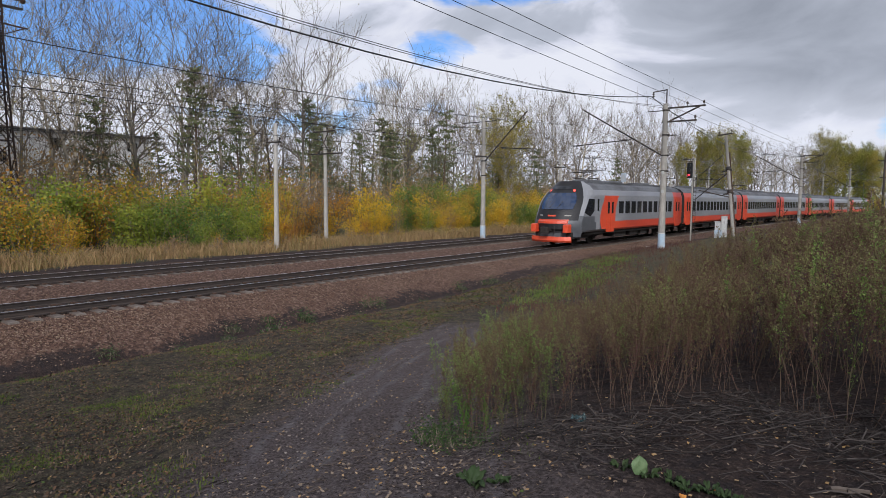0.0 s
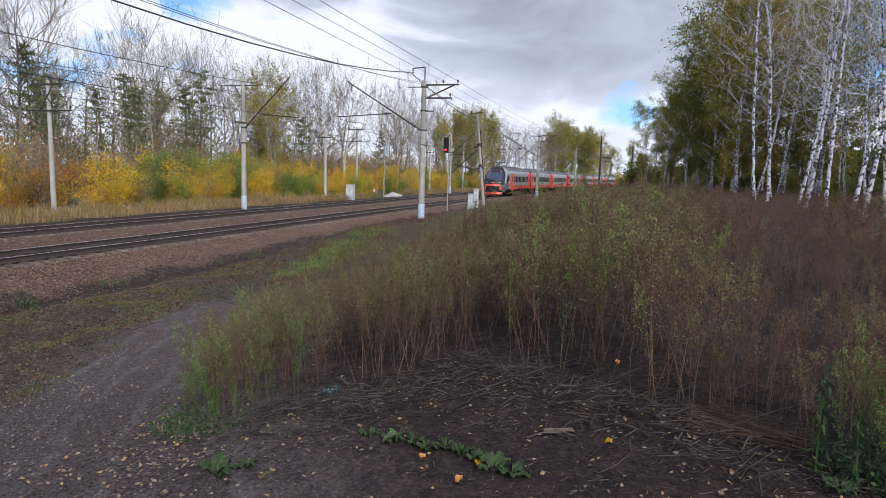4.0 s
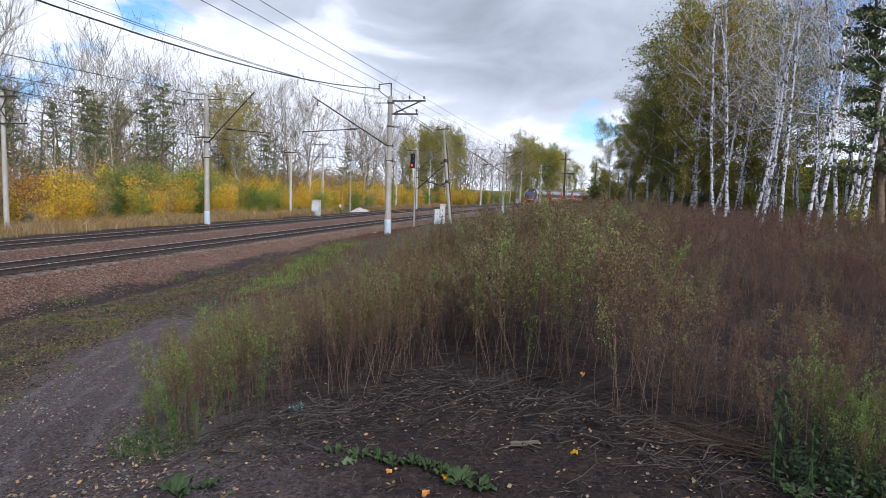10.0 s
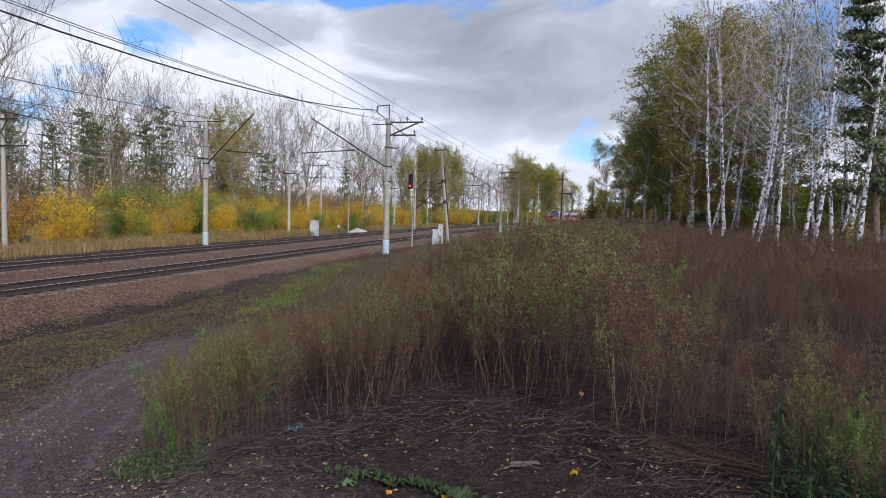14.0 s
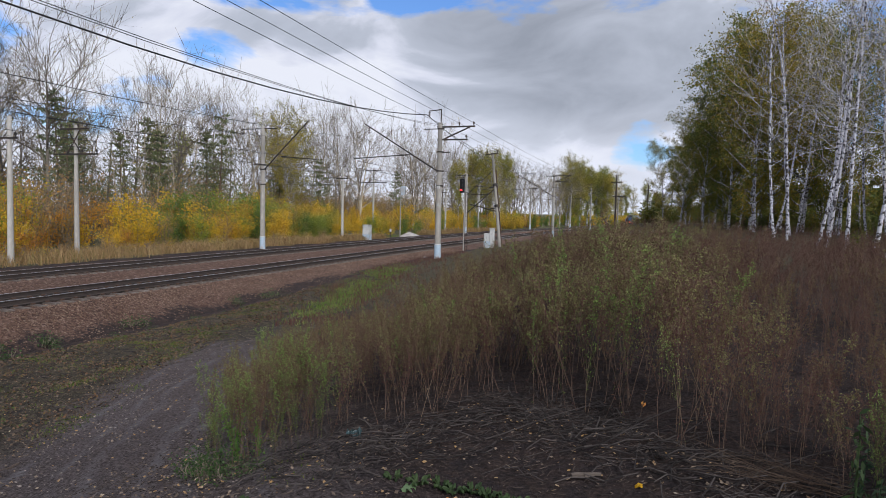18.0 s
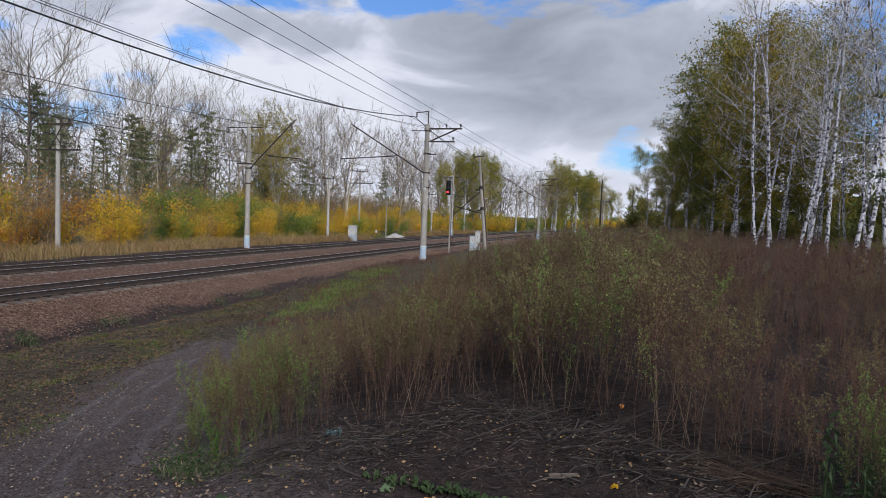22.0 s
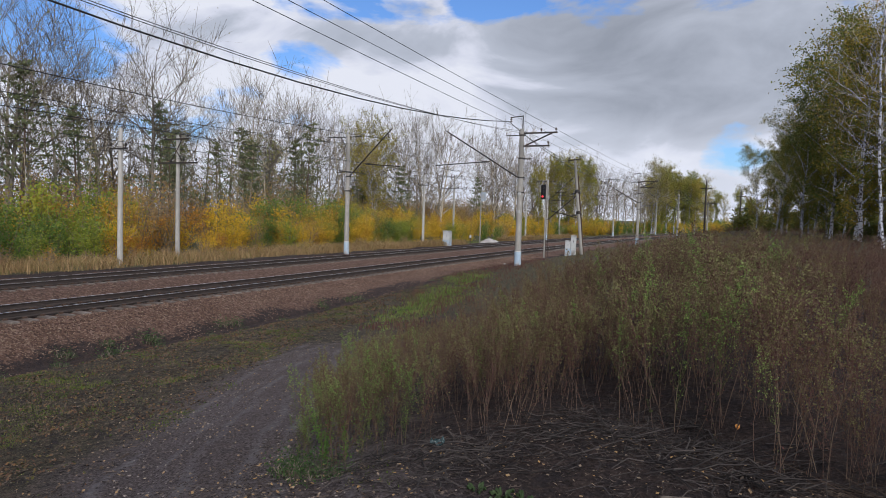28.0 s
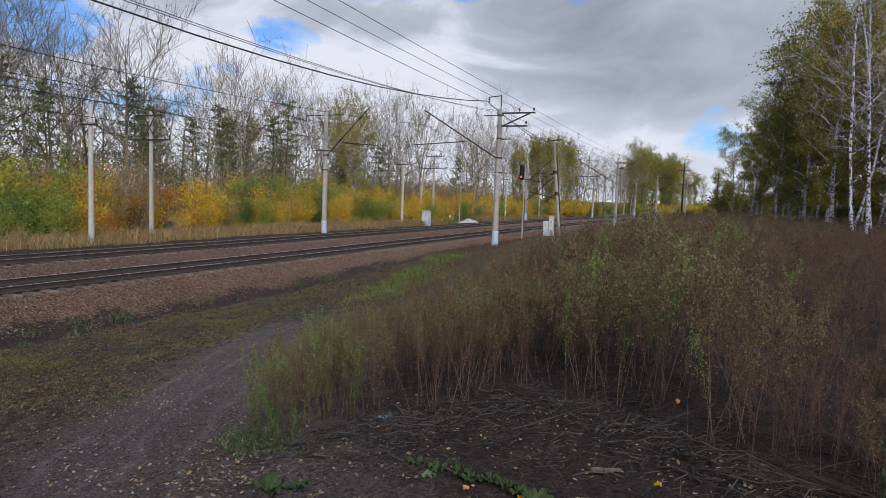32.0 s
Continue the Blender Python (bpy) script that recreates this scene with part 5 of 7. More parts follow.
def skeleton(seed, h, r, start=0.3, n1=16, n2=5, n3=4, ratio=0.42, ang=45, shape="round", up1=0.06, wob=0.12, lean=0.03, ratio2=0.5, droop=0.0, limb=0.58, thin=1.0):
    """Trunk, limbs, boughs and twigs of one tree, as lists of tapered pieces."""
    rnd = random.Random(seed)
    trunk, limbs, boughs, twigs = [], [], [], []
    tp = branch((0, 0, -0.3), (rnd.gauss(0, lean), rnd.gauss(0, lean), 1), h, r, 10, 0.035, 0.02, rnd, trunk, 0.12)
    for i in range(n1):
        t = start + (1 - start) * (i + rnd.random()) / n1
        k = min(9, int(t * 10))
        p = tp[k][0].lerp(tp[k + 1][0], t * 10 - k)
        rr = tp[k][1]
        f = {"round": math.sin(math.pi * min(1, 0.22 + 0.78 * (1 - t) ** 0.8)), "cone": 1.05 - t, "upright": 0.9 - 0.55 * t}[shape]
        az = i * 2.4 + rnd.uniform(-0.5, 0.5)
        a = radians(ang + rnd.uniform(-14, 14)) * (1.15 - 0.5 * t if shape != "cone" else 1.0)
        d = (math.sin(a) * math.cos(az), math.sin(a) * math.sin(az), math.cos(a))
        ln = max(0.5, h * ratio * f * rnd.uniform(0.75, 1.2))
        lp = branch(p, d, ln, max(0.022, rr * limb), 5, wob, up1, rnd, limbs, 0.25)
        for j in range(n2):
            u = 0.25 + 0.75 * (j + rnd.random()) / n2
            k2 = min(4, int(u * 5))
            p2 = lp[k2][0].lerp(lp[k2 + 1][0], u * 5 - k2)
            d2 = (lp[k2 + 1][0] - lp[k2][0]).normalized() + Vector((rnd.gauss(0, 0.6), rnd.gauss(0, 0.6), rnd.gauss(0.1, 0.45) - droop))
            bp = branch(p2, d2, ln * ratio2 * rnd.uniform(0.6, 1.1) * (1.2 - 0.5 * u), max(0.018 * thin, lp[k2][1] * 0.6), 3, wob * 1.3, up1 - droop * 0.4, rnd, boughs, 0.3)
            for m in range(n3):
                u3 = rnd.uniform(0.25, 1.0)
                k3 = min(2, int(u3 * 3))
                p3 = bp[k3][0].lerp(bp[k3 + 1][0], u3 * 3 - k3)
                d3 = (bp[k3 + 1][0] - bp[k3][0]).normalized() + Vector((rnd.gauss(0, 0.6), rnd.gauss(0, 0.6), rnd.gauss(0.15, 0.4) - droop * 1.5))
                branch(p3, d3, ln * 0.24 * rnd.uniform(0.6, 1.4) + 0.15, 0.021 * thin, 2 if droop else 1, wob, -droop * 0.5, rnd, twigs, 0.5)
    return trunk, limbs, boughs, twigs


def along_pieces(seg, n, rng, spread=0.0):
    seg = np.asarray(seg, dtype=float)
    w = np.linalg.norm(seg[:, 3:6] - seg[:, :3], axis=1)
    k = rng.choice(len(seg), size=n, p=w / w.sum())
    t = rng.uniform(0, 1, size=(n, 1))
    return seg[k, :3] * (1 - t) + seg[k, 3:6] * t + rng.normal(size=(n, 3)) * spread


def make_tree(name, label, group, seed, bark, twig_mat, leaf=None, n_leaf=0, leaf_size=0.1, sides=6, spread=0.12, crown_label="", **kw):
    trunk, limbs, boughs, twigs = skeleton(seed, **kw)
    rng = np.random.default_rng(seed)
    root = thing(name, 0, -900, 0, label, "tree", group)
    v, q, s = joined((tubes(trunk, sides + 1), 0), (tubes(limbs, 4), 0))
    ob = new("trunk", fast_mesh("trunk", v, q, [bark]))
    ob.parent = root
    bits = [(tubes(boughs, 3), 0), (tubes(twigs, 2), 0)]
    if n_leaf:
        bits.append((leaves(along_pieces(twigs, n_leaf, rng, spread), leaf_size, rng), 1))
    v, q, s = joined(*bits)
    ob = new("crown", fast_mesh("crown", v, q, [twig_mat] + ([leaf] if leaf else []), s))
    ob.parent = root
    if crown_label:
        ob["label"] = crown_label
    return root


BARK_GREY = mat("grey_bark", (0.13, 0.115, 0.095), (0.23, 0.2, 0.165), 10, 0.95, 0.4, (0.12, 0.105, 0.09), stretch=(1, 1, 0.3), random_tint=0.25)
BARK_PALE = mat("pale_aspen_bark", (0.30, 0.255, 0.19), (0.44, 0.385, 0.295), 8, 0.9, 0.3, (0.19, 0.165, 0.13), stretch=(1, 1, 0.4), random_tint=0.2)
TWIG_GREY = mat("grey_brown_twigs", (0.12, 0.098, 0.075), (0.215, 0.178, 0.137), 6, 0.95, random_tint=0.25)
TWIG_BIRCH = mat("pale_birch_twigs", (0.34, 0.32, 0.33), (0.52, 0.50, 0.52), 6, 0.95, random_tint=0.2)
PINE_BARK = mat("brown_pine_bark", (0.09, 0.06, 0.045), (0.16, 0.11, 0.08), 10, 0.95, 0.4)


def birch_bark():
    m = mat("white_birch_bark", (0.39, 0.39, 0.44), (0.53, 0.53, 0.58), 6, 0.85, 0.2, random_tint=0.12)
    n, l = m.node_tree.nodes, m.node_tree.links
    p = n["Principled BSDF"]
    src = p.inputs["Base Color"].links[0].from_socket
    co = n.new("ShaderNodeTexCoord")
    mp = n.new("ShaderNodeMapping")
    mp.inputs["Scale"].default_value = (4.5, 4.5, 4.5)
    l.new(co.outputs["Object"], mp.inputs[0])
    t = n.new("ShaderNodeTexNoise")
    t.inputs["Scale"].default_value, t.inputs["Detail"].default_value = 1.3, 5.0
    l.new(mp.outputs[0], t.inputs["Vector"])
    r = n.new("ShaderNodeValToRGB")
    r.color_ramp.elements[0].position, r.color_ramp.elements[1].position = 0.50, 0.56
    l.new(t.outputs[0], r.inputs[0])
    mx = n.new("ShaderNodeMix")
    mx.data_type = "RGBA"
    l.new(r.outputs[0], mx.inputs[0])
    l.new(src, mx.inputs[6])
    mx.inputs[7].default_value = (0.045, 0.04, 0.038, 1)
    l.new(mx.outputs[2], p.inputs["Base Color"])
    return m


BIRCH = birch_bark()
LEAF_AUTUMN = leaf_mat("autumn_shrub_leaves", [(0.0975, 0.1495, 0.0260), (0.1820, 0.2145, 0.0325), (0.3250, 0.2795, 0.0364), (0.5200, 0.3380, 0.0364), (0.4940, 0.2210, 0.0390), (0.3120, 0.1560, 0.0520)], 0.085, 0.4)
LEAF_YELLOW = leaf_mat("yellow_leaves", [(0.2700, 0.2600, 0.0300), (0.5000, 0.3600, 0.0300), (0.7000, 0.4300, 0.0300), (0.7600, 0.4300, 0.0350)], 0.3, 0.4)
LEAF_BIRCH_Y = leaf_mat("olive_yellow_birch_leaves", [(0.18, 0.185, 0.04), (0.32, 0.28, 0.05), (0.46, 0.34, 0.05)], 0.2, 0.4)
LEAF_GREEN = leaf_mat("dull_green_leaves", [(0.045, 0.075, 0.018), (0.085, 0.115, 0.025), (0.16, 0.16, 0.03), (0.27, 0.19, 0.03)], 0.12, 0.35)
LEAF_OLIVE = leaf_mat("olive_birch_leaves", [(0.0581, 0.0968, 0.0242), (0.1065, 0.1404, 0.0290), (0.1839, 0.1791, 0.0339), (0.3098, 0.2372, 0.0387), (0.4066, 0.2614, 0.0387)], 0.10, 0.4)
LEAF_DULL = leaf_mat("dull_olive_green_leaves", [(0.1040, 0.1495, 0.0325), (0.1820, 0.2210, 0.0429), (0.3120, 0.2730, 0.0520), (0.4290, 0.3120, 0.0520)], 0.12, 0.35)
LEAF_LIGHT = leaf_mat("fresh_yellow_green_leaves", [(0.1125, 0.1812, 0.0312), (0.2125, 0.2687, 0.0400), (0.3625, 0.3438, 0.0475)], 0.2, 0.4)
NEEDLES = leaf_mat("pine_needles", [(0.065, 0.09, 0.045), (0.11, 0.135, 0.06), (0.18, 0.18, 0.085)], 0.3, 0.15)
LEAF_BROWN = leaf_mat("brown_brush_leaves", [(0.1840, 0.1380, 0.0862), (0.2990, 0.2070, 0.1035), (0.3795, 0.2185, 0.0862), (0.2760, 0.2415, 0.0690)], 0.15, 0.35)
WEED_TOP = leaf_mat("dry_horseweed_heads", [(0.0878, 0.0494, 0.0409), (0.1318, 0.0784, 0.0544), (0.1669, 0.1151, 0.0681), (0.1756, 0.1406, 0.0681), (0.1493, 0.1449, 0.0544)], 1.7, 0.35, 0.8)
WEED_FAR = leaf_mat("mauve_brown_weed_twigs", [(0.0622, 0.0280, 0.0283), (0.0960, 0.0446, 0.0398), (0.1242, 0.0603, 0.0491), (0.1354, 0.0780, 0.0522), (0.1242, 0.0936, 0.0470)], 1.1, 0.3, 0.8)
WEED_DOT = leaf_mat("olive_weed_heads", [(0.1426, 0.1134, 0.0620), (0.1690, 0.1490, 0.0700), (0.2006, 0.1922, 0.0760), (0.2482, 0.2376, 0.0950)], 0.9, 0.35, 0.8, island=0.4)
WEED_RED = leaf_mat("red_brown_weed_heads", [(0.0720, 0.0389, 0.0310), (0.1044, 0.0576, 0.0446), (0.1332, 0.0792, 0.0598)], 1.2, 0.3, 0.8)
WEED_GREEN = leaf_mat("green_horseweed", [(0.0705, 0.0855, 0.0322), (0.1006, 0.1258, 0.0402), (0.1409, 0.1560, 0.0554)], 0.7, 0.4, 0.8)
WEED_LUSH = leaf_mat("green_horseweed_heads", [(0.1008, 0.1792, 0.0392), (0.1680, 0.2520, 0.0616), (0.2801, 0.3362, 0.1120)], 0.9, 0.4, 0.8, island=0.6)
LIME = leaf_mat("fresh_green_leaves", [(0.0599, 0.14, 0.0285), (0.0998, 0.2, 0.038), (0.149, 0.25, 0.057)], 2.0, 0.4)
WEED_STEM = leaf_mat("dry_weed_stems", [(0.0496, 0.0314, 0.0266), (0.0991, 0.0664, 0.0499), (0.1714, 0.1275, 0.0885)], 1.0, 0.0, 0.9)
DRY_GRASS = leaf_mat("dry_grass", [(0.1560, 0.1025, 0.0528), (0.2730, 0.1750, 0.0864), (0.4420, 0.2937, 0.1500), (0.2210, 0.1875, 0.0660), (0.5460, 0.3625, 0.1980)], 0.35, 0.35, 0.9)
GREEN_GRASS = leaf_mat("short_grass", [(0.06, 0.105, 0.024), (0.12, 0.18, 0.038), (0.22, 0.225, 0.08)], 0.8, 0.35, 0.8)


VERGE_GRASS = leaf_mat("trodden_grass", [(0.0396, 0.0714, 0.0126), (0.0836, 0.1218, 0.0225), (0.1584, 0.1680, 0.0450)], 0.9, 0.3, 0.8)
VERGE_DRY = leaf_mat("withered_grass", [(0.0318, 0.0223, 0.0188), (0.0742, 0.0535, 0.0428), (0.1622, 0.1265, 0.0944)], 0.9, 0.0, 0.9, island=0.6)


def make_pine(seed, h, spread=0.26, needle=0.15, tuft=9):
    rnd = random.Random(seed)
    rng = np.random.default_rng(seed)
    trunk, limbs = [], []
    tp = branch((0, 0, -0.3), (rnd.gauss(0, 0.02), rnd.gauss(0, 0.02), 1), h, 0.17, 10, 0.02, 0.02, rnd, trunk, 0.12)
    tips = []
    for i in range(34):
        t = 0.26 + 0.73 * (i + rnd.random()) / 34
        k = min(9, int(t * 10))
        p = tp[k][0].lerp(tp[k + 1][0], t * 10 - k)
        az = i * 2.4 + rnd.uniform(-0.4, 0.4)
        ln = h * spread * (1.08 - t) * rnd.uniform(0.5, 1.25) + 0.25
        bp = branch(p, (math.cos(az), math.sin(az), rnd.uniform(-0.12, 0.28)), ln, 0.035, 4, 0.1, 0.03, rnd, limbs, 0.3)
        for q, r in bp[1:]:
            tips.append((*q, ln))
    tips = np.array(tips)
    c = np.repeat(tips, tuft, axis=0)
    pts = c[:, :3] + rng.normal(size=(len(c), 3)) * (0.11 * c[:, 3:4] + 0.10) * [1, 1, 0.28]
    root = thing("pine_tree", 0, -900, 0, "dark green pine with thin tiers of branches", "tree", "pines in the wood")
    v, q, s = joined((tubes(trunk, 6), 0), (tubes(limbs, 3), 0))
    ob = new("trunk", fast_mesh("trunk", v, q, [PINE_BARK]))
    ob.parent = root
    v, q = leaves(pts, needle, rng, long=1.9)
    ob = new("crown", fast_mesh("crown", v, q, [NEEDLES]))
    ob.parent = root
    return root


def make_shrub(seed, h, leaf, n_leaf, label, size=0.13, wide=0.5, group="shrubs along the railway", name="shrub"):
    rnd = random.Random(seed)
    rng = np.random.default_rng(seed)
    stems, twigs = [], []
    for i in range(11):
        az = rnd.uniform(0, 6.28)
        a = rnd.uniform(0.05, 0.5)
        o = (0.3 * math.cos(az) * rnd.random(), 0.3 * math.sin(az) * rnd.random(), -0.2)
        sp = branch(o, (math.sin(a) * math.cos(az), math.sin(a) * math.sin(az), math.cos(a)), h * rnd.uniform(0.6, 1.0), 0.022, 5, 0.09, 0.05, rnd, stems, 0.25)
        for j in range(9):
            k = rnd.randint(1, 4)
            branch(sp[k][0], (rnd.gauss(0, 0.8), rnd.gauss(0, 0.8), rnd.uniform(0.1, 1.0)), h * wide * rnd.uniform(0.25, 0.6), 0.009, 2, 0.15, 0.04, rnd, twigs, 0.4)
    root = thing(name, 0, -900, 0, label, "shrub", group)
    v, q, s = joined((tubes(stems, 3), 0), (tubes(twigs, 2), 0))
    ob = new("stem", fast_mesh("stem", v, q, [TWIG_GREY]))
    ob.parent = root
    if n_leaf:
        v, q = leaves(along_pieces(twigs, n_leaf, rng, 0.16), size, rng, long=1.4)
        ob = new("foliage", fast_mesh("foliage", v, q, [leaf]))
        ob.parent = root
    return root


def plant(proto, x, y, scale=1.0, sink=0.0, z=None):
    z = ground_z(x, y) if z is None else z
    m = pose(x, y, z - sink, random.uniform(-2, 2), random.uniform(-2, 2), random.uniform(0, 360)) @ Matrix.Diagonal((scale * random.uniform(0.9, 1.1), scale * random.uniform(0.9, 1.1), scale, 1))
    return copy_thing(proto, m)


def retire(protos):
    """The patterns themselves stand in the wood too, far back."""
    for i, p in enumerate(protos):
        p.matrix_basis = pose(-112 - 4 * (i % 5), 10 + 11 * i, ground_z(-112, 10))


FAR_WOOD, LEAFY = [], []


def left_wood():
    bare = [make_tree("bare_tree", "tall leafless grey-brown tree with fine upswept twigs", "leafless trees beyond the railway", 11 + i, BARK_PALE if i % 2 else BARK_GREY, TWIG_GREY, LEAF_BIRCH_Y, 60 + 60 * (i % 3), 0.11,
                      h=19.0, r=0.25, limb=0.62, start=0.2 + 0.06 * (i % 3), n1=13, n2=8, n3=4, ratio=0.5, ang=50, shape="round", up1=0.04, wob=0.2, lean=0.07, ratio2=0.52, spread=0.2, thin=1.15) for i in range(6)]
    thin = [make_tree("thin_tree", "slender leaning pale-barked sapling with few twigs", "saplings at the edge of the wood", 40 + i, BARK_PALE, TWIG_GREY, LEAF_BIRCH_Y, 90, 0.1,
                      h=10.0, r=0.10, start=0.4, n1=10, n2=4, n3=3, ratio=0.22, ang=35, shape="upright", lean=0.12) for i in range(3)]
    leafy = [make_tree("leafy_tree", "tall tree with an olive-yellow autumn crown", "leafy trees beyond the railway", 60 + i, BIRCH, TWIG_GREY, LEAF_BIRCH_Y if i == 0 else LEAF_DULL, 5200 if i == 0 else 9500, 0.165,
                       h=18.0, r=0.2, start=0.12, n1=24, n2=7, n3=5, ratio=0.38 if i == 0 else 0.28, ang=42 if i == 0 else 34, shape="round", spread=0.28) for i in range(3)]
    pines = [make_pine(80 + i, 15.0 + i, 0.34, 0.16, 17) for i in range(3)]
    rnd = random.Random(5)
    # the front rows, then depth
    for k in range(84):
        y = -34 + 150 * (k + rnd.random()) / 84
        x = -64 + 0.0 * y - rnd.random() ** 1.3 * 26 + (14 * step(75, 125, y))
        plant(rnd.choice(bare), x + bend(y) * 0.6, y, rnd.uniform(0.74, 1.1) * (0.9 if y > 80 else 1.1 if y < 45 else 1), 0.1)
    for k in range(44):
        y = 92 + 130 * (k + rnd.random()) / 44
        x = -46 - rnd.random() ** 1.4 * 26 + bend(y)
        plant(rnd.choice(bare), x, y, rnd.uniform(0.72, 0.95), 0.1)
    for x, y, s in ((-69, 40, 1.1), (-66, 44, 0.85), (-62, 66, 0.82), (-66, 70, 1.0), (-62, 78.5, 0.98), (-66, 80, 0.9), (-68, 57, 1.0), (-70, 62, 0.85), (-61, 52, 0.7), (-56, 97, 0.8), (-66, 28, 0.75),
                    (-50, 118, 0.75), (-70, 15, 0.8), (-58, 88, 0.75)):
        plant(rnd.choice(pines), x, y, s * 1.06, 0.1)
    for x, y, s, k in ((-55.5, 88, 0.86, 0), (-57, 91, 0.78, 0), (-44, 152, 0.9, 1), (-40.5, 156, 0.9, 1), (-37, 150, 0.86, 0), (-36.5, 160, 0.9, 1), (-47, 165, 0.9, 2), (-41, 133, 0.7, 2), (-54.0, 86.5, 0.62, 0), (-58.8, 90, 0.66, 0)):
        plant(leafy[k], x, y, s, 0.1)
    for k in range(26):
        y = 186 + 70 * rnd.random()
        plant(rnd.choice(bare), -38 + bend(y) - rnd.random() * 22, y, rnd.uniform(0.7, 0.9), 0.1)
    for k in range(34):
        y = 225 + 120 * rnd.random()
        x = y * math.tan(radians(-8.3 + 5.6 * rnd.random()))
        if x < -34 + bend(y):
            plant(leafy[rnd.choice((0, 1, 1, 2))], x, y, rnd.uniform(0.85, 1.1) * (0.75 + 0.00125 * y), 0.1)
    for k in range(20):
        y = -20 + 85 * rnd.random()
        plant(rnd.choice(thin), -53 - rnd.random() * 8, y, rnd.uniform(0.7, 1.1), 0.1)
    FAR_WOOD.extend((rnd.choice(bare + bare + pines[:1]), -76 - rnd.random() * 50, -60 + 215 * (k + rnd.random()) / 30, rnd.uniform(0.7, 0.95)) for k in range(30))
    for k in range(2):
        y = 20 + 110 * rnd.random()
        plant(rnd.choice(pines), -66 - rnd.random() * 12 + 8 * step(75, 125, y), y, rnd.uniform(0.7, 1.05), 0.1)
    big = make_tree("yellow_birch", "big birch with hanging orange-yellow leaves", "leafy trees beyond the railway", 71, BIRCH, TWIG_GREY, leaf_mat("orange_birch_leaves", [(0.30, 0.20, 0.035), (0.46, 0.27, 0.035), (0.55, 0.28, 0.04)], 0.3, 0.4), 21000, 0.13,
                    h=22.0, r=0.3, start=0.2, n1=24, n2=8, n3=5, ratio=0.34, ang=48, shape="round", droop=0.25, spread=0.22)
    big.matrix_basis = pose(-47, 8.3, ground_z(-47, 8.3) - 0.1)
    plant(big, -50, 3, 0.95)
    LEAFY.extend(leafy)
    retire(bare + thin + leafy + pines)


left_wood()


def plant_joined(name, rows, label, category):
    """Copies of patterns joined into one mesh: rows of (pattern, x, y, scale)."""
    vs, qs, ss, mats, o = [], [], [], [], 0
    for proto, x, y, sc in rows:
        a = random.uniform(0, 6.28)
        for ch in proto.children:
            me = ch.data
            v = np.empty(len(me.vertices) * 3, dtype=np.float32)
            me.vertices.foreach_get("co", v)
            q = np.empty(len(me.loops), dtype=np.int32)
            me.loops.foreach_get("vertex_index", q)
            v = v.reshape(-1, 3) * sc
            w = np.stack([v[:, 0] * math.cos(a) - v[:, 1] * math.sin(a) + x, v[:, 0] * math.sin(a) + v[:, 1] * math.cos(a) + y, v[:, 2] + ground_z(x, y)], 1)
            slot = np.zeros(len(me.polygons), dtype=np.int32)
            me.polygons.foreach_get("material_index", slot)
            ids = []
            for m in me.materials:
                if m not in mats:
                    mats.append(m)
                ids.append(mats.index(m))
            vs.append(w)
            qs.append(q.reshape(-1, 4) + o)
            ss.append(np.array(ids)[slot])
            o += len(w)
    ob = new(name, fast_mesh(name, np.concatenate(vs), np.concatenate(qs), mats, np.concatenate(ss)))
    return tagged(ob, label, category, kind="stuff")


LEAF_ORANGE = leaf_mat("orange_shrub_leaves", [(0.3000, 0.1800, 0.0420), (0.5160, 0.2520, 0.0360), (0.5520, 0.2160, 0.0420)], 0.25, 0.4)
LEAF_DEEP = leaf_mat("deep_green_shrub_leaves", [(0.0660, 0.1265, 0.0264), (0.1100, 0.1815, 0.0352), (0.1870, 0.2420, 0.0440)], 0.25, 0.35)


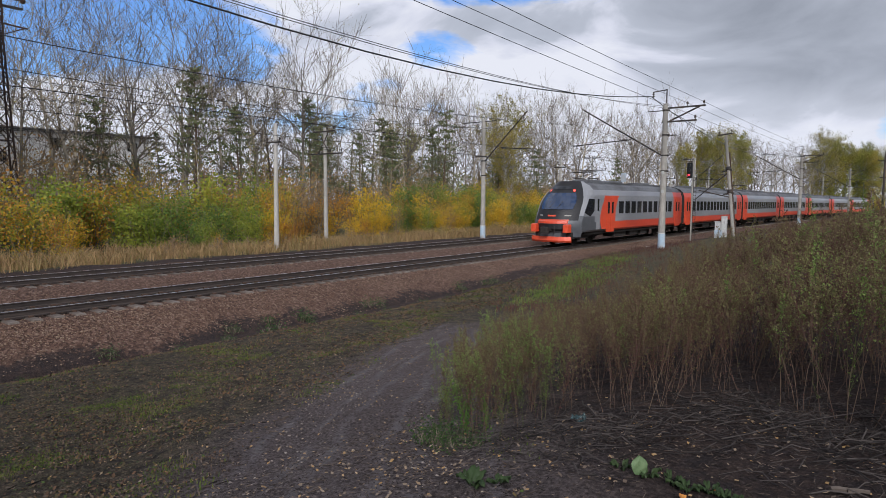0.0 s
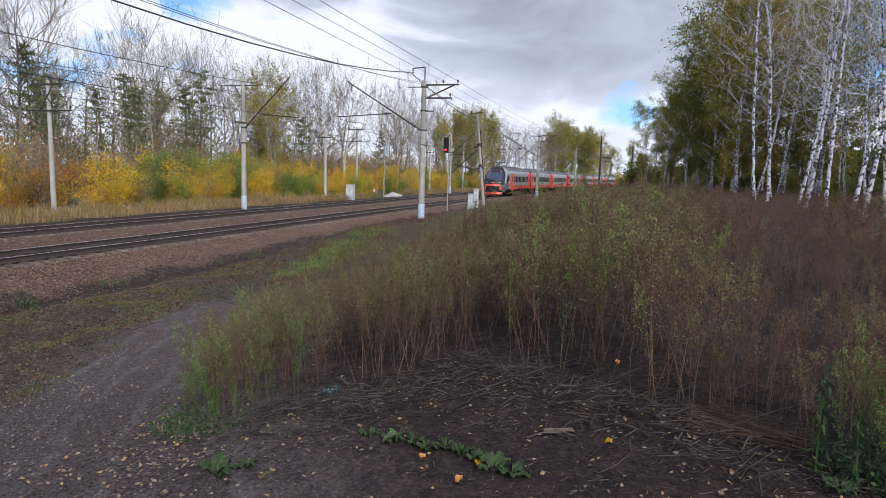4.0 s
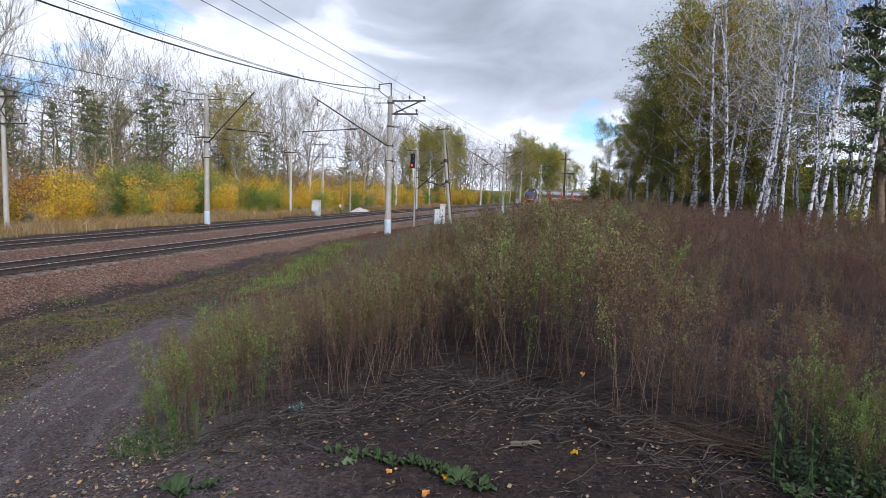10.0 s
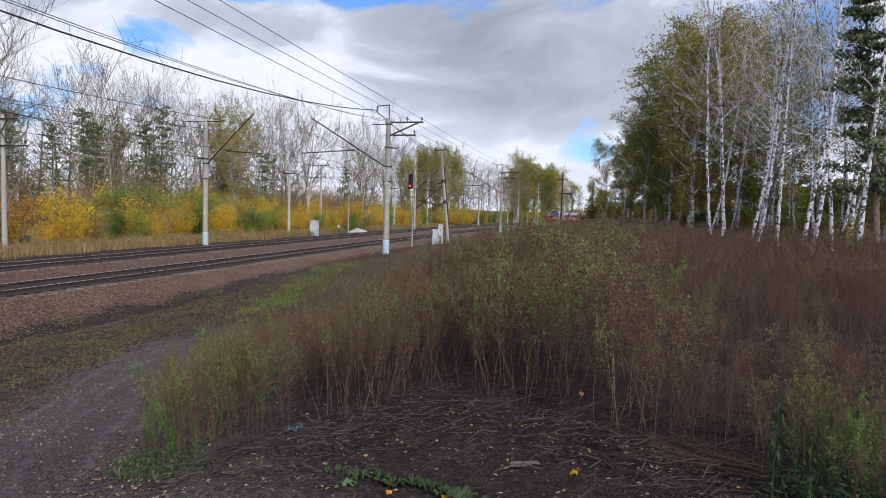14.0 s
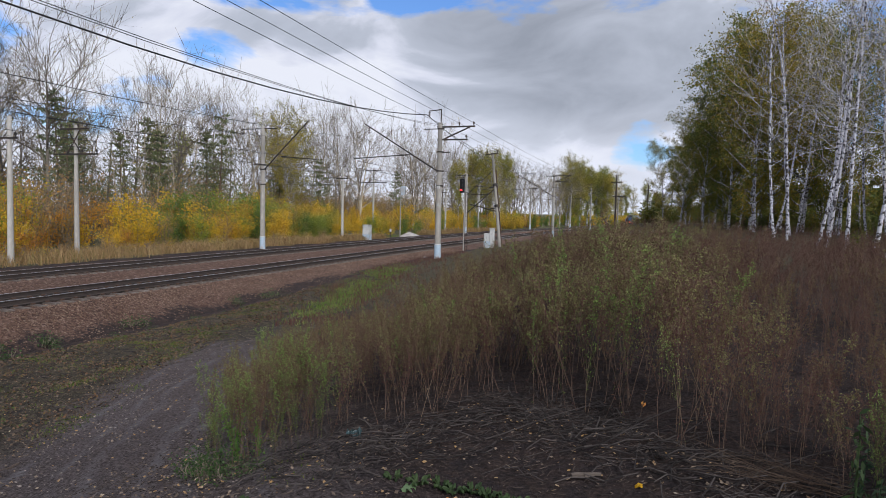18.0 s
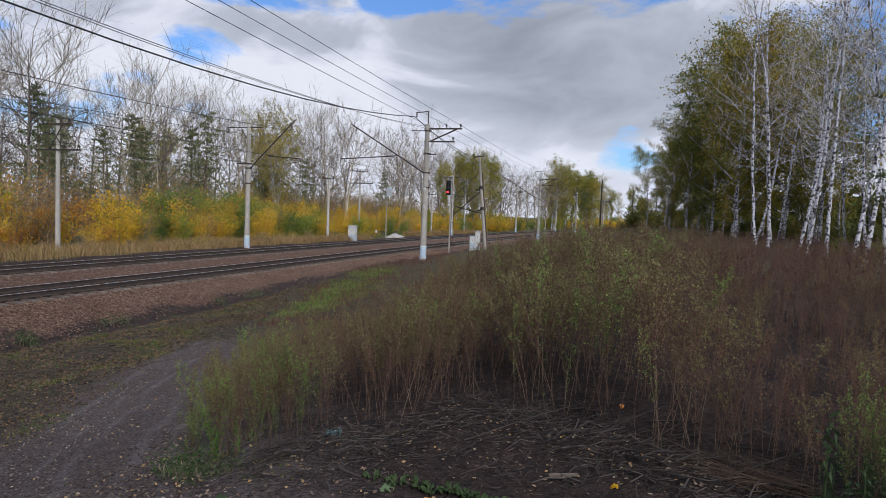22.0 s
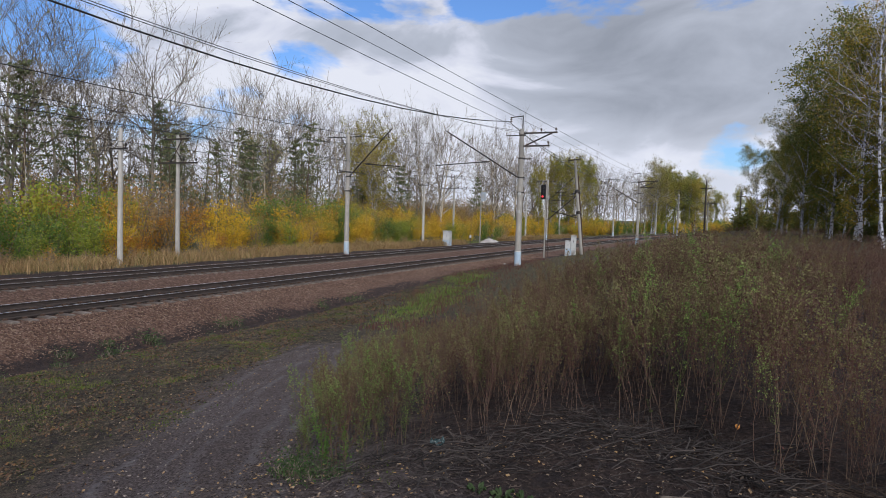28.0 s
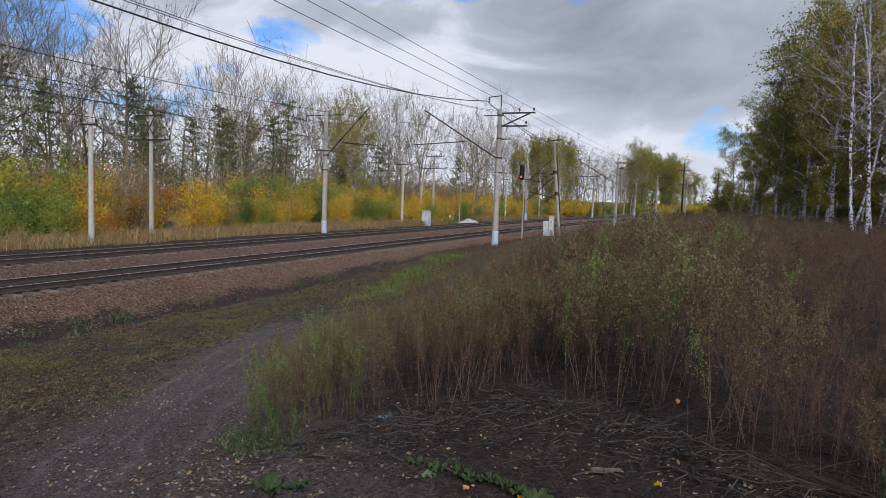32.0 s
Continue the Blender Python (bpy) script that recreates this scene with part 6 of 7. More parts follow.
def left_shrubs():
    rnd = random.Random(8)
    green = [make_shrub(200 + i, 3.6, (LEAF_DEEP, LEAF_LIGHT, LEAF_AUTUMN, LEAF_LIGHT)[i], 2000, ("deep green shrub still in leaf", "yellow-green autumn shrub beside the railway", "dense autumn shrub with green, yellow and orange leaves", "yellow-green autumn shrub beside the railway")[i], 0.09) for i in range(4)]
    gold = [make_shrub(230 + i, 3.6, LEAF_YELLOW, 1900, "shrub with bright golden-yellow leaves", 0.085) for i in range(2)]
    orange = [make_shrub(240 + i, 3.2, LEAF_ORANGE, 1300, "shrub with orange-red autumn leaves", 0.085) for i in range(2)]
    brown = [make_shrub(220 + i, 4.6, LEAF_BROWN, 520, "half-bare brown shrub with a few leaves", 0.085, 0.45) for i in range(3)]

    def choose(x, y):
        f = noise.noise((x * 0.09, y * 0.09, 1.5)) + rnd.gauss(0, 0.36)
        if f < -0.28:
            return rnd.choice(green[:2])
        if f < 0.06:
            return rnd.choice(green)
        if f < 0.26:
            return rnd.choice(gold + green[1:3])
        if f < 0.44:
            return rnd.choice(orange + gold)
        return rnd.choice(brown)

    for k in range(150):
        y = -24 + 92 * (k + rnd.random()) / 150
        x = -36.8 - 9.5 * rnd.random()
        plant(choose(x, y), x, y, rnd.uniform(0.7, 1.15) * (0.85 + 0.85 * (-x - 36.8) / 9.5), 0.05)
    for k in range(84):
        y = 60 + 130 * (k + rnd.random()) / 84
        x = -34.4 - rnd.random() * 7
        plant(rnd.choice(gold * 2 + green) if rnd.random() < 0.6 else choose(x, y), x + bend(y), y, rnd.uniform(0.8, 1.15), 0.05)
    for x, y, sc in ((-36.6, 54.5, 1.0), (-37.5, 57.5, 1.1), (-39, 60, 1.1), (-36.4, 7.2, 0.6), (-38, 29, 0.7), (-37.2, 47, 0.8), (-42, 33, 0.9), (-39, 15, 0.7), (-41, 66, 1.2), (-38, 51, 1.0)):
        plant(gold[0], x, y, sc, 0.05)
    low = [make_shrub(250 + i, 1.7, (LEAF_BROWN, LEAF_AUTUMN)[i], 420, ("low brown withered shrub in the dry grass", "low autumn shrub in the dry grass")[i], 0.075, 0.55) for i in range(2)]
    for k in range(70):
        y = -20 + 86 * (k + rnd.random()) / 70
        plant(rnd.choice(low), -33.6 - 3.2 * rnd.random(), y, rnd.uniform(0.5, 1.0), 0.05)
    retire(low)
    back = []
    for k in range(120):
        y = -32 + 165 * (k + rnd.random()) / 120
        x = -47 - rnd.random() * 15
        back.append((rnd.choice(brown * 2 + orange + green[2:3]), x, y, rnd.uniform(1.1, 1.75)))
    for k in range(70):
        y = 48 + 150 * (k + rnd.random()) / 70
        back.append((rnd.choice(gold * 2 + orange + green[:2]), -42.5 - rnd.random() * 6 + bend(y), y, rnd.uniform(1.15, 1.55)))
    for k in range(130):
        y = 150 + 260 * (k + rnd.random()) / 130
        back.append((rnd.choice(green[:2] + gold * 2 + orange[:1]), -34.0 - rnd.random() * 24 + bend(y), y, rnd.uniform(0.9, 1.7)))
    for k in range(260):
        y = -60 + 300 * (k + rnd.random()) / 260
        FAR_WOOD.append((rnd.choice(brown * 2 + green[2:3]), -64 - rnd.random() * 40 + bend(y), y, rnd.uniform(1.5, 2.7)))
    plant_joined("distant_wood", [r for r in FAR_WOOD if not (-104 < r[1] < -86 and -45 < r[2] < 48)], "deep leafless wood with brown undergrowth beyond the railway", "trees")
    rim = [(rnd.choice(LEAFY), rnd.uniform(-62, 26), rnd.uniform(420, 480), rnd.uniform(0.75, 1.2)) for k in range(18)]
    rim += [(rnd.choice(green[:2] + gold), rnd.uniform(-30, 20), rnd.uniform(400, 420), rnd.uniform(1.6, 2.6)) for k in range(26)]
    plant_joined("distant_trees", rim, "far yellow-green trees where the railway bends away", "trees")
    plant_joined("brush_thicket", back, "thicket of half-bare brown and golden brush before the wood", "shrubs")
    retire(green + gold + orange + brown)


left_shrubs()


def right_wood():
    rnd = random.Random(21)
    white = [make_tree("birch_tree", "tall white-barked birch, nearly leafless, with long pale branches", "birches of the wood", 300 + i, BIRCH, TWIG_BIRCH, LEAF_BIRCH_Y, 260, 0.09,
                       h=21.0, r=0.12, limb=0.32, start=0.27, n1=19, n2=5, n3=3, ratio=0.34, ang=58, shape="upright", up1=0.03, wob=0.2, lean=0.06, ratio2=0.55, spread=0.15, thin=0.55) for i in range(5)]
    green = [make_tree("leafy_birch", "birch with a dense dull-green and olive hanging crown", "birches of the wood", 320 + i, BIRCH, TWIG_GREY, LEAF_OLIVE, 14000, 0.135,
                       h=19.0, r=0.2, start=0.1, n1=26, n2=7, n3=5, ratio=0.30, ang=52, shape="round", droop=0.2, spread=0.25) for i in range(3)]
    # from (38, 24) on the edge is unseen, an extension added for foreground shade
    edge = [(1.5, 116), (3.4, 104), (5.0, 93), (6.2, 84), (7.4, 76), (8.4, 69), (9.6, 62), (11.2, 56), (12.8, 50), (15.0, 45), (17.5, 41), (20.5, 37), (24, 34), (28, 31), (33, 28), (38, 24), (43, 19), (48, 14), (54, 9)]
    for i, (x, y) in enumerate(edge):
        for k in range(4):
            d = k * 4.0 + rnd.uniform(-1, 1)
            px, py = x + d * 0.75 + rnd.uniform(-1.2, 1.2), y + d * 0.55 + rnd.uniform(-1.5, 1.5)
            if y > 64:
                plant(rnd.choice(green), px, py, (0.62 if y > 100 else 0.78 if y > 80 else 0.96) * rnd.uniform(0.9, 1.08), 0.1)
            else:
                plant(rnd.choice(white if k < 3 else green), px, py, rnd.uniform(0.85, 1.12) if k < 3 else rnd.uniform(0.45, 0.7), 0.1)
    for k in range(14):
        t = rnd.random()
        x, y = 10 + 26 * t + rnd.uniform(0, 14), 62 - 30 * t + rnd.uniform(2, 26)
        plant(rnd.choice(white if t > 0.25 else green[:2] + white[:2]), x, y, rnd.uniform(0.85, 1.08), 0.1)
    for x, y, sc in ((9.0, 25.0, 0.72), (8.9, 29.0, 0.8), (9.9, 30.5, 0.78), (8.3, 33.2, 0.8), (8.0, 36.6, 0.85), (8.8, 39.5, 0.85), (8.4, 45.0, 0.95), (10.5, 36.0, 0.9), (11.6, 33.0, 0.85), (7.9, 49.5, 0.95)):
        plant(rnd.choice(white), x + rnd.uniform(-0.3, 0.3), y, sc, 0.1)
    brush = [make_shrub(340 + i, 2.6, LEAF_GREEN, 800, "dark green undergrowth at the foot of the birches", 0.11, 0.5, "undergrowth of the birch wood", "undergrowth_bush") for i in range(2)]
    for k in range(130):
        t = rnd.random()
        x, y = 7 + 26 * t + rnd.uniform(1, 10), 78 - 48 * t + rnd.uniform(2, 16)
        plant(rnd.choice(brush), x, y, rnd.uniform(0.5, 1.1), 0.05)
    for x, y, sc in ((9.2, 26.5, 0.45), (10.2, 28, 0.6), (9.8, 30.5, 0.5), (11.5, 33, 0.7), (9.5, 35.5, 0.5), (8.9, 24.4, 0.4)):
        plant(rnd.choice(brush), x, y, sc, 0.05)
    deep = []
    thick = make_shrub(345, 2.6, LEAF_GREEN, 330, "dark green undergrowth at the foot of the birches", 0.17, 0.5, "undergrowth of the birch wood", "undergrowth_bush")
    for k in range(640):
        t = rnd.random()
        x, y = 3 + 46 * t + rnd.uniform(6, 26), 122 - 92 * t + rnd.uniform(4, 34)
        deep.append((thick, x, y, rnd.uniform(1.6, 3.3)))
    for k in range(70):
        y = 125 + 150 * rnd.random()
        deep.append((thick, y * math.tan(radians(rnd.uniform(-1.6, 5))), y, rnd.uniform(1.0, 2.2)))
    plant_joined("forest_undergrowth", deep, "dark green undergrowth deep in the birch wood", "undergrowth")
    # trees added out of view behind the eye, to cast shade over the foreground
    rear = []
    for k in range(7):
        rear.append((rnd.choice(green), rnd.uniform(2, 26), rnd.uniform(-24, -14), rnd.uniform(0.5, 0.66)))
    for k in range(10):
        rear.append((rnd.choice(white), rnd.uniform(26, 50), rnd.uniform(-30, 0), rnd.uniform(0.8, 1.0)))
    plant_joined("birch_grove", rear, "unseen grove of birches added behind the viewpoint to shade the foreground", "trees")
    spruce = make_pine(390, 10.5, 0.16, 0.09, 60)
    tagged(spruce, "dark spruce with hanging branches among the birches")
    spruce.matrix_basis = pose(9.9, 25.8, 1.5)
    retire(white + green + brush)
    for p in white + green + brush + [thick]:
        p.matrix_basis = pose(45 + rnd.uniform(0, 20), 40 + rnd.uniform(0, 60), 1.7)


right_wood()


# ---- weeds, grass and litter ----
FRONT = [(-30, 60), (-16, 38), (-10.5, 17.3), (-8.4, 11.9), (-6.2, 8.0), (-4.9, 5.9), (-3.9, 4.6), (-3.4, 4.0), (-3.0, 3.85), (-2.7, 4.05), (-2.4, 4.6), (-1.9, 4.7), (-1.7, 5.0), (-1.55, 5.6), (-0.8, 5.5), (-0.25, 5.3), (0.12, 4.75), (0.5, 4.5), (0.8, 4.2), (1.05, 3.75), (2.0, 3.3), (3.0, 3.0), (6.0, 1.5), (30, -4)]
TALL = [(-1.0, 0.6), (-0.75, 0.62), (-0.52, 0.68), (-0.36, 0.76), (-0.25, 0.84), (-0.16, 0.93), (-0.06, 1.02), (0.03, 1.02), (0.09, 0.9), (0.16, 0.66), (0.26, 0.56), (0.5, 0.6)]


def in_weeds(x, y):
    return x - bend(y) > lerp(TOE, y) - 0.2 and y > lerp(FRONT, x)


def weed_shape(seed, h, n_side, n_twig, n_dot, size, width, bare=0.42, r=0.0042, lean=0.12, slim=1.25):
    """A thin stalk with a wide panicle: upswept shoots, fine withered twiglets and many tiny heads at their ends."""
    rnd = random.Random(seed)
    rng = np.random.default_rng(seed)
    stem, shoots, fine = [], [], []
    sp = branch((0, 0, -0.05), (rnd.gauss(0, lean), rnd.gauss(0, lean), 1), h, r, 6, 0.07, 0.03, rnd, stem, 0.3)
    for i in range(n_side):
        t = bare + (1 - bare) * ((i + rnd.random()) / n_side) ** 0.8
        k = min(5, int(t * 6))
        p = sp[k][0].lerp(sp[k + 1][0], t * 6 - k)
        az = i * 2.4 + rnd.uniform(-0.9, 0.9)
        a = rnd.uniform(0.3, 0.85)
        ln = width * (0.25 + math.sin(math.pi * min(1.0, 0.22 + 0.85 * (t - bare) / (1 - bare)))) * rnd.uniform(0.5, 1.2)
        bp = branch(p, (math.sin(a) * math.cos(az), math.sin(a) * math.sin(az), math.cos(a)), ln, r * 0.45, 2, 0.16, 0.06, rnd, shoots, 0.6)
        for m in range(n_twig):
            u = rnd.uniform(0.2, 1.0)
            q = bp[0][0].lerp(bp[2][0], u)
            branch(q, (rnd.gauss(0, 0.6), rnd.gauss(0, 0.6), rnd.uniform(0.1, 1.1)), ln * rnd.uniform(0.2, 0.5) + 0.01, r * 0.3, 1, 0.1, 0.0, rnd, fine, 0.5)
    dots = along_pieces(fine, n_dot * 2, rng, size * 0.6)
    dots = dots[np.argsort(-dots[:, 2] / h + rng.normal(size=len(dots)) * 0.22)[:n_dot]]
    wither = along_pieces(stem + shoots, n_dot // 3, rng, 0.008)
    return joined((chain(stem, 3), 0), (tubes(shoots, 2), 1), (tubes(fine, 2), 1), (leaves(wither, size * 0.75, rng, -0.4, 2.6), 1), (leaves(dots, size, rng, 0.4 * slim, slim), 2))


def spread_mesh(name, shapes, places, mats, label, category):
    """Many plants joined into one mesh: places are (x, y, z, turn, scale, lean_x, lean_y, shape)."""
    vs, qs, ss, o = [], [], [], 0
    for x, y, z, a, s, lx, ly, k in places:
        v, q, sl = shapes[k]
        c, d = math.cos(a) * s, math.sin(a) * s
        w = np.empty_like(v)
        w[:, 0] = v[:, 0] * c - v[:, 1] * d + x + lx * v[:, 2] * s
        w[:, 1] = v[:, 0] * d + v[:, 1] * c + y + ly * v[:, 2] * s
        w[:, 2] = v[:, 2] * s + z
        vs.append(w)
        qs.append(q + o)
        ss.append(sl)
        o += len(v)
    ob = new(name, fast_mesh(name, np.concatenate(vs), np.concatenate(qs), mats, np.concatenate(ss)))
    return tagged(ob, label, category, kind="stuff")


def weeds():
    rnd = random.Random(77)
    near = [weed_shape(500 + i, 1.4 * rnd.uniform(0.85, 1.1), 26, 3, 250, 0.0135, 0.23, 0.36 if i < 7 else 0.12) for i in range(12)]
    mid = [weed_shape(530 + i, 1.3 * rnd.uniform(0.8, 1.15), 15, 3, 130, 0.0125, 0.25, 0.3, 0.006, 0.12, 3.0) for i in range(8)]
    far = [weed_shape(550 + i, 1.3 * rnd.uniform(0.8, 1.15), 8, 2, 60, 0.024, 0.34, 0.2, 0.011, 0.12, 3.4) for i in range(6)]
    stems = [fast_mesh("stem", v, q[s == 0], [WEED_STEM]) for v, q, s in near]
    tops = [[fast_mesh("foliage", v, q[s > 0], [m, d], s[s > 0] - 1) for v, q, s in near] for m, d in ((WEED_FAR, WEED_DOT), (WEED_GREEN, WEED_LUSH), (WEED_FAR, WEED_TOP))]
    count, places, tries = 0, [], 0
    while count < 290 and tries < 9000:
        tries += 1
        x, y = rnd.uniform(-6.0, 2.8), rnd.uniform(3.2, 8.6)
        depth = y - lerp(FRONT, x)
        if not in_weeds(x, y) or depth > 1.9 or rnd.random() < depth * 0.25:
            continue
        left = 1 - step(-3.2, -1.9, x)
        lush = rnd.random() < 0.1 + 0.3 * left
        k = 7 + rnd.randrange(5) if rnd.random() < left * 0.8 + 0.5 * step(1.2, 2.0, x) else rnd.randrange(7)
        ob = new("horseweed")
        for nm, me in (("stem", stems[k]), ("foliage", tops[1 if lush else 2 if x / y > rnd.uniform(0.05, 0.2) and rnd.random() < 0.72 else 0][k])):
            new(nm, me).parent = ob
        s = rnd.uniform(0.62, 1.12) * lerp(TALL, x / y)
        ob.matrix_world = pose(x, y, ground_z(x, y), rnd.gauss(0, 6), rnd.gauss(0, 6), rnd.uniform(0, 360)) @ Matrix.Scale(s, 4)
        tagged(ob, "tall green horseweed with small pale flower heads" if lush else "tall dry brown horseweed gone to seed", "weed", "horseweeds on the bank")
        count += 1

    def sow(n, box, shapes, scale, keep=lambda x, y: True):
        out = []
        cx, cy, size, left = 0.0, 0.0, 1.0, 0
        while len(out) < n:
            if left == 0:
                cx, cy = rnd.uniform(box[0], box[1]), rnd.uniform(box[2], box[3])
                cx, size, left = cx + bend(cy), rnd.uniform(0.62, 1.14), rnd.randint(3, 7)
            left -= 1
            wide = 0.11 + 0.009 * cy
            x, y = cx + rnd.gauss(0, wide), cy + rnd.gauss(0, wide)
            if not in_weeds(x, y) or not keep(x, y):
                continue
            hump = (0.36 + 0.56 * step(0, 4.5, x - bend(y) - lerp(TOE, y))) + 0.2 * noise.noise((x * 0.45, y * 0.45, 3)) + 0.1 * noise.noise((x * 1.7, y * 1.7, 8))
            hump *= (0.82 + 0.18 * step(-0.26, -0.04, x / y) + 0.3 * (1 - step(8, 13, y))) * (1 - 0.28 * step(12, 24, y))
            out.append((x, y, ground_z(x, y), rnd.uniform(0, 6.28), scale * (hump + (lerp(TALL, x / y) * 0.95 - hump) * (1 - step(8, 13, y))) * (1 - 0.22 * step(0.3, 0.5, -x / y) * step(5.5, 8, y)) * size * rnd.uniform(0.82, 1.1), rnd.gauss(0, 0.12) + 0.5 * (x - cx), rnd.gauss(0, 0.12) + 0.5 * (y - cy), rnd.randrange(len(shapes))))
        return out

    def spread_mixed(name, shapes, places, mixed, label):
        """Clumps of different colours, each clump kind one mesh."""
        bins = [[] for m in mixed]
        for p in places:
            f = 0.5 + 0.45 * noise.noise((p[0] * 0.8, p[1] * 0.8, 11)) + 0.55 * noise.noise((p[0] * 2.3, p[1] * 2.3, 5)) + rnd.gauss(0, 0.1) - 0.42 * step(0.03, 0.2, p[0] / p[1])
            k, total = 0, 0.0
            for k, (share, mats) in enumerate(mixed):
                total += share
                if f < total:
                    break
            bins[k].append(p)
        for b, (share, mats) in zip(bins, mixed):
            if b:
                spread_mesh(name, shapes, b, mats, label, "weeds")

    olive, brown, green = [WEED_STEM, WEED_FAR, WEED_DOT], [WEED_STEM, WEED_FAR, WEED_TOP], [WEED_STEM, WEED_GREEN, WEED_LUSH]
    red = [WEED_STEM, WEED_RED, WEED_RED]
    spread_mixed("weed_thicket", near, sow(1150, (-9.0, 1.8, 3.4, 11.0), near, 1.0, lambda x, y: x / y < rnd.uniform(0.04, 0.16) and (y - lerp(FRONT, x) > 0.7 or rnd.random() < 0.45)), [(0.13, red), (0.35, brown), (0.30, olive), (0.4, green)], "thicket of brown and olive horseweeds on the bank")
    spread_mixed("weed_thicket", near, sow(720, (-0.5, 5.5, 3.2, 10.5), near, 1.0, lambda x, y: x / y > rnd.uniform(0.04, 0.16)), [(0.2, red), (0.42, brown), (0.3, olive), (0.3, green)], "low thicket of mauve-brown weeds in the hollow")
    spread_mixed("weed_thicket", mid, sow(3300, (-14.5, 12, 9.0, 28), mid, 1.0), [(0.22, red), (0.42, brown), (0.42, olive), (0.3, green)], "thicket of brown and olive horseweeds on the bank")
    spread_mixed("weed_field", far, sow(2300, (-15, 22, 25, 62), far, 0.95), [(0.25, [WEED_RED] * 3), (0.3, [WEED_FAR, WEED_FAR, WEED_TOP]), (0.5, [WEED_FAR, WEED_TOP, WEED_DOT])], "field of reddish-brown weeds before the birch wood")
    spread_mesh("weed_field", far, sow(1500, (-14, 30, 55, 150), far, 1.15), [WEED_FAR, WEED_FAR, WEED_TOP], "field of reddish-brown weeds before the birch wood", "weeds")
    bright = []
    for k in range(34):
        x, y = rnd.uniform(-4.2, -2.5), 0.0
        y = lerp(FRONT, x) + abs(rnd.gauss(0, 0.5))
        bright.append((x, y, ground_z(x, y), rnd.uniform(0, 6.28), rnd.uniform(0.2, 0.6), 0, 0, rnd.randrange(6)))
    for k in range(70):
        x, y = rnd.gauss(1.6, 0.17), rnd.gauss(4.1, 0.3)
        bright.append((x, y, ground_z(x, y), rnd.uniform(0, 6.28), rnd.uniform(0.25, 0.5), 0, 0, 7 + rnd.randrange(5)))
    spread_mesh("green_weeds", near, bright, [WEED_GREEN, WEED_GREEN, WEED_LUSH], "patch of fresh green weeds beside the dirt track", "weeds")


def leafy_herb(name, x, y, h, n, size, label, material, seed, group=""):
    rnd = random.Random(seed)
    rng = np.random.default_rng(seed)
    stem = []
    branch((0, 0, -0.03), (rnd.gauss(0, 0.06), rnd.gauss(0, 0.06), 1), h, 0.008, 5, 0.04, 0.03, rnd, stem, 0.4)
    root = thing(name, x, y, ground_z(x, y), label, "plant", group)
    ob = new("stem", fast_mesh("stem", *tubes(stem, 4), [material]))
    ob.parent = root
    pts = along_pieces(stem, n, rng, 0.015)
    ob = new("foliage", fast_mesh("foliage", *leaves(pts, size, rng, long=3.2), [material]))
    ob.parent = root


def broad_leaf(v, q, base, az, length, width, rise, rnd):
    """A cupped, wavy leaf blade as a strip of quads."""
    o = len(v)
    n, m = 7, 6
    for i in range(n + 1):
        t = i / n
        w = width * math.sin(math.pi * min(1, 0.1 + 0.9 * t)) ** 0.7 * 0.5
        cx, cz = length * t, rise * math.sin(math.pi * 0.6 * t) * length
        for j in range(m + 1):
            s = 2 * j / m - 1
            lx, ly = cx, w * s
            lz = cz + 0.22 * w * abs(s) + 0.012 * math.sin(9 * t + 5 * s + rnd.random())
            v.append((base[0] + lx * math.cos(az) - ly * math.sin(az), base[1] + lx * math.sin(az) + ly * math.cos(az), base[2] + lz))
    for i in range(n):
        for j in range(m):
            a = o + i * (m + 1) + j
            q.append((a, a + 1, a + m + 2, a + m + 1))


def burdock(x, y, n, size, label, material, seed, name="burdock_plant"):
    rnd = random.Random(seed)
    root = thing(name, x, y, ground_z(x, y) + 0.01, label, "plant", "broad-leaved plants on the bare soil")
    for k in range(n):
        v, q = [], []
        az = 6.283 * k / n + rnd.uniform(-0.5, 0.5)
        broad_leaf(v, q, (0.02 * math.cos(az), 0.02 * math.sin(az), 0.0), az, size * rnd.uniform(0.7, 1.2), size * rnd.uniform(0.5, 0.8), rnd.uniform(0.15, 0.6), rnd)
        part("leaf", v, q, material, root, smooth=True)


WIND_LEAF = []


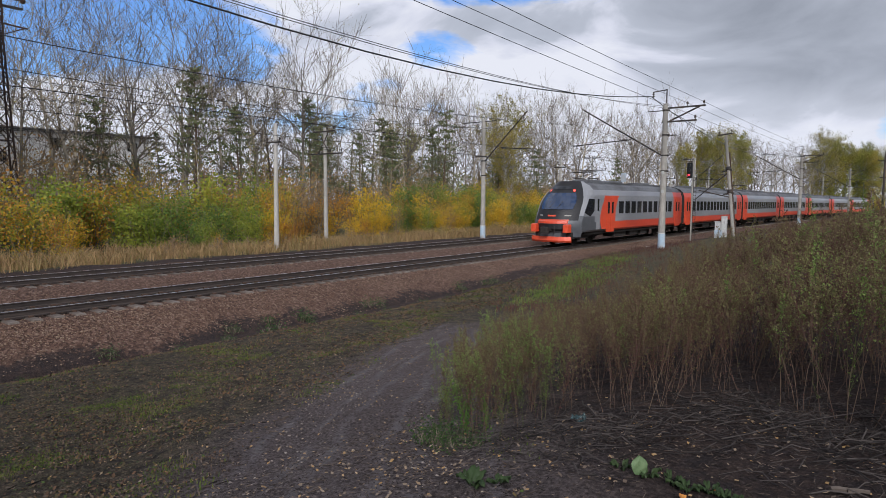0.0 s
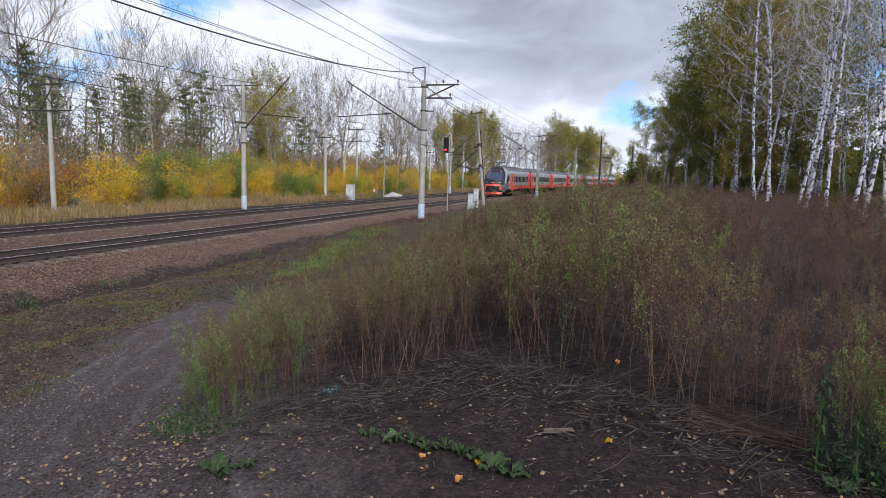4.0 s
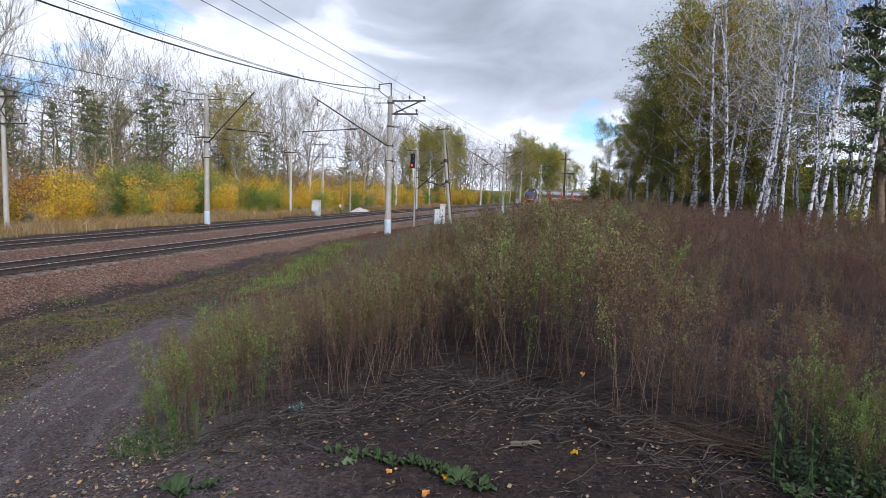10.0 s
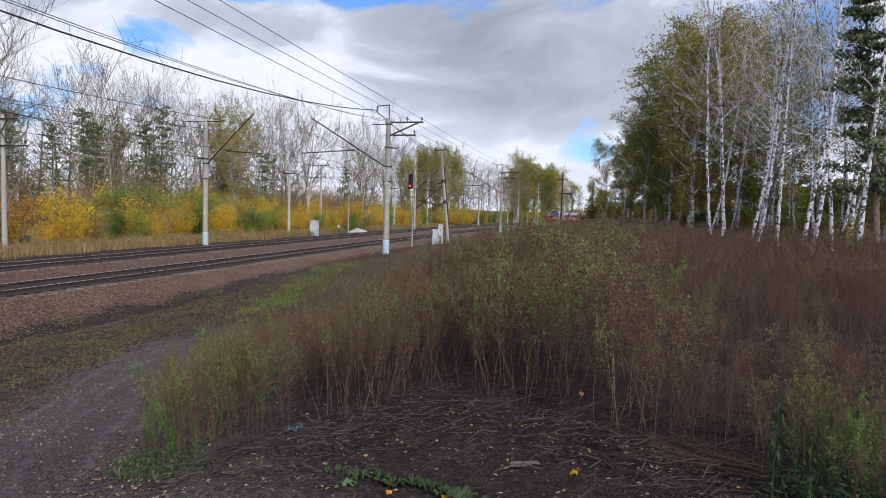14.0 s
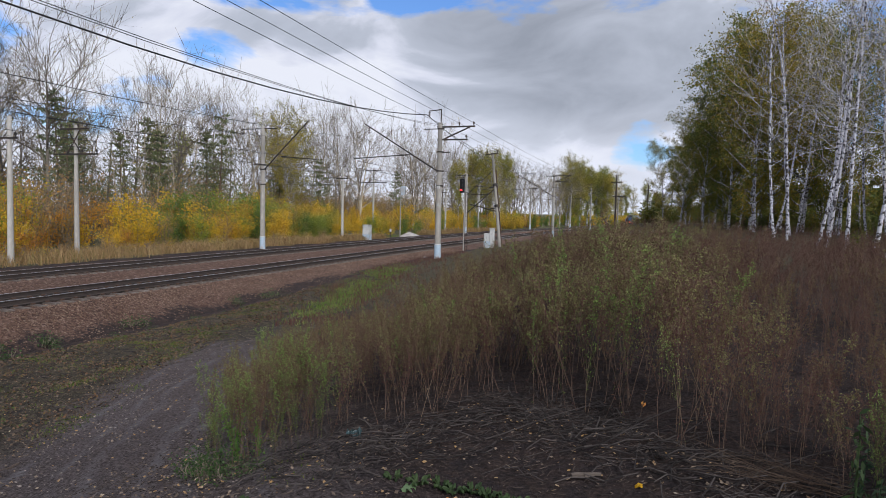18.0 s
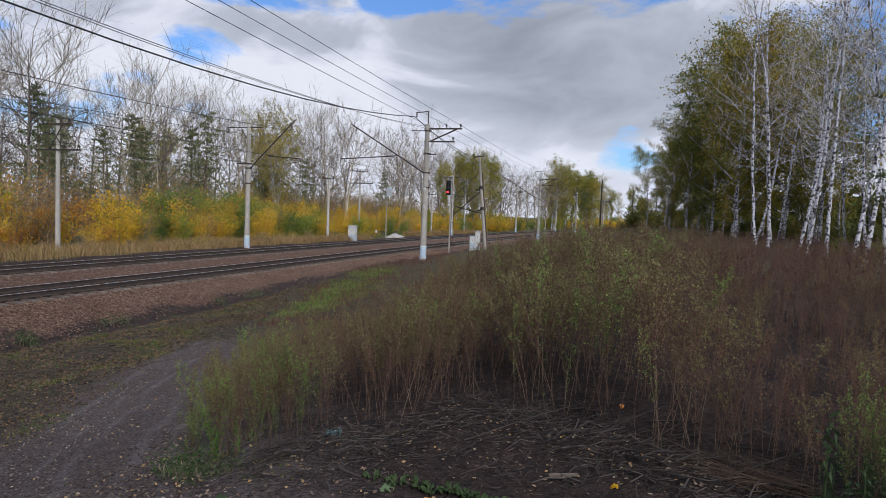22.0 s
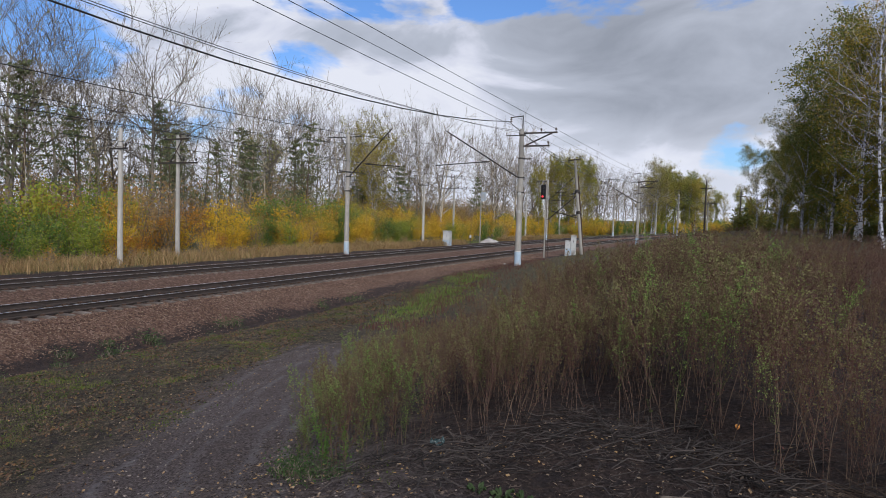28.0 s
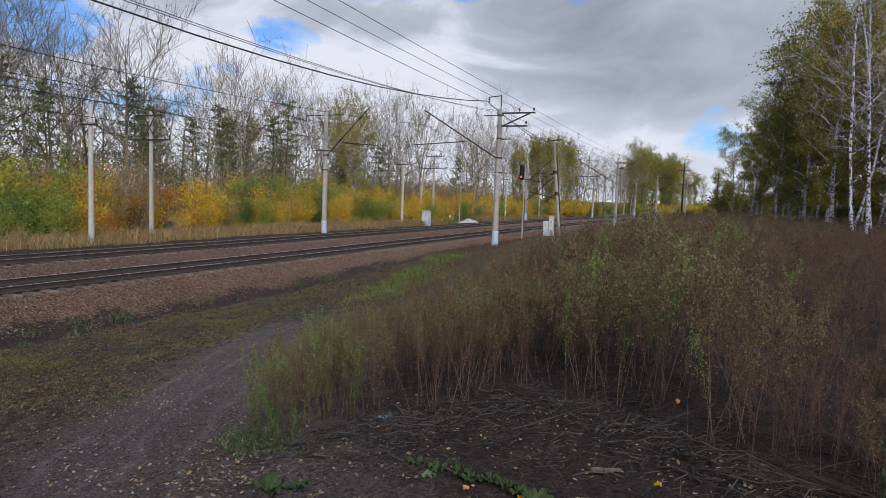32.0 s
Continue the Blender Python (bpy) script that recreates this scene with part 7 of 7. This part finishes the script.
def small_things():
    rnd = random.Random(90)
    pale = mat("pale_burdock_underside", (0.075, 0.13, 0.055), (0.13, 0.19, 0.09), 18, 0.6, 0.4, (0.05, 0.09, 0.036))
    v, q = [], []
    broad_leaf(v, q, (0, 0, 0), math.pi / 2, 0.12, 0.10, 0.16, rnd)
    ob = part("pale_leaf", v, q, pale, smooth=True)
    tagged(ob, "upturned pale green burdock leaf that the wind flips", "leaf")
    x, y = -1.44, 3.64
    z = ground_z(x, y) + 0.015
    rows = [(0.0, 72, 24), (0.6, 76, 30), (1.2, 74, 40), (1.35, 90, 52), (1.6, 118, 58), (2.0, 124, 54), (2.5, 120, 58), (3.0, 124, 54), (3.5, 116, 56), (4.5, 118, 58), (5.5, 98, 52), (5.8, 84, 42), (6.1, 74, 20), (6.4, 70, 16), (6.7, 76, 10), (6.85, 105, 0), (7.0, 150, 0), (7.5, 166, 0), (10.0, 165, 2), (20.0, 166, 0), (32.0, 165, 0)]
    WIND_LEAF.append((ob, [(t, pose(x, y, z, rx, 0, rz + 10)) for t, rx, rz in rows]))
    herb = leaf_mat("dark_broad_leaves", [(0.022, 0.042, 0.016), (0.036, 0.062, 0.022), (0.055, 0.082, 0.03)], 3.0, 0.2, 0.55)
    for i, (x, y, n, s) in enumerate(((-0.67, 3.44, 6, 0.09), (-0.55, 3.4, 4, 0.09), (-1.39, 3.66, 6, 0.06), (-1.25, 3.68, 6, 0.055), (-1.14, 3.62, 7, 0.06), (-1.02, 3.64, 6, 0.055), (-0.91, 3.6, 7, 0.06), (-0.8, 3.55, 5, 0.06), (-2.35, 3.14, 6, 0.10), (-2.2, 3.2, 5, 0.07), (1.11, 3.55, 7, 0.07), (1.4, 3.5, 7, 0.07), (-1.6, 3.75, 5, 0.05))):
        burdock(x, y, n, s, "low broad-leaved green plant on the bare soil", herb, 600 + i)
    leafy_herb("fresh_green_weed", -3.2, 4.22, 0.5, 200, 0.012, "fresh lime-green tall weed at the edge of the thicket", LIME, 610)
    leafy_herb("fresh_green_weed", -3.32, 4.4, 0.46, 180, 0.012, "fresh lime-green tall weed at the edge of the thicket", LIME, 611)
    leafy_herb("fresh_green_weed", -3.0, 4.25, 0.34, 150, 0.011, "fresh lime-green tall weed at the edge of the thicket", LIME, 612)
    leafy_herb("thistle", 1.04, 3.72, 0.6, 60, 0.019, "grey-green thistle with a tall single stem", herb, 613)
    leafy_herb("thistle", 1.2, 3.62, 0.45, 50, 0.018, "grey-green thistle with a tall single stem", herb, 614)
    nettle = leaf_mat("dark_nettle_leaves", [(0.0220, 0.0468, 0.0248), (0.0371, 0.0688, 0.0357), (0.0619, 0.0997, 0.0504)], 2.0, 0.25, 0.6)
    for k in range(26):
        x, y = 1.06 + 0.75 * rnd.random(), 3.55 + 0.5 * rnd.random()
        leafy_herb("nettle", x, y, rnd.uniform(0.12, 0.3), 56, 0.016, "dark green nettle with pointed leaves beside the thistles", nettle, 620 + k, "nettles in the hollow")
    # weathered billet of wood
    g = Geo()
    for i in range(5):
        a, b = -0.10 + 0.04 * i, -0.10 + 0.04 * (i + 1)
        g.tube((a, 0.006 * math.sin(i * 2), 0.016), (b, 0.006 * math.sin(i * 2 + 2), 0.016), 0.016 + 0.004 * math.sin(i), 0.016 + 0.004 * math.sin(i + 1), 7)
    log = g.done("wood_billet", mat("grey_weathered_wood", (0.06, 0.048, 0.04), (0.13, 0.105, 0.088), 16, 0.95, 0.5, stretch=(0.2, 1, 1)))
    log.matrix_world = pose(-0.37, 3.98, ground_z(-0.37, 3.98) + 0.01, 0, 0, 28)
    tagged(log, "short billet of grey weathered wood among dry stalks", "wood")
    # crumpled dark scrap under the weeds
    v, q = [], []
    for i in range(7):
        for j in range(7):
            v.append((0.05 * (i - 3) * (1 + 0.2 * noise.noise((i, j, 1))), 0.035 * (j - 3), 0.09 + 0.16 * noise.noise((i * 0.9, j * 0.9, 5))))
    q = [(i * 7 + j, i * 7 + 7 + j, i * 7 + 8 + j, i * 7 + j + 1) for i in range(6) for j in range(6)]
    bag = part("plastic_scrap", v, q, mat("dark_teal_plastic", (0.012, 0.025, 0.028), (0.05, 0.085, 0.09), 30, 0.25, 0.6, spec=0.6))
    bag.matrix_world = pose(-2.27, 4.5, ground_z(-2.27, 4.5) + 0.02, 0, 0, 20) @ Matrix.Scale(0.4, 4)
    tagged(bag, "crumpled dark teal plastic scrap under the weeds", "litter")


def blades(places, height, width, rng, bow=0.7):
    """Curved grass blades, two quads each."""
    p = np.asarray(places, dtype=float)
    n = len(p)
    a = rng.uniform(0, 6.28, n)
    h = height * rng.uniform(0.5, 1.2, n)
    lean = rng.uniform(0.1, bow, n) * h
    side = np.stack([-np.sin(a), np.cos(a), 0 * a], 1) * (width * rng.uniform(0.6, 1.3, n))[:, None]
    d = np.stack([np.cos(a), np.sin(a), 0 * a], 1)
    up = np.array([[0, 0, 1.0]])
    m = p + d * (lean * 0.35)[:, None] + up * (h * 0.6)[:, None]
    t = p + d * lean[:, None] + up * h[:, None]
    v = np.stack([p - side, p + side, m + side * 0.8, m - side * 0.8, t + side * 0.15, t - side * 0.15], 1).reshape(-1, 3)
    b = (np.arange(n) * 6)[:, None]
    q = np.concatenate([b + np.array([[0, 1, 2, 3]]), b + np.array([[3, 2, 4, 5]])])
    return v, q


HERB = leaf_mat("dark_green_herb", [(0.028, 0.06, 0.018), (0.045, 0.085, 0.026), (0.07, 0.11, 0.035)], 2.0, 0.3, 0.6)


def grasses():
    rng = np.random.default_rng(31)
    rnd = random.Random(32)

    def field(name, n, pick, height, width, material, label, tuft=14, spread=0.18, bow=0.7):
        pts = []
        for k in range(n // tuft):
            x, y = pick()
            for j in range(tuft):
                a, b = x + rnd.gauss(0, spread), y + rnd.gauss(0, spread)
                pts.append((a, b, ground_z(a, b) - 0.02))
        v, q = blades(pts, height * np.repeat(np.array([0.62 + 0.75 * abs(noise.noise((p[0] * 0.8, p[1] * 0.8, 1))) + 0.25 * noise.noise((p[0] * 0.2, p[1] * 0.2, 4)) for p in pts]), 1), width, rng, bow)
        tagged(new(name, fast_mesh(name, v, q, [material])), label, "grass", kind="stuff")

    def verge():
        y = -22 + 150 * rnd.random()
        if 71 < y < 86:
            y -= 20
        return -30.8 - 6.2 * rnd.random() ** 0.8 * (1 - 0.65 * step(48, 62, y)) + bend(y), y

    field("dry_grass", 52000, verge, 0.85, 0.014, DRY_GRASS, "tall dry straw-coloured grass beyond the far track", 11, 0.2, 1.5)
    field("short_grass", 5200, lambda: (-32.6 - 3 * rnd.random() + 0.0, 50 + 90 * rnd.random()), 0.22, 0.02, GREEN_GRASS, "short green grass along the far track", 12, 0.35)

    def strip():
        while True:
            y = 0.5 + 34 * rnd.random() ** 1.3
            x = -15.2 + rnd.random() * 13
            if lane(x, y) > 1.25 and x < lerp(TOE, y) + 0.6 and noise.noise((x * 0.55, y * 0.55, 2)) + 0.6 * noise.noise((x * 1.8, y * 1.8, 5)) > 0.08:
                return x, y

    def sward():
        while True:
            x, y = strip()
            if noise.noise((x * 0.55, y * 0.55, 2)) + 0.6 * noise.noise((x * 1.8, y * 1.8, 5)) > 0.24:
                return x, y

    field("verge_grass", 40000, sward, 0.055, 0.0075, VERGE_GRASS, "thin short grass between track and railway", 16, 0.12)
    field("withered_grass", 20000, strip, 0.065, 0.005, VERGE_DRY, "thin withered grass between track and railway", 14, 0.14)
    field("mast_grass", 6400, lambda: (lambda y: (lerp(TOE, y) + rnd.gauss(-0.9, 0.6), y))(rnd.choice((20, 24, 25.5, 31)) + rnd.gauss(0, 1.6)), 0.16, 0.01, GREEN_GRASS, "green grass at the foot of the mast", 14, 0.2)
    field("dry_tussocks", 6000, lambda: (lambda y: (lerp(TOE, y) + rnd.gauss(-0.5, 1.2), y))(rnd.uniform(15, 48)), 0.24, 0.009, WEED_FAR, "brown withered tussocks about the mast", 16, 0.2)
    herbs = [make_shrub(700 + i, 0.42, HERB, 460, "small green herb growing in the ballast edge", 0.04, 0.6, "herbs in the ballast ditch", "ballast_herb") for i in range(2)]
    for x, y, sc in ((-16.55, 2.1, 1.3), (-16.4, 2.5, 1.1), (-16.36, 2.93, 0.7), (-16.64, 3.55, 0.8), (-16.51, 6.98, 0.6), (-16.59, 10.66, 0.6), (-16.61, 13.22, 0.8), (-16.5, 13.5, 0.6), (-16.61, 16.43, 0.8), (-16.5, 17, 0.7), (-16.6, 22, 0.8), (-16.4, 24, 0.8), (-16.3, 24.6, 0.9)):
        plant(rnd.choice(herbs), x, y, sc)
    for k in range(20):
        y = rnd.uniform(1, 36)
        plant(rnd.choice(herbs), -15.6 + rnd.gauss(0, 0.5), y, rnd.uniform(0.25, 0.5))
    for x, y, sc in ((-3.35, 4.0, 0.42), (-3.15, 3.88, 0.36), (-2.95, 3.86, 0.34), (-2.8, 3.95, 0.3), (-3.5, 4.15, 0.4), (-3.25, 4.1, 0.5), (1.3, 3.7, 0.5), (1.6, 3.6, 0.55), (1.85, 3.5, 0.5)):
        plant(rnd.choice(herbs), x, y, sc)
    herbs[0].matrix_basis = pose(-15.6, 2.2, ground_z(-15.6, 2.2))
    herbs[1].matrix_basis = pose(-15.2, 11.2, ground_z(-15.2, 11.2))


def litter():
    rng = np.random.default_rng(41)
    rnd = random.Random(42)
    seg = []
    for k in range(2600):
        x = rnd.uniform(-3.2, 2.0)
        y = lerp(FRONT, x) + rnd.gauss(-0.3, 0.45)
        if y < 3.5 or (x < -2.6 and y < 3.9):
            continue
        a = rnd.gauss(0.2, 0.75) if rnd.random() < 0.25 else rnd.uniform(0, 6.283)
        ln = 0.04 + 0.27 * rnd.random() ** 2.0
        bx, by = x + ln * math.cos(a), y + ln * math.sin(a)
        if abs(by - lerp(FRONT, bx)) > 1.9:
            continue
        z = ground_z(x, y) + rnd.uniform(0.0, 0.05)
        r = rnd.uniform(0.0012, 0.0034)
        seg.append((x, y, z, bx, by, ground_z(bx, by) + rnd.uniform(0.0, 0.09), r, r * 0.6))
    for k in range(260):
        x = rnd.uniform(-2.6, 1.5)
        y = lerp(FRONT, x) + rnd.gauss(-0.35, 0.4)
        if y < 3.6:
            continue
        a, ln, r = rnd.uniform(0, 6.283), rnd.uniform(0.15, 0.55), rnd.uniform(0.003, 0.006)
        tip = [(x, y, ground_z(x, y) + rnd.uniform(0.0, 0.05))]
        for m in range(3):
            a += rnd.gauss(0, 0.42)
            tip.append((tip[-1][0] + ln / 3 * math.cos(a), tip[-1][1] + ln / 3 * math.sin(a), 0))
            tip[-1] = (tip[-1][0], tip[-1][1], ground_z(tip[-1][0], tip[-1][1]) + 0.01 + rnd.uniform(0, 0.07))
            seg.append((*tip[-2], *tip[-1], r, r * 0.9))
    v, q = tubes(seg, 4)
    stalks = leaf_mat("grey_fallen_stalks", [(0.006, 0.005, 0.005), (0.014, 0.0115, 0.011), (0.029, 0.024, 0.023), (0.066, 0.056, 0.052)], 3.0, 0.0, 0.9, island=0.7)
    tagged(new("fallen_stalks", fast_mesh("fallen_stalks", v, q, [stalks])), "tangle of fallen grey-brown dry stalks on the soil", "dry stalks", kind="stuff")
    seg = []
    for k in range(12500):
        x = rnd.uniform(-4.5, 2.6)
        y = lerp(FRONT, x) - 2.6 * rnd.random() ** 1.3 + 0.2
        size = 1.0
        if k % 3 == 0:
            y = 0.6 + 17 * rnd.random() ** 1.3
            x = lerp(PATH, y) - 1.3 - 8 * rnd.random()
            size = 2.2
        if y < 0.6 or x < -15.6:
            continue
        a, ln, r = rnd.uniform(0, 6.283), size * (0.012 + 0.06 * rnd.random() ** 2.5), size * rnd.uniform(0.0012, 0.0036)
        z = ground_z(x, y) + 0.004
        bx, by = x + ln * math.cos(a), y + ln * math.sin(a)
        seg.append((x, y, z, bx, by, ground_z(bx, by) + 0.004 + 0.012 * rnd.random(), r, r * 0.7))
    crumbs = leaf_mat("soil_crumbs", [(0.011, 0.009, 0.008), (0.034, 0.026, 0.023), (0.062, 0.046, 0.038), (0.13, 0.10, 0.082)], 3.0, 0.0, 0.9, island=0.8)
    v, q = tubes(seg, 4)
    tagged(new("soil_debris", fast_mesh("soil_debris", v, q, [crumbs])), "crumbs, chips and short twigs strewn over the dark soil", "debris", kind="stuff")
    for k in range(16):
        x, y = ((0.35, 4.6), (0.62, 4.9), (0.2, 5.0), (0.9, 4.35), (0.7, 4.2), (1.0, 4.1), (-0.3, 4.4), (-1.2, 4.5))[k % 8]
        x, y = x + rnd.gauss(0, 0.15), y + rnd.gauss(0, 0.15)
        st = []
        a = rnd.uniform(-0.6, 0.9)
        up = rnd.uniform(0.15, 0.9) if k < 8 else 0.03
        branch((0, 0, 0.01), (math.cos(a), 0.4 * math.sin(a), up), rnd.uniform(0.5, 0.95), 0.0055, 5, 0.05, -0.02 if k < 8 else 0.0, rnd, st, 0.5)
        ob = new("dry_stalk", fast_mesh("dry_stalk", *chain(st, 5), [stalks]))
        ob.matrix_world = pose(x, y, ground_z(x, y) + 0.01)
        tagged(ob, "long dry broken weed stalk leaning over the soil", "dry stalk", "broken stalks")
    straw = leaf_mat("red_brown_stalks", [(0.022, 0.014, 0.011), (0.045, 0.028, 0.02), (0.085, 0.06, 0.042)], 3.0, 0.0, 0.9, island=0.7)
    for k in range(38):
        x, y = 1.02 + rnd.gauss(0, 0.12), 4.02 + rnd.gauss(0, 0.06)
        st = []
        a = 2.75 + rnd.gauss(0, 0.22)
        branch((0, 0, 0.02 + 0.07 * rnd.random()), (math.cos(a), math.sin(a), 0.04), rnd.uniform(0.35, 0.85), rnd.uniform(0.0018, 0.0034), 6, 0.13, -0.01, rnd, st, 0.5)
        ob = new("flattened_stalk", fast_mesh("flattened_stalk", *chain(st, 5), [straw]))
        ob.matrix_world = pose(x, y, ground_z(x, y) + 0.01)
        tagged(ob, "reddish-brown weed stalk lying flat in a sheaf", "dry stalk", "sheaf of flattened stalks")
    pts = []
    for k in range(6200):
        if k % 5 > 2:
            y = 0.8 + 16 * rnd.random() ** 1.4
            x = lerp(PATH, y) - 1.2 - 6 * rnd.random()
        elif k % 5:
            y = 1.4 + 13 * rnd.random() ** 1.5
            x = lerp(PATH, y) + rnd.gauss(0, 1.7)
        else:
            x = rnd.uniform(-4, 2.4)
            y = lerp(FRONT, x) - abs(rnd.gauss(0, 0.9))
        if y < 1.2 or x < -15:
            continue
        pts.append((x, y, ground_z(x, y) + 0.012))
    p = np.array(pts)
    n = len(p)
    a = rng.uniform(0, 6.28, n)
    s = rng.uniform(0.007, 0.02, n)
    d = np.stack([np.cos(a), np.sin(a), rng.uniform(-0.2, 0.6, n)], 1) * s[:, None]
    e = np.stack([-np.sin(a), np.cos(a), rng.uniform(-0.2, 0.6, n)], 1) * (s * 0.7)[:, None]
    v = np.stack([p - d, p - e, p + d, p + e], 1).reshape(-1, 3)
    fallen = leaf_mat("fallen_yellow_leaves", [(0.0862, 0.0633, 0.0483), (0.1610, 0.1207, 0.0920), (0.2530, 0.1955, 0.1437), (0.3450, 0.2070, 0.0805), (0.3795, 0.3220, 0.2530)], 4.0, 0.2, 0.8)
    tagged(new("fallen_leaves", fast_mesh("fallen_leaves", v, np.arange(4 * n).reshape(n, 4), [fallen])), "scattered small yellow and brown fallen leaves", "fallen leaves", kind="stuff")
    # low ground cover and dead leaves on the verge
    pts = []
    while len(pts) < 30000:
        y = 0.4 + 26 * rnd.random() ** 1.5
        x = -15.3 + 13.5 * rnd.random()
        if lane(x, y) < 1.1 + 0.7 * rnd.random() or x > lerp(TOE, y) + 0.5 or noise.noise((x * 0.7, y * 0.7, 15)) + rnd.gauss(0, 0.3) < -0.05:
            continue
        pts.append((x, y, ground_z(x, y) + 0.01 + 0.02 * rnd.random()))
    p = np.array(pts)
    n = len(p)
    a = rng.uniform(0, 6.28, n)
    s = rng.uniform(0.010, 0.03, n) * (0.7 + 0.05 * p[:, 1])
    d = np.stack([np.cos(a), np.sin(a), rng.uniform(-0.3, 0.9, n)], 1) * s[:, None]
    e = np.stack([-np.sin(a), np.cos(a), rng.uniform(-0.3, 0.9, n)], 1) * (s * 0.6)[:, None]
    v = np.stack([p - d, p - e, p + d, p + e], 1).reshape(-1, 3)
    cover = leaf_mat("verge_ground_cover", [(0.0240, 0.0170, 0.0140), (0.0620, 0.0390, 0.0280), (0.1300, 0.0740, 0.0440), (0.0800, 0.0520, 0.0340), (0.0580, 0.0880, 0.0240), (0.1500, 0.0820, 0.0400), (0.1300, 0.0940, 0.0660)], 0.8, 0.15, 0.9, island=0.7)
    tagged(new("ground_cover", fast_mesh("ground_cover", v, np.arange(4 * n).reshape(n, 4), [cover])), "low green herbs and brown dead leaves beside the dirt track", "ground cover", kind="stuff")
    for k, (x, y, col) in enumerate(((-0.07, 3.91, 0), (-1.0, 3.65, 1), (-1.12, 3.5, 1), (-0.05, 5.6, 1), (-0.78, 3.5, 0), (-0.85, 3.25, 1))):
        vv, qq = [], []
        broad_leaf(vv, qq, (0, 0, 0), rnd.uniform(0, 6.28), 0.045, 0.04, 0.3, rnd)
        ob = part("fallen_leaf", vv, qq, LEAF_YELLOW if col == 0 else mat("orange_fallen_leaf", (0.40, 0.16, 0.04), (0.52, 0.24, 0.06), 30, 0.7))
        ob.matrix_world = pose(x, y, ground_z(x, y) + 0.012)
        tagged(ob, "single yellow fallen leaf on dark soil" if col == 0 else "single orange fallen leaf on dark soil", "leaf", "single fallen leaves")


weeds()
small_things()
grasses()
litter()

motions()
